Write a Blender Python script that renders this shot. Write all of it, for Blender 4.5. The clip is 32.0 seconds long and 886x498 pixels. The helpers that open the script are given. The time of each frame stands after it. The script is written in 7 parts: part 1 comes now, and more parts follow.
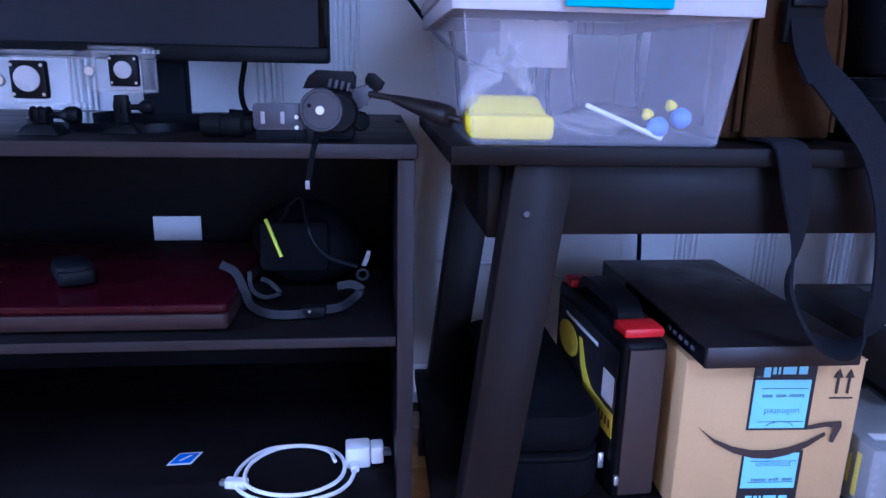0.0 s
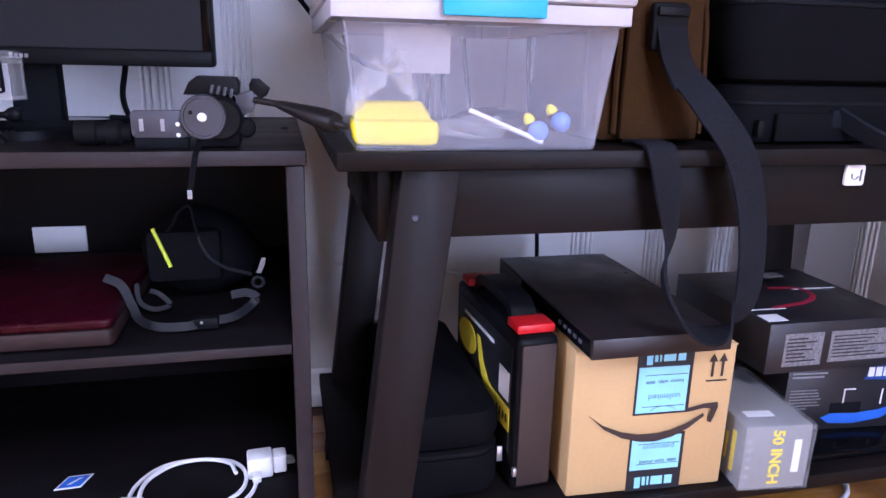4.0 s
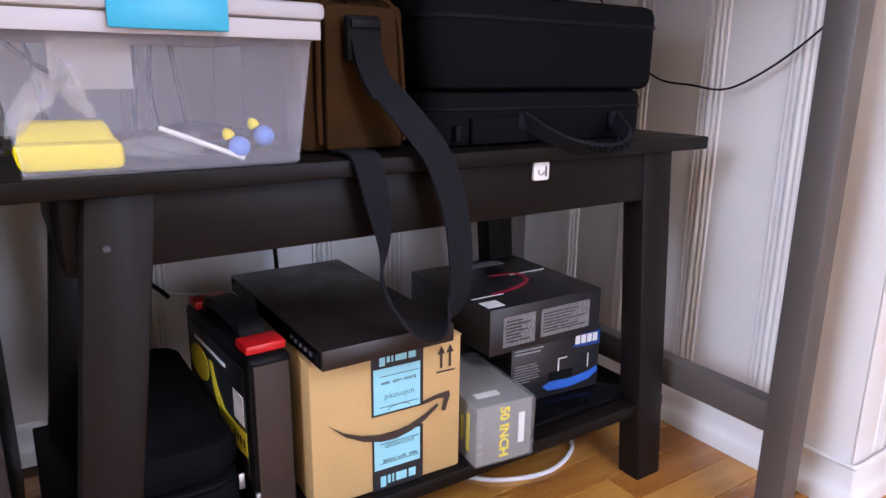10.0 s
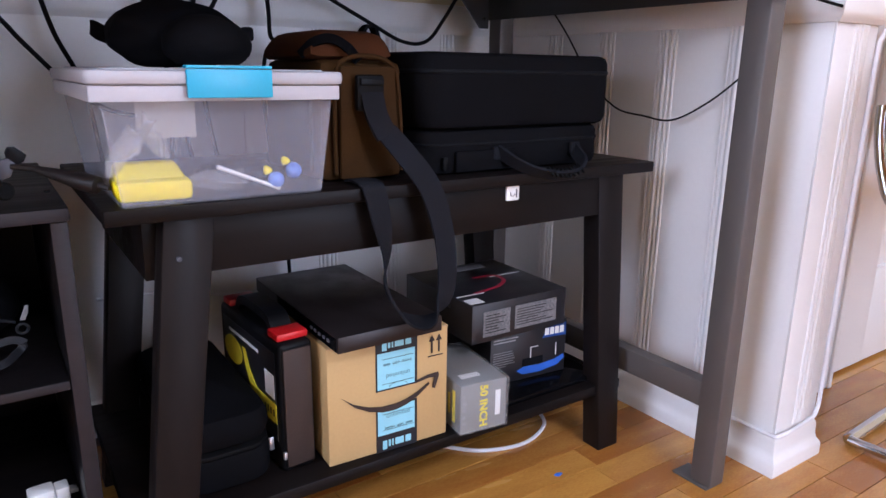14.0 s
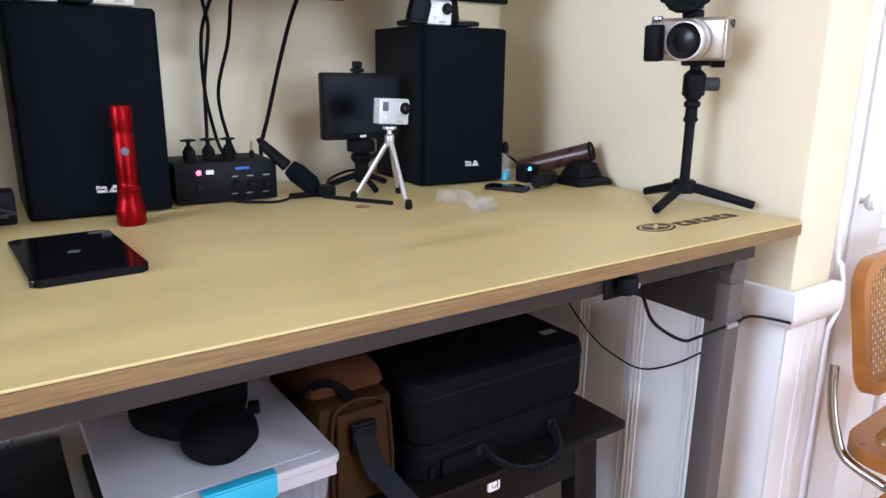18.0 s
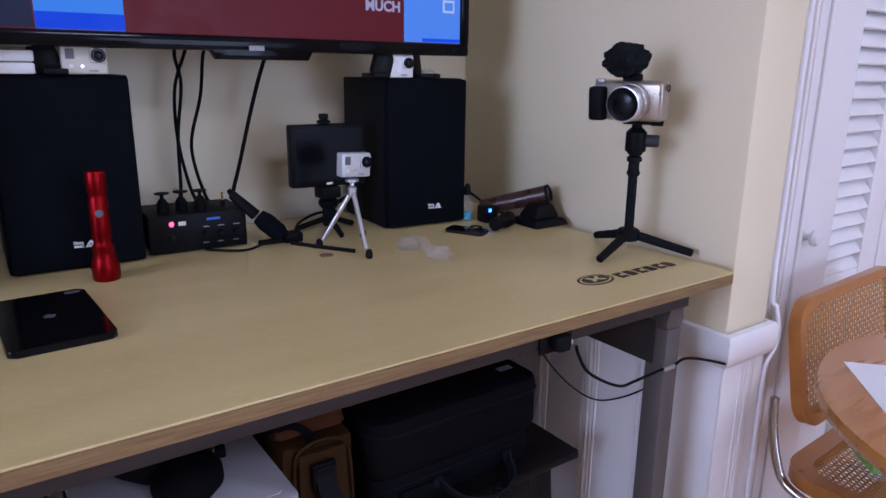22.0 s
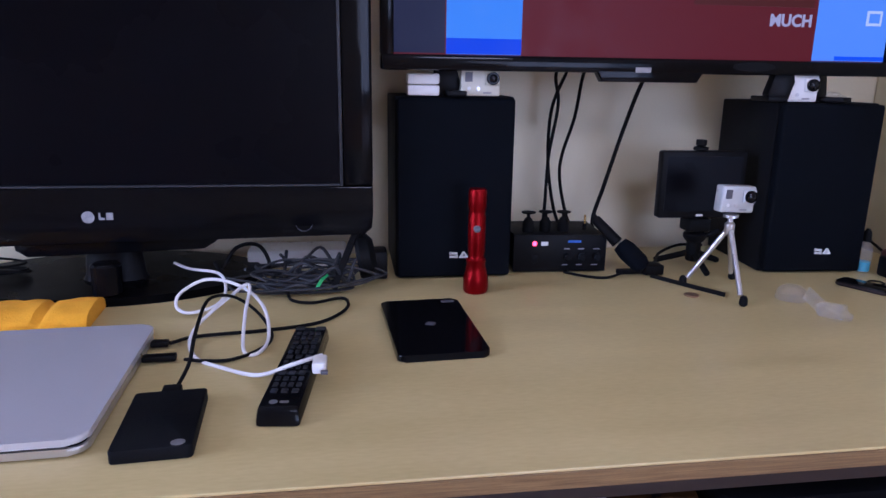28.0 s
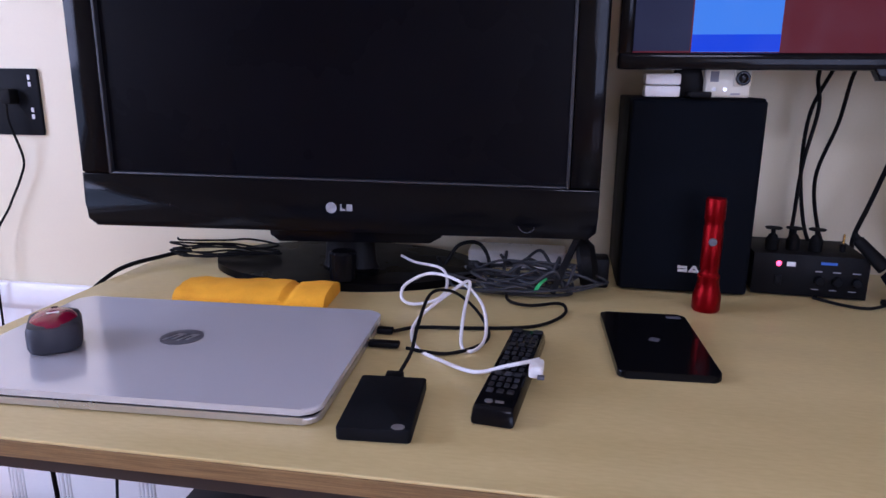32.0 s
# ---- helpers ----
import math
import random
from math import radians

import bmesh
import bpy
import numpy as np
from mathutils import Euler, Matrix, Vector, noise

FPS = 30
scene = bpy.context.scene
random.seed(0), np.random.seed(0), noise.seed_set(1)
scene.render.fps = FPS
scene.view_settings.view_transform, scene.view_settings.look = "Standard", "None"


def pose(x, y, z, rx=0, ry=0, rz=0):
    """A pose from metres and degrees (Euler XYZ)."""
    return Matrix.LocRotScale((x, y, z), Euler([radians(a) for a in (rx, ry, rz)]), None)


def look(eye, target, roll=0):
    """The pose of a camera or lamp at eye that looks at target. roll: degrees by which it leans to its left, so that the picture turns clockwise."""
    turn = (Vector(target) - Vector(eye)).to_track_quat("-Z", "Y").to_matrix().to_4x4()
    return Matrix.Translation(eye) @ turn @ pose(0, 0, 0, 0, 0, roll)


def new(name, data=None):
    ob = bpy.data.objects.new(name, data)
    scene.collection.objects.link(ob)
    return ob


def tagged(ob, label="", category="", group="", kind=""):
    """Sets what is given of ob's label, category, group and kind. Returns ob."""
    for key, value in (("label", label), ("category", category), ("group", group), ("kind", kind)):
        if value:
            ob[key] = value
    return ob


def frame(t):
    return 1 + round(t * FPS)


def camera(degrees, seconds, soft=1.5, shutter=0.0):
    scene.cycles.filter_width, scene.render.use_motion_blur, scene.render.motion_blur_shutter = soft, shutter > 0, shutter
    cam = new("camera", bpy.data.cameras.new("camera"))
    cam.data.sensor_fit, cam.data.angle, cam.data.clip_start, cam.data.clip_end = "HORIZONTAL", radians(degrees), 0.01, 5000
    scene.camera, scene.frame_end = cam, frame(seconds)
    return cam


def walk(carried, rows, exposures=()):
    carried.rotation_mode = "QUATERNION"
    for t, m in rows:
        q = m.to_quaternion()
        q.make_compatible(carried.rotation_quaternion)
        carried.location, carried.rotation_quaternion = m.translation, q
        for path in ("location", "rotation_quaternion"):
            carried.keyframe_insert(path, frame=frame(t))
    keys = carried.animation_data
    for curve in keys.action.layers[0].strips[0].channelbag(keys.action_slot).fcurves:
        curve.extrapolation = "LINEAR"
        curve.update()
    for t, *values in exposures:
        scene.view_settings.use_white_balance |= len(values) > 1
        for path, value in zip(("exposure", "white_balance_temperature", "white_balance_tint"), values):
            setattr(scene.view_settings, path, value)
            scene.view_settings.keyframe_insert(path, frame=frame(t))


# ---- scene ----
cam = camera(66.2, 32.0)
EXPOSURES = [  # stops, kelvin, tint
    (0, 0.3, 3850, 28), (1, 0.68, 4200, 29), (2, 0.82, 4450, 34), (3, 0.82, 4650, 32), (4, 0.85, 4750, 30), (4.5, 0.8, 4800, 27), (7, 0.47, 5100, 22), (10, 0.46, 5250, 20),
    (12, 0.4, 5250, 20), (14.5, 0.33, 5100, 20), (17, 0.35, 5250, 18), (18, 0.4, 5000, 13), (19, -0.02, 5000, 16), (20, -0.3, 4850, 20),
    (22, -0.6, 4720, 27), (24, -0.65, 4680, 31), (27, -0.48, 4680, 31), (29, -0.4, 4580, 31), (32, -0.53, 4830, 34),
]
PATH = [
    (0, (0.203, -0.102, 0.559), (0.403, 1.821, 0.047), 1.2),
    (0.5, (0.215, -0.099, 0.561), (0.406, 1.824, 0.047), 1.2),
    (1, (0.225, -0.094, 0.561), (0.417, 1.831, 0.051), 1.3),
    (1.5, (0.232, -0.093, 0.559), (0.419, 1.833, 0.053), 1.3),
    (2, (0.235, -0.102, 0.564), (0.418, 1.823, 0.053), 1.2),
    (2.5, (0.239, -0.108, 0.566), (0.423, 1.817, 0.056), 1.2),
    (3, (0.24, -0.11, 0.564), (0.421, 1.814, 0.051), 1.1),
    (3.5, (0.23, -0.108, 0.565), (0.447, 1.813, 0.054), 1.1),
    (4, (0.224, -0.109, 0.568), (0.668, 1.771, 0.05), 1.2),
    (4.5, (0.23, -0.115, 0.565), (0.975, 1.67, 0.056), 0.9),
    (6.5, (0.259, -0.136, 0.57), (1.312, 1.487, 0.063), 0.5),
    (7, (0.269, -0.134, 0.572), (1.322, 1.489, 0.067), 0.5),
    (7.5, (0.28, -0.127, 0.571), (1.331, 1.499, 0.069), 0.4),
    (8, (0.286, -0.128, 0.573), (1.341, 1.495, 0.069), 0.6),
    (8.5, (0.286, -0.126, 0.576), (1.348, 1.492, 0.071), 0.7),
    (9, (0.284, -0.127, 0.577), (1.339, 1.496, 0.072), 0.6),
    (9.5, (0.274, -0.118, 0.578), (1.334, 1.501, 0.07), 0.7),
    (10, (0.27, -0.119, 0.58), (1.333, 1.497, 0.071), 0.7),
    (10.5, (0.264, -0.125, 0.58), (1.324, 1.492, 0.071), 0.8),
    (11, (0.197, -0.217, 0.577), (1.261, 1.396, 0.062), 0.8),
    (11.5, (0.17, -0.256, 0.575), (1.233, 1.357, 0.058), 0.7),
    (12, (0.17, -0.263, 0.567), (1.238, 1.348, 0.053), 0.8),
    (12.5, (0.171, -0.256, 0.567), (1.244, 1.352, 0.053), 0.8),
    (13, (0.174, -0.261, 0.569), (1.249, 1.347, 0.06), 0.8),
    (13.5, (0.176, -0.262, 0.577), (1.255, 1.343, 0.065), 0.8),
    (14, (0.178, -0.262, 0.635), (1.262, 1.34, 0.127), 0.8),
    (14.5, (0.173, -0.261, 0.752), (1.265, 1.34, 0.256), 0.7),
    (16.5, (0.193, -0.254, 0.855), (1.292, 1.345, 0.372), 0.8),
    (17, (0.184, -0.246, 0.861), (1.284, 1.351, 0.373), 0.7),
    (17.5, (0.182, -0.241, 0.949), (1.284, 1.354, 0.459), 0.7),
    (18, (0.195, -0.252, 1.084), (1.289, 1.345, 0.579), 0.6),
    (18.5, (0.203, -0.264, 1.171), (1.293, 1.334, 0.661), 0.5),
    (19, (0.198, -0.265, 1.176), (1.292, 1.33, 0.667), 0.5),
    (19.5, (0.186, -0.275, 1.168), (1.284, 1.32, 0.663), 0.5),
    (20, (0.174, -0.281, 1.157), (1.275, 1.311, 0.652), 0.6),
    (20.5, (0.179, -0.291, 1.158), (1.283, 1.298, 0.654), 0.6),
    (21, (0.198, -0.309, 1.162), (1.302, 1.28, 0.657), 0.5),
    (21.5, (0.214, -0.319, 1.168), (1.323, 1.266, 0.661), 0.5),
    (22, (0.214, -0.322, 1.177), (1.323, 1.262, 0.667), 0.6),
    (22.5, (0.195, -0.311, 1.181), (1.305, 1.273, 0.674), 0.6),
    (23, (0.175, -0.304, 1.184), (1.286, 1.28, 0.676), 0.5),
    (23.5, (0.161, -0.293, 1.186), (1.264, 1.295, 0.677), 0.6),
    (24, (0.159, -0.289, 1.189), (1.219, 1.329, 0.683), 0.6),
    (24.5, (0.166, -0.279, 1.194), (1.165, 1.377, 0.683), 0.6),
    (26.5, (0.185, -0.257, 1.194), (0.913, 1.537, 0.693), 0.7),
    (27, (0.181, -0.251, 1.195), (0.778, 1.592, 0.699), 0.5),
    (27.5, (0.177, -0.244, 1.191), (0.598, 1.65, 0.704), 0.6),
    (28, (0.165, -0.24, 1.193), (0.444, 1.678, 0.702), 0.8),
    (28.5, (0.158, -0.246, 1.194), (0.427, 1.674, 0.702), 0.7),
    (29, (0.158, -0.242, 1.191), (0.362, 1.686, 0.7), 0.6),
    (29.5, (0.153, -0.234, 1.191), (0.189, 1.705, 0.703), 0.7),
    (30, (0.152, -0.241, 1.186), (-0.057, 1.693, 0.72), 0.3),
    (30.5, (0.142, -0.237, 1.188), (-0.191, 1.676, 0.709), 0.6),
    (31, (0.143, -0.226, 1.191), (-0.186, 1.688, 0.712), 0.6),
    (31.5, (0.15, -0.227, 1.188), (-0.185, 1.686, 0.711), 0.4),
    (32, (0.15, -0.222, 1.185), (-0.183, 1.691, 0.704), 0.5),
]
walk(cam, [(t, look(eye, target, roll)) for t, eye, target, roll in PATH], EXPOSURES)

# ---- world and light ----
world = bpy.data.worlds.new("world")
scene.world = world
world.use_nodes = True
wn = world.node_tree.nodes
sky = wn.new("ShaderNodeTexSky")
sky.sky_type, sky.sun_disc = "NISHITA", False
sky.sun_elevation, sky.sun_rotation = radians(35), radians(270)
wn["Background"].inputs["Strength"].default_value = 0.08
world.node_tree.links.new(sky.outputs[0], wn["Background"].inputs[0])


def area_lamp(name, eye, target, w, h, watts, colour):
    d = bpy.data.lights.new(name, "AREA")
    d.shape, d.size, d.size_y, d.energy, d.color = "RECTANGLE", w, h, watts, colour
    ob = new(name, d)
    ob.matrix_world = look(eye, target)
    return ob


# ceiling fixtures behind the walk, daylight in the left window, and fill at an added, unseen rear window
area_lamp("ceiling_lamp_light", (0.45, -2.0, 2.375), (0.45, -2.0, 0), 0.66, 0.66, 36, (1.0, 0.93, 0.84))
area_lamp("second_lamp_light", (3.0, -1.0, 2.375), (3.0, -1.0, 0), 0.5, 0.5, 18, (1.0, 0.93, 0.84))
area_lamp("window_light", (-2.16, -0.3, 1.55), (0, 0.1, 1.0), 1.1, 1.0, 38, (1.0, 0.98, 0.96))
area_lamp("rear_fill_light", (1.4, -3.96, 1.15), (1.2, 0, 0.8), 1.7, 1.8, 48, (1.0, 0.97, 0.93))
# ---- mesh tools ----
def mesh_of(bm, name, smooth=False):
    me = bpy.data.meshes.new(name)
    bmesh.ops.recalc_face_normals(bm, faces=bm.faces)
    bm.to_mesh(me)
    bm.free()
    if smooth:
        me.shade_smooth()
        me.set_sharp_from_angle(angle=radians(38))
    return me


def thing(name, m, label, category, group="", kind=""):
    ob = new(name)
    ob.empty_display_size = 0.02
    ob.matrix_world = m
    return tagged(ob, label, category, group, kind)


def part(name, bm, mat, parent=None, label="", smooth=True, m=None):
    me = mesh_of(bm, name, smooth) if isinstance(bm, bmesh.types.BMesh) else bm
    me.materials.clear()
    me.materials.append(mat)
    ob = new(name, me)
    if parent:
        ob.parent = parent
    if m is not None:
        ob.matrix_basis = m
    return tagged(ob, label)


def solid(name, bm, mat, label, category="", kind="", m=None, group="", smooth=True):
    ob = part(name, bm, mat, None, label, smooth, m)
    return tagged(ob, label, category, group, kind)


def join(a, *more):
    for b in more:
        me = bpy.data.meshes.new("tmp")
        b.to_mesh(me)
        b.free()
        a.from_mesh(me)
        bpy.data.meshes.remove(me)
    return a


def moved(bm, m):
    bm.transform(m)
    return bm


def box(x0, x1, y0, y1, z0, z1, bev=0.0015, seg=2):
    bm = bmesh.new()
    bmesh.ops.create_cube(bm, size=1, matrix=Matrix.LocRotScale(((x0 + x1) / 2, (y0 + y1) / 2, (z0 + z1) / 2), None, (abs(x1 - x0), abs(y1 - y0), abs(z1 - z0))))
    if bev > 0:
        bev = min(bev, 0.45 * min(abs(x1 - x0), abs(y1 - y0), abs(z1 - z0)))
        bmesh.ops.bevel(bm, geom=bm.edges[:], offset=bev, segments=seg, profile=0.5, affect="EDGES")
    return bm


def soft_box(x0, x1, y0, y1, z0, z1, r, flat=0.004, seg=4):
    """A box whose upright edges are rounded by r and whose other edges by flat."""
    bm = bmesh.new()
    bmesh.ops.create_cube(bm, size=1, matrix=Matrix.LocRotScale(((x0 + x1) / 2, (y0 + y1) / 2, (z0 + z1) / 2), None, (x1 - x0, y1 - y0, z1 - z0)))
    up = [e for e in bm.edges if abs(e.verts[0].co.z - e.verts[1].co.z) > 1e-5]
    bmesh.ops.bevel(bm, geom=up, offset=r, segments=seg, profile=0.5, affect="EDGES")
    if flat > 0:
        ring = [e for e in bm.edges if abs(e.verts[0].co.z - e.verts[1].co.z) < 1e-6]
        bmesh.ops.bevel(bm, geom=ring, offset=flat, segments=2, profile=0.5, affect="EDGES")
    return bm


def taper_box(lo, hi, z0, z1, bev=0.002):
    """Frustum: lo and hi are (x0, x1, y0, y1) at z0 and z1."""
    bm = bmesh.new()
    vs = []
    for (x0, x1, y0, y1), z in ((lo, z0), (hi, z1)):
        vs += [bm.verts.new(p) for p in ((x0, y0, z), (x1, y0, z), (x1, y1, z), (x0, y1, z))]
    for f in ((0, 3, 2, 1), (4, 5, 6, 7), (0, 1, 5, 4), (1, 2, 6, 5), (2, 3, 7, 6), (3, 0, 4, 7)):
        bm.faces.new([vs[i] for i in f])
    if bev > 0:
        bmesh.ops.bevel(bm, geom=bm.edges[:], offset=bev, segments=2, profile=0.5, affect="EDGES")
    return bm


def lathe(profile, seg=24, m=None):
    """Turns (radius, z) pairs round the z axis; ends are closed."""
    bm = bmesh.new()
    rings = []
    for r, z in profile:
        if r < 1e-5:
            rings.append([bm.verts.new((0, 0, z))])
        else:
            rings.append([bm.verts.new((r * math.cos(2 * math.pi * i / seg), r * math.sin(2 * math.pi * i / seg), z)) for i in range(seg)])
    for a, b in zip(rings, rings[1:]):
        for i in range(seg):
            j = (i + 1) % seg
            if len(a) == 1 and len(b) == 1:
                continue
            if len(a) == 1:
                bm.faces.new((a[0], b[i], b[j]))
            elif len(b) == 1:
                bm.faces.new((a[i], a[j], b[0]))
            else:
                bm.faces.new((a[i], a[j], b[j], b[i]))
    for ring in (rings[0], rings[-1]):
        if len(ring) > 1:
            bm.faces.new(ring)
    if m is not None:
        bm.transform(m)
    return bm


def cyl(r, z0, z1, seg=20, bev=0.001, m=None):
    b = min(bev, r * 0.4, abs(z1 - z0) * 0.4)
    return lathe([(r - b, z0), (r, z0 + b), (r, z1 - b), (r - b, z1)], seg, m)


def between(a, b):
    """The pose at a whose z axis points to b."""
    a, b = Vector(a), Vector(b)
    return Matrix.Translation(a) @ (b - a).to_track_quat("Z", "Y").to_matrix().to_4x4()


def rod(a, b, r0, r1=None, seg=12):
    n = (Vector(b) - Vector(a)).length
    r1 = r0 if r1 is None else r1
    return lathe([(r0 * 0.85, 0), (r0, r0 * 0.15), (r1, n - r1 * 0.15), (r1 * 0.85, n)], seg, between(a, b))


def curve_points(pts, per=8):
    """Catmull-Rom through the points."""
    p = [Vector(q) for q in pts]
    p = [2 * p[0] - p[1]] + p + [2 * p[-1] - p[-2]]
    out = []
    for i in range(1, len(p) - 2):
        for k in range(per):
            t = k / per
            a, b, c, d = p[i - 1], p[i], p[i + 1], p[i + 2]
            out.append(0.5 * ((2 * b) + (c - a) * t + (2 * a - 5 * b + 4 * c - d) * t * t + (3 * b - a - 3 * c + d) * t ** 3))
    out.append(p[-2])
    return out


def cable(pts, r=0.0022, per=8, seg=7):
    return sweep(curve_points(pts, per), [(r * math.cos(2 * math.pi * i / seg), r * math.sin(2 * math.pi * i / seg)) for i in range(seg)])


def sweep(path, section, up=None):
    """Sweeps a closed section (a, b) along the path; a lies level where up is given, b along up."""
    bm = bmesh.new()
    rings, side = [], None
    for i, p in enumerate(path):
        d = (path[min(i + 1, len(path) - 1)] - path[max(i - 1, 0)]).normalized()
        if up is not None:
            b = Vector(up) - d * d.dot(Vector(up))
            b.normalize()
            a = d.cross(b)
        else:
            if side is None:
                side = d.orthogonal().normalized()
            side = (side - d * side.dot(d)).normalized()
            a, b = side, d.cross(side)
        rings.append([bm.verts.new(p + a * s + b * t) for s, t in section])
    n = len(section)
    for r0, r1 in zip(rings, rings[1:]):
        for i in range(n):
            bm.faces.new((r0[i], r0[(i + 1) % n], r1[(i + 1) % n], r1[i]))
    bm.faces.new(rings[0][::-1])
    bm.faces.new(rings[-1])
    return bm


def ring(r, tube, m=None, n=28):
    """A closed ring in the xy plane."""
    bm = bmesh.new()
    rows = [[bm.verts.new(((r + tube * math.cos(b)) * math.cos(a), (r + tube * math.cos(b)) * math.sin(a), tube * math.sin(b))) for b in (k * math.pi / 4 for k in range(8))] for a in (2 * math.pi * i / n for i in range(n))]
    for i in range(n):
        for k in range(8):
            bm.faces.new((rows[i][k], rows[(i + 1) % n][k], rows[(i + 1) % n][(k + 1) % 8], rows[i][(k + 1) % 8]))
    return moved(bm, m) if m is not None else bm


def strap(pts, width, thick, up, per=8):
    """A flat band along the points; up lies across its width."""
    w, t = width / 2, thick / 2
    return sweep(curve_points(pts, per), [(-t, -w), (t, -w), (t, w), (-t, w)], up)


def slab(outline, z0, z1, bev=0.0):
    """Extrudes an outline of (x, y) pairs from z0 to z1."""
    bm = bmesh.new()
    lo = [bm.verts.new((x, y, z0)) for x, y in outline]
    hi = [bm.verts.new((x, y, z1)) for x, y in outline]
    n = len(outline)
    for i in range(n):
        bm.faces.new((lo[i], lo[(i + 1) % n], hi[(i + 1) % n], hi[i]))
    bm.faces.new(lo[::-1])
    bm.faces.new(hi)
    if bev > 0:
        bmesh.ops.bevel(bm, geom=[e for e in bm.edges if abs(e.verts[0].co.z - e.verts[1].co.z) < 1e-6], offset=bev, segments=2, profile=0.5, affect="EDGES")
    return bm


def round_rect(w, d, r, n=5, cx=0.0, cy=0.0):
    pts = []
    for sx, sy, a0 in ((1, 1, 0), (-1, 1, 90), (-1, -1, 180), (1, -1, 270)):
        for k in range(n + 1):
            a = radians(a0 + 90 * k / n)
            pts.append((cx + sx * (w / 2 - r) + r * math.cos(a), cy + sy * (d / 2 - r) + r * math.sin(a)))
    return pts


def ellipse(rx, ry, n=32, cx=0.0, cy=0.0):
    return [(cx + rx * math.cos(2 * math.pi * i / n), cy + ry * math.sin(2 * math.pi * i / n)) for i in range(n)]


def blob(r, sx, sy, sz, rough=0.0, scale=20.0, sub=4):
    bm = bmesh.new()
    bmesh.ops.create_icosphere(bm, subdivisions=sub, radius=r)
    for v in bm.verts:
        k = 1 + rough * noise.noise(v.co * scale)
        v.co = Vector((v.co.x * sx * k, v.co.y * sy * k, v.co.z * sz * k))
    return bm


def lettering(text, size, depth=0.0006, bold=0.0, align="CENTER", squeeze=1.0):
    """A mesh of the words in the xy plane, with its middle at the origin."""
    cu = bpy.data.curves.new("letters", "FONT")
    cu.body, cu.size, cu.extrude, cu.offset = text, size, depth / 2, bold
    cu.align_x, cu.align_y, cu.resolution_u = align, "CENTER", 3
    ob = bpy.data.objects.new("letters", cu)
    scene.collection.objects.link(ob)
    me = bpy.data.meshes.new_from_object(ob.evaluated_get(bpy.context.evaluated_depsgraph_get()))
    bpy.data.objects.remove(ob)
    me.transform(Matrix.Diagonal((squeeze, 1, 1, 1)))
    return me


def bars(x0, x1, z0, z1, rows, y, fill=0.6, depth=0.0005, seed=1):
    """Rows of plain bars on a plane that faces -y, for print too small to read."""
    rnd = random.Random(seed)
    bm = bmesh.new()
    h = (z1 - z0) / rows
    for i in range(rows):
        zc = z1 - (i + 0.5) * h
        join(bm, box(x0, x0 + (x1 - x0) * rnd.uniform(0.55, 1.0), y - depth, y, zc - h * fill / 2, zc + h * fill / 2, 0))
    return bm


def ribbon(pts, ups, width, thick, per=8):
    """A flat band whose width lies along its own direction at every point."""
    line, side = curve_points(pts, per), curve_points(ups, per)
    bm = bmesh.new()
    rings = []
    for i, p in enumerate(line):
        d = (line[min(i + 1, len(line) - 1)] - line[max(i - 1, 0)]).normalized()
        b = (side[i] - d * side[i].dot(d)).normalized()
        a = d.cross(b)
        rings.append([bm.verts.new(p + a * s * thick / 2 + b * t * width / 2) for s, t in ((-1, -1), (1, -1), (1, 1), (-1, 1))])
    for r0, r1 in zip(rings, rings[1:]):
        for i in range(4):
            bm.faces.new((r0[i], r0[(i + 1) % 4], r1[(i + 1) % 4], r1[i]))
    bm.faces.new(rings[0][::-1])
    bm.faces.new(rings[-1])
    return bm


FRONT = pose(0, 0, 0, 90, 0, 0)  # turns the xy plane to face -y

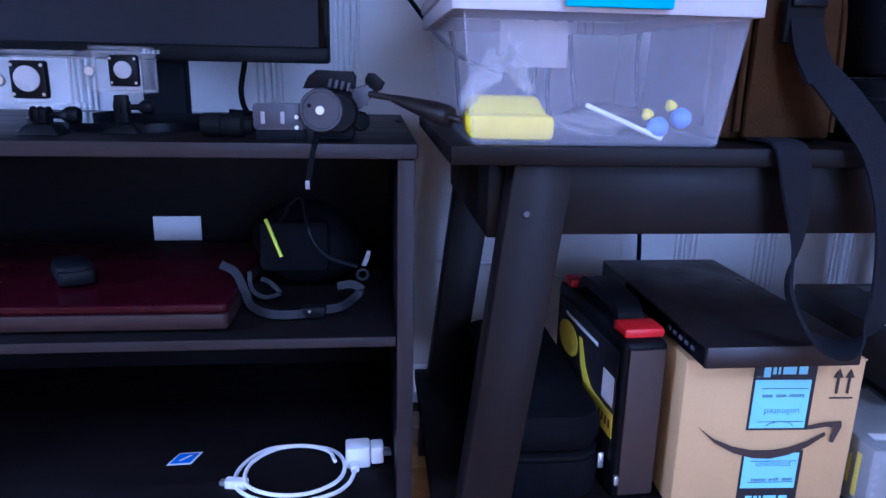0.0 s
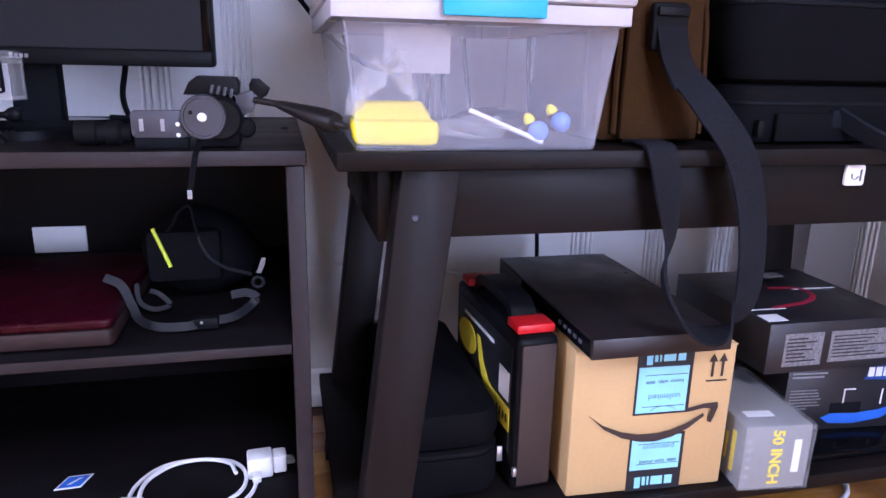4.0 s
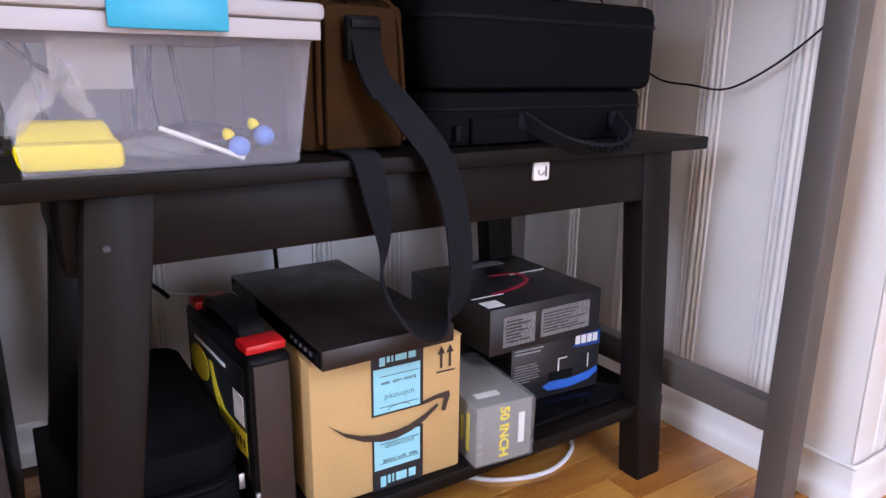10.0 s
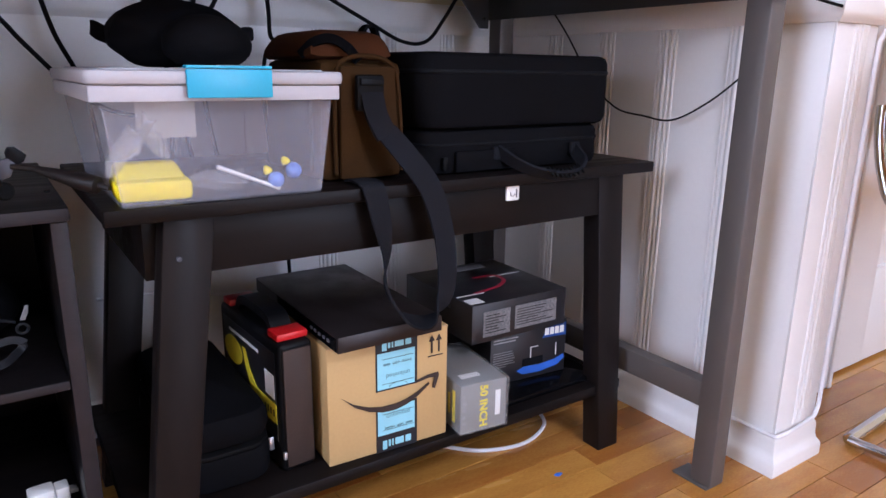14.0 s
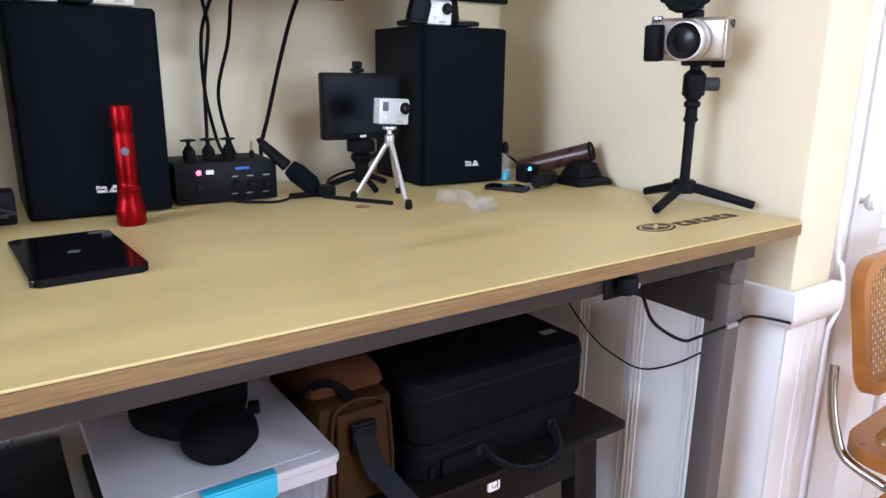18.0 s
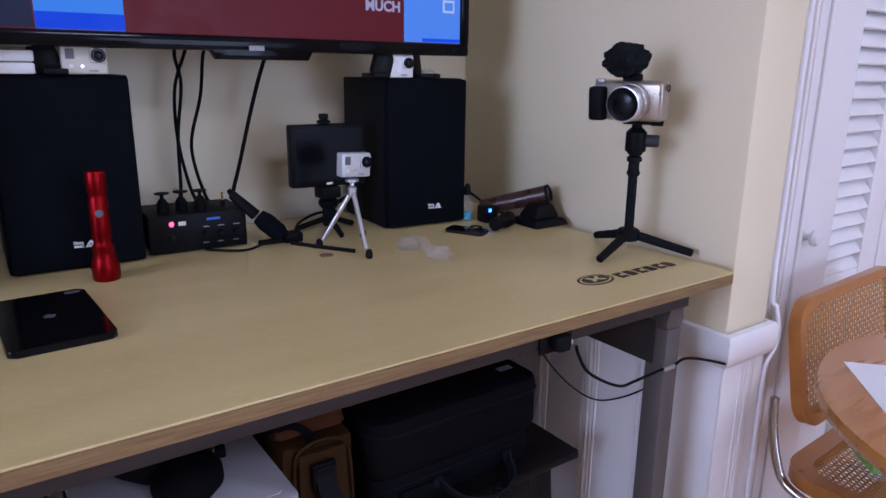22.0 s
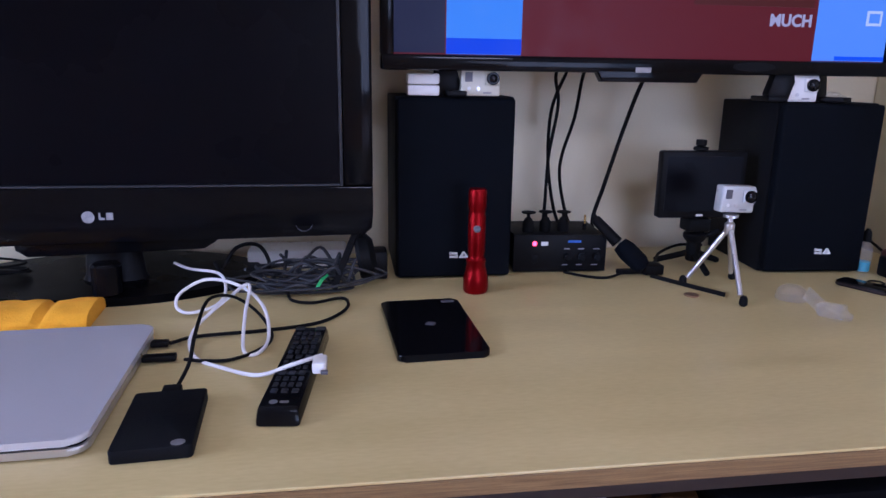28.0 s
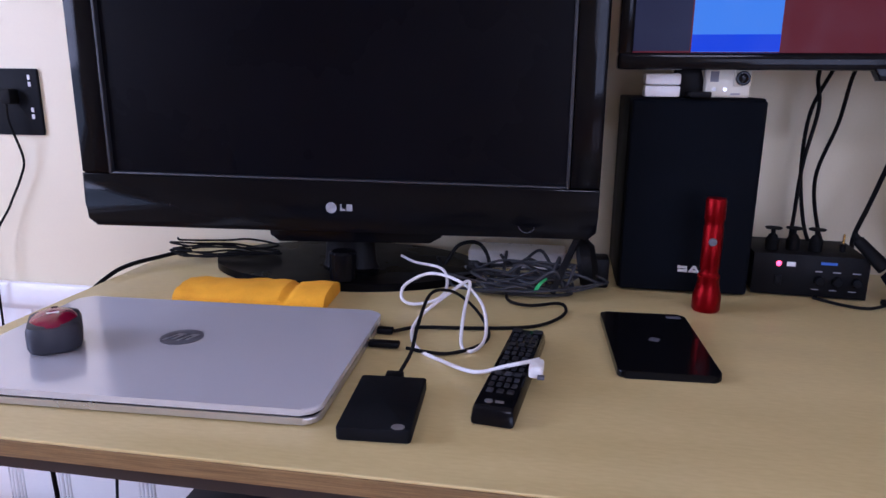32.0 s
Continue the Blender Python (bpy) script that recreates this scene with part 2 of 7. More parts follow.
# ---- materials ----
def material(name, colour, rough=0.5, metal=0.0, vary=0.15, scale=30.0, bump=0.05, fine=400.0, dark=None, alpha=1.0, ior=1.45,
             emit=None, strength=0.0, stretch=(1, 1, 1), coat=0.0, spec=0.5, per_object=0.0, rough_vary=0.08, transmission=0.0, sheen=0.0, bump_d=0.001):
    """Two scales of tone (wide stains, fine grain), roughness that follows the stains, and fine relief."""
    m = bpy.data.materials.new(name)
    m.use_nodes = True
    nt = m.node_tree
    bs = nt.nodes["Principled BSDF"]
    link = nt.links.new
    co = nt.nodes.new("ShaderNodeTexCoord")
    mp = nt.nodes.new("ShaderNodeMapping")
    mp.inputs["Scale"].default_value = stretch
    link(co.outputs["Object"], mp.inputs["Vector"])
    wide = nt.nodes.new("ShaderNodeTexNoise")
    wide.inputs["Scale"].default_value, wide.inputs["Detail"].default_value = scale, 5
    tight = nt.nodes.new("ShaderNodeTexNoise")
    tight.inputs["Scale"].default_value, tight.inputs["Detail"].default_value = fine, 2
    for n in (wide, tight):
        link(mp.outputs[0], n.inputs["Vector"])
    mix = nt.nodes.new("ShaderNodeMath")
    mix.operation = "MULTIPLY_ADD"
    mix.inputs[1].default_value = 0.65
    link(wide.outputs["Fac"], mix.inputs[0])
    half = nt.nodes.new("ShaderNodeMath")
    half.operation = "MULTIPLY"
    half.inputs[1].default_value = 0.35
    link(tight.outputs["Fac"], half.inputs[0])
    link(half.outputs[0], mix.inputs[2])
    fac = mix.outputs[0]
    if per_object:
        info = nt.nodes.new("ShaderNodeObjectInfo")
        add = nt.nodes.new("ShaderNodeMath")
        add.operation = "MULTIPLY_ADD"
        add.inputs[1].default_value = per_object
        link(info.outputs["Random"], add.inputs[0])
        link(fac, add.inputs[2])
        sub = nt.nodes.new("ShaderNodeMath")
        sub.operation = "SUBTRACT"
        sub.inputs[1].default_value = per_object / 2
        link(add.outputs[0], sub.inputs[0])
        fac = sub.outputs[0]
    ramp = nt.nodes.new("ShaderNodeValToRGB")
    lo = dark if dark else tuple(c * (1 - vary) for c in colour)
    hi = tuple(min(1, c * (1 + vary)) for c in colour)
    ramp.color_ramp.elements[0].position, ramp.color_ramp.elements[1].position = 0.3, 0.7
    ramp.color_ramp.elements[0].color, ramp.color_ramp.elements[1].color = (*lo, 1), (*hi, 1)
    link(fac, ramp.inputs[0])
    link(ramp.outputs[0], bs.inputs["Base Color"])
    rr = nt.nodes.new("ShaderNodeMapRange")
    rr.inputs["From Min"].default_value, rr.inputs["From Max"].default_value = 0.3, 0.7
    rr.inputs["To Min"].default_value, rr.inputs["To Max"].default_value = max(0, rough - rough_vary), min(1, rough + rough_vary)
    link(wide.outputs["Fac"], rr.inputs["Value"])
    link(rr.outputs[0], bs.inputs["Roughness"])
    if bump:
        bp = nt.nodes.new("ShaderNodeBump")
        bp.inputs["Strength"].default_value, bp.inputs["Distance"].default_value = bump, bump_d
        link(tight.outputs["Fac"], bp.inputs["Height"])
        link(bp.outputs[0], bs.inputs["Normal"])
    bs.inputs["Metallic"].default_value, bs.inputs["Alpha"].default_value, bs.inputs["IOR"].default_value = metal, alpha, ior
    bs.inputs["Coat Weight"].default_value, bs.inputs["Specular IOR Level"].default_value = coat, spec
    bs.inputs["Transmission Weight"].default_value, bs.inputs["Sheen Weight"].default_value = transmission, sheen
    if emit:
        bs.inputs["Emission Color"].default_value, bs.inputs["Emission Strength"].default_value = (*emit, 1), strength
    return m


def wood(name, light, deep, along=(1, 12, 12), rough=0.4, scale=6.0, per_object=0.0, coat=0.0, bump=0.06, spec=0.5):
    """Streaked grain along one axis."""
    m = material(name, light, rough, 0, 0, scale, bump, 60, deep, stretch=along, per_object=per_object, coat=coat, spec=spec)
    return m


wall_paint = material("cream_wall_paint", (0.75, 0.675, 0.47), 0.55, vary=0.03, scale=3, bump=0.08, fine=260)
white_paint = material("white_gloss_paint", (0.82, 0.81, 0.81), 0.36, vary=0.025, scale=2.5, bump=0.03, fine=140, rough_vary=0.02)
ceiling_paint = material("ceiling_paint", (0.78, 0.77, 0.74), 0.8, vary=0.03, scale=4)
oak = wood("oak_floor", (0.55, 0.275, 0.050), (0.32, 0.118, 0.020), (2, 10, 10), 0.22, 3, per_object=0.5, coat=0.35, bump=0.03)
oak_gap = material("floor_joint", (0.10, 0.05, 0.02), 0.8)
ply_top = wood("birch_desk_top", (0.63, 0.525, 0.242), (0.51, 0.41, 0.172), (1.2, 5, 5), 0.38, 3.2, coat=0.12, bump=0.012)
ply_edge = wood("birch_ply_edge", (0.30, 0.20, 0.078), (0.10, 0.058, 0.022), (5, 5, 200), 0.55, 4, bump=0.12)
espresso = wood("espresso_stained_wood", (0.0085, 0.0064, 0.0061), (0.0052, 0.0039, 0.0037), (2, 16, 16), 0.42, 4, bump=0.08, spec=0.14)
espresso_up = wood("espresso_stained_upright", (0.0125, 0.0094, 0.0088), (0.0075, 0.0057, 0.0054), (16, 16, 2), 0.42, 4, bump=0.08, spec=0.14)
stand_laminate = wood("dark_stand_laminate", (0.0085, 0.0070, 0.0075), (0.0058, 0.0047, 0.0050), (2, 14, 14), 0.4, 4, bump=0.06, spec=0.12)
# laminate front edges, with the light they reflect put into a greyer colour
stand_lit_edge = wood("dark_laminate_lit_edge", (0.030, 0.024, 0.026), (0.020, 0.016, 0.017), (2, 14, 14), 0.45, 4, bump=0.06, spec=0.2)
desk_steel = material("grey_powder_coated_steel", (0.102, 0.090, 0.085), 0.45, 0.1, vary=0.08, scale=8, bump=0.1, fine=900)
# dark coat of beams and plates, deepened for the shade under the desktop
shaded_beam_steel = material("dark_shaded_powder_coat", (0.026, 0.0235, 0.0245), 0.5, 0.1, vary=0.08, scale=8, bump=0.1, fine=900)
foot_black = material("polished_black_foot", (0.0025, 0.0025, 0.003), 0.3, vary=0.2, scale=8, bump=0, spec=0.03)
lcd_matte = material("matte_grey_screen", (0.020, 0.021, 0.027), 0.5, vary=0.15, scale=4, bump=0, spec=0.2)
slate_metal = material("slate_grey_alloy", (0.050, 0.051, 0.064), 0.42, 0.2, vary=0.15, scale=30, bump=0.06)
handle_brown = material("dark_brown_handle_rubber", (0.0125, 0.0092, 0.0085), 0.5, vary=0.25, scale=40, bump=0.15, spec=0.3)
strap_grey = material("worn_grey_strap", (0.014, 0.0145, 0.018), 0.6, vary=0.35, scale=60, bump=0.5, fine=900, spec=0.3)
black_plastic = material("black_plastic", (0.0055, 0.0055, 0.0065), 0.42, vary=0.2, scale=20, bump=0.08, fine=900, spec=0.10)
gloss_black = material("glossy_black_plastic", (0.0035, 0.0035, 0.0045), 0.09, vary=0.2, scale=8, bump=0, rough_vary=0.04, spec=0.13)
screen_glass = material("dark_screen", (0.0024, 0.0024, 0.0042), 0.28, vary=0.2, scale=4, bump=0, rough_vary=0.03, spec=0.08)
matte_black = material("matte_black_vinyl", (0.006, 0.0066, 0.0084), 0.55, vary=0.2, scale=12, bump=0.25, fine=500, spec=0.09)
black_cloth = material("black_ballistic_nylon", (0.0048, 0.0048, 0.006), 0.8, vary=0.3, scale=14, bump=0.6, fine=700, spec=0.06)
cloth_grille = material("black_speaker_cloth", (0.0042, 0.0052, 0.0078), 0.9, vary=0.25, scale=14, bump=0.5, fine=1100, spec=0.06)
tan_canvas = material("brown_canvas", (0.036, 0.017, 0.0050), 0.85, vary=0.25, scale=16, bump=0.6, fine=600, spec=0.1)
rust_canvas = material("rust_canvas", (0.068, 0.024, 0.009), 0.85, vary=0.25, scale=16, bump=0.6, fine=600, spec=0.15)
webbing = material("grey_webbing", (0.0095, 0.010, 0.0135), 0.85, vary=0.25, scale=30, bump=0.8, fine=900, spec=0.15)
rubber = material("black_rubber", (0.006, 0.006, 0.0065), 0.6, vary=0.2, scale=30, bump=0.1, spec=0.10)
grey_plastic = material("grey_plastic", (0.09, 0.09, 0.11), 0.4, vary=0.1, scale=20)
chrome = material("chrome", (0.5, 0.5, 0.51), 0.12, 1.0, vary=0.05, scale=20, bump=0)
silver = material("silver_aluminium", (0.62, 0.62, 0.65), 0.32, 0.85, vary=0.05, scale=10, bump=0.03, fine=900)
laptop_silver = material("silver_laptop_lid", (0.64, 0.64, 0.69), 0.15, 0.35, vary=0.02, scale=6, bump=0.0, rough_vary=0.02)
white_plastic = material("white_plastic", (0.78, 0.78, 0.78), 0.35, vary=0.03, scale=20, bump=0.02)
white_rubber = material("white_cable_rubber", (0.78, 0.77, 0.80), 0.45, vary=0.05, scale=40)
blue_print = material("blue_print", (0.04, 0.13, 0.55), 0.4, vary=0.15)
navy_print = material("navy_print", (0.02, 0.06, 0.25), 0.4, vary=0.1)
cyan_print = material("light_blue_print", (0.30, 0.62, 0.74), 0.45, vary=0.06)
latch_blue = material("aqua_plastic", (0.055, 0.40, 0.62), 0.35, vary=0.06)
black_print = material("black_print", (0.012, 0.012, 0.016), 0.5, vary=0.15)
brown_print = material("brown_black_print", (0.035, 0.022, 0.018), 0.6, vary=0.15)
white_print = material("white_print", (0.75, 0.75, 0.76), 0.5, vary=0.05)
panel_print = material("mottled_grey_print", (0.16, 0.16, 0.17), 0.5, vary=0.6, scale=260, fine=900)
grey_print = material("grey_print", (0.28, 0.28, 0.30), 0.5, vary=0.25, scale=120)
tape_ink = material("dark_teal_print", (0.10, 0.22, 0.28), 0.5, vary=0.1)
yellow_print = material("yellow_print", (0.80, 0.66, 0.02), 0.45, vary=0.06)
lime_print = material("lime_print", (0.60, 0.72, 0.02), 0.45, vary=0.06)
red_plastic = material("red_plastic", (0.52, 0.010, 0.012), 0.38, vary=0.1, scale=20)
red_metal = material("red_anodised_metal", (0.19, 0.0005, 0.0014), 0.36, 0.7, spec=0.2, vary=0.12, scale=20, bump=0.02)
cardboard = material("kraft_cardboard", (0.50, 0.335, 0.14), 0.75, vary=0.07, scale=9, bump=0.15, fine=240)
tape_paper = material("kraft_tape", (0.50, 0.33, 0.17), 0.5, vary=0.08)
carton_black = material("black_printed_carton", (0.017, 0.016, 0.019), 0.35, vary=0.2, scale=20, bump=0.05)
carton_grey = material("grey_printed_carton", (0.22, 0.225, 0.23), 0.42, vary=0.1, scale=14, bump=0.06)
bin_plastic = material("frosted_clear_plastic", (0.72, 0.73, 0.82), 0.4, vary=0.03, scale=8, bump=0.05, alpha=0.15)
bin_front = material("thin_clear_plastic_wall", (0.68, 0.69, 0.84), 0.4, vary=0.1, scale=20, bump=0.05, alpha=0.12)
lid_plastic = material("milky_plastic_lid", (0.62, 0.61, 0.66), 0.42, vary=0.04, scale=8, bump=0.05, alpha=0.74)
clear_plastic = material("clear_plastic", (0.9, 0.9, 0.92), 0.12, vary=0.02, scale=10, bump=0, alpha=0.10)
film = material("crumpled_clear_film", (0.86, 0.86, 0.9), 0.16, vary=0.1, scale=30, bump=0.5, fine=120, alpha=0.2)
yellow_plastic = material("bright_yellow_plastic", (0.90, 0.74, 0.0), 0.5, vary=0.05, spec=0.1)
port_glass = material("pale_port_glass", (0.36, 0.36, 0.38), 0.3, vary=0.08, scale=60)
maroon_lid = material("maroon_gloss_lid", (0.022, 0.0014, 0.0045), 0.25, vary=0.2, scale=8, bump=0.02, spec=0.25)
bronze_edge = material("dull_bronze_plastic", (0.026, 0.014, 0.013), 0.5, vary=0.12, spec=0.3)
yellow_cloth = material("yellow_microfibre", (0.92, 0.42, 0.002), 0.9, vary=0.15, scale=30, bump=0.9, fine=500)
coffee_leather = material("dark_brown_gloss", (0.045, 0.018, 0.015), 0.3, vary=0.2)
fur = material("grey_faux_fur", (0.011, 0.013, 0.016), 0.95, vary=0.5, scale=60, bump=0.8, fine=700, spec=0.1, bump_d=0.003)
lens_glass = material("lens_glass", (0.005, 0.005, 0.008), 0.2, vary=0.1, bump=0, spec=0.25)
champagne = material("champagne_metal", (0.36, 0.31, 0.25), 0.33, 0.6, vary=0.05)
cane = material("woven_cane", (0.42, 0.21, 0.05), 0.55, vary=0.25, scale=40, bump=0.4)
honey_wood = wood("honey_bentwood", (0.46, 0.19, 0.03), (0.33, 0.12, 0.018), (6, 6, 2), 0.35, 5, coat=0.2)
table_wood = wood("honey_table_wood", (0.50, 0.23, 0.055), (0.38, 0.16, 0.032), (2, 14, 14), 0.3, 4, coat=0.3)
paper = material("white_paper", (0.8, 0.8, 0.82), 0.7, vary=0.02)
green_print = material("green_plastic", (0.03, 0.35, 0.09), 0.45, vary=0.1)
magenta_plastic = material("dark_red_gloss_plastic", (0.20, 0.004, 0.03), 0.15, vary=0.1, bump=0)
bezel_grey = material("dark_bezel_line", (0.018, 0.019, 0.024), 0.5, vary=0.1)
key_black = material("black_rubber_keys", (0.013, 0.013, 0.016), 0.55, vary=0.15)
slate_rubber = material("slate_soft_plastic", (0.022, 0.024, 0.034), 0.55, vary=0.1)
gold = material("gold_plate", (0.75, 0.52, 0.16), 0.25, 1.0, vary=0.05, bump=0)
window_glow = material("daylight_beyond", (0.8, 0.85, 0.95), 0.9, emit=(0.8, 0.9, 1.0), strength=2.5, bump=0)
lamp_glow = material("lamp_diffuser", (0.9, 0.9, 0.85), 0.6, emit=(1.0, 0.94, 0.85), strength=4.0, bump=0)
thin_film = material("thin_clear_film", (0.95, 0.95, 0.97), 0.07, vary=0.03, scale=30, bump=0.5, fine=120, alpha=0.28, transmission=0.75, ior=1.4)
led_red = material("red_led", (0.9, 0.05, 0.08), 0.3, emit=(1.0, 0.06, 0.10), strength=6.0, bump=0)
led_blue = material("blue_led", (0.1, 0.3, 1.0), 0.3, emit=(0.08, 0.3, 1.0), strength=9.0, bump=0)

# ---- the room ----
W, TOP = 0.985, 2.42  # back wall, ceiling
RX0, RX1, RY = 1.187, 1.302, 0.261  # end wall beside the desk
DY = 0.388  # wall with the louvred door

# upper wall surfaces; each wall is a slab of its own
wall_back = solid("wall_back", box(-2.2, RX1, W, W + 0.12, 0, TOP, 0), wall_paint, "cream painted back wall above white wainscot", kind="structure", smooth=False)
wall_right = solid("wall_right", box(RX0, RX1, RY, W - 0.001, 0, TOP, 0.004), wall_paint, "cream painted end wall beside the desk", kind="structure")
wall_left = new("wall_left")
tagged(wall_left, "painted side wall with a window", "", "", "structure")
for x0, x1, z0, z1 in ((-4.0, -0.9, 0, TOP), (0.3, W, 0, TOP), (-0.9, 0.3, 0, 0.5), (-0.9, 0.3, 2.1, TOP)):
    part("wall_piece", box(-2.32, -2.2, x0, x1, z0, z1, 0), wall_paint, wall_left, smooth=False)
# unseen rear wall, opened for a window added to throw light under the desk
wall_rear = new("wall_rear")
tagged(wall_rear, "unseen cream painted rear wall with an added window", "", "", "structure")
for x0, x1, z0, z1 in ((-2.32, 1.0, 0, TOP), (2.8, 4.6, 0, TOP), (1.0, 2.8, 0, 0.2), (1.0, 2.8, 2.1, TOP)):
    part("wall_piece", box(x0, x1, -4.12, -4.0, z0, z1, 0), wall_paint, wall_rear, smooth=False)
wall_far = solid("wall_far_side", box(4.6, 4.72, -4.12, DY + 0.1, 0, TOP, 0), wall_paint, "cream painted far side wall", kind="structure", smooth=False)
door_wall = new("wall_door")
tagged(door_wall, "white painted wall round a louvred door", "", "", "structure")
for x0, x1, z0, z1 in ((RX1 + 0.001, 1.607, 0, TOP), (2.433, 4.6, 0, TOP), (1.607, 2.433, 2.05, TOP)):
    part("wall_piece", box(x0, x1, DY, DY + 0.1, z0, z1, 0), white_paint, door_wall, smooth=False)
part("closet_back", box(1.56, 2.47, DY + 0.5, DY + 0.52, 0, 2.1, 0), white_paint, door_wall, smooth=False)
ceiling = solid("ceiling", box(-2.32, 4.72, -4.12, W + 0.12, TOP, TOP + 0.1, 0), ceiling_paint, "white painted ceiling", kind="structure", smooth=False)
floor = solid("floor", box(-2.32, 4.72, -4.12, W + 0.12, -0.06, -0.003, 0), oak_gap, "varnished honey oak strip floor", kind="structure", smooth=False)

# window with a glowing day outside
window_1 = thing("window_1", pose(-2.26, -0.3, 1.3), "tall white framed window with daylight outside", "", kind="structure")
part("window_frame", join(box(-0.05, 0.07, -0.6, -0.54, -0.8, 0.8), box(-0.05, 0.07, 0.54, 0.6, -0.8, 0.8), box(-0.05, 0.07, -0.54, 0.54, 0.74, 0.8), box(-0.05, 0.07, -0.54, 0.54, -0.8, -0.74), box(-0.02, 0.03, -0.54, 0.54, -0.025, 0.025)), white_paint, window_1)
part("window_sill", box(-0.02, 0.13, -0.66, 0.66, -0.84, -0.802, 0.004), white_paint, window_1)
# added window and glowing card that go with the rear fill lamp
window_rear_added = thing("window_rear_added", pose(1.4, -4.06, 1.15), "unseen white framed window added for rear fill light", "", kind="structure")
part("window_frame", join(box(-0.9, -0.84, -0.05, 0.07, -0.95, 0.95), box(0.84, 0.9, -0.05, 0.07, -0.95, 0.95), box(-0.84, 0.84, -0.05, 0.07, 0.89, 0.95), box(-0.84, 0.84, -0.05, 0.07, -0.95, -0.89), box(-0.025, 0.025, -0.02, 0.03, -0.89, 0.89)), white_paint, window_rear_added)
part("window_sill", box(-0.96, 0.96, -0.02, 0.13, -0.99, -0.952, 0.004), white_paint, window_rear_added)
solid("backdrop_rear_glow", box(-0.3, 3.1, -4.5, -4.48, 0.0, 2.6, 0), window_glow, "glowing card set as daylight outside the window", kind="structure", smooth=False)
sky_card = solid("backdrop_daylight", box(-2.62, -2.6, -1.8, 1.2, 0.2, 2.6, 0), window_glow, "glowing card set as daylight outside the window", kind="structure", smooth=False)

# wainscot: panel, raised beads, chair rail, baseboard
RAIL0, RAIL1 = 0.708, 0.767
wain_back = solid("wainscot_back", box(-2.19, RX0 - 0.007, W - 0.006, W - 0.0005, 0.06, RAIL0, 0), white_paint, "white painted wainscot with fluted seams", kind="structure", smooth=False)
wain_right = solid("wainscot_right", box(RX0 - 0.003, RX0 - 0.0003, RY - 0.002, W - 0.007, 0.06, RAIL0, 0.0008), white_paint, "white painted wainscot with fluted seams", kind="structure")
wain_end = solid("wainscot_end", box(RX0 - 0.003, RX1, RY - 0.005, RY - 0.0025, 0.06, RAIL0, 0.0008), white_paint, "white painted wainscot on the wall end", kind="structure")


def flute(parent, axis, at, wall, z0, z1):
    """Five slim upright beads side by side."""
    for d, r in ((-0.018, 0.0028), (-0.0095, 0.0036), (0.0, 0.005), (0.0095, 0.0036), (0.018, 0.0028)):
        bm = cyl(r, z0, z1, 10, 0.0005)
        part("bead", bm, white_paint, parent, m=pose(at + d, wall, 0) if axis == "x" else pose(wall, at + d, 0))


for x in (-1.34, -1.05, -0.93, -0.72, -0.46, -0.225, 0.045, 0.162, 0.447, 0.735, 0.879, 1.023):
    flute(wain_back, "x", x, W - 0.006, 0.067, RAIL0)
for y in (0.40, 0.54, 0.68, 0.82):
    flute(wain_right, "y", y, RX0 - 0.003, 0.067, RAIL0)
for x in (1.254,):
    flute(wain_end, "x", x, RY - 0.005, 0.075, RAIL0)

RAIL = [(0, RAIL0), (0.004, RAIL0), (0.006, RAIL0 + 0.004), (0.010, RAIL0 + 0.008), (0.0125, RAIL0 + 0.016), (0.0125, RAIL1 - 0.010), (0.009, RAIL1 - 0.002), (0, RAIL1)]
BASE = [(0, 0), (0.0125, 0), (0.0125, 0.020), (0.0105, 0.025), (0.0065, 0.031), (0.0045, 0.040), (0.0040, 0.056), (0.0025, 0.063), (0, 0.066)]


def moulding(name, prof, pts, label):
    """Sweeps a moulding profile (out, z) along a plan line with mitred corners; out lies to the right of the line."""
    bm = bmesh.new()
    rings = []
    for i, (x, y) in enumerate(pts):
        dirs = []
        if i:
            dirs.append((Vector(pts[i]) - Vector(pts[i - 1])).normalized())
        if i < len(pts) - 1:
            dirs.append((Vector(pts[i + 1]) - Vector(pts[i])).normalized())
        ns = [Vector((d.y, -d.x)) for d in dirs]
        n = ns[0] if len(ns) == 1 else (ns[0] + ns[1]) / (1 + ns[0].dot(ns[1]))
        rings.append([bm.verts.new((x + n.x * o, y + n.y * o, z)) for o, z in prof])
    k = len(prof)
    for a, b in zip(rings, rings[1:]):
        for i in range(k):
            bm.faces.new((a[i], a[(i + 1) % k], b[(i + 1) % k], b[i]))
    bm.faces.new(rings[0])
    bm.faces.new(rings[-1])
    return solid(name, bm, white_paint, label, kind="structure")


plan = [(-2.19, W - 0.0065), (RX0 - 0.0035, W - 0.0065), (RX0 - 0.0035, RY - 0.0055), (RX1 + 0.0, RY - 0.0055), (RX1 + 0.0, DY - 0.001)]
moulding("trim_chair_rail", RAIL, plan, "white painted moulded chair rail")
moulding("baseboard", BASE, plan, "white painted moulded baseboard")
moulding("baseboard_far", BASE, [(2.545, DY - 0.001), (4.59, DY - 0.001), (4.59, -3.99)], "white painted baseboard")
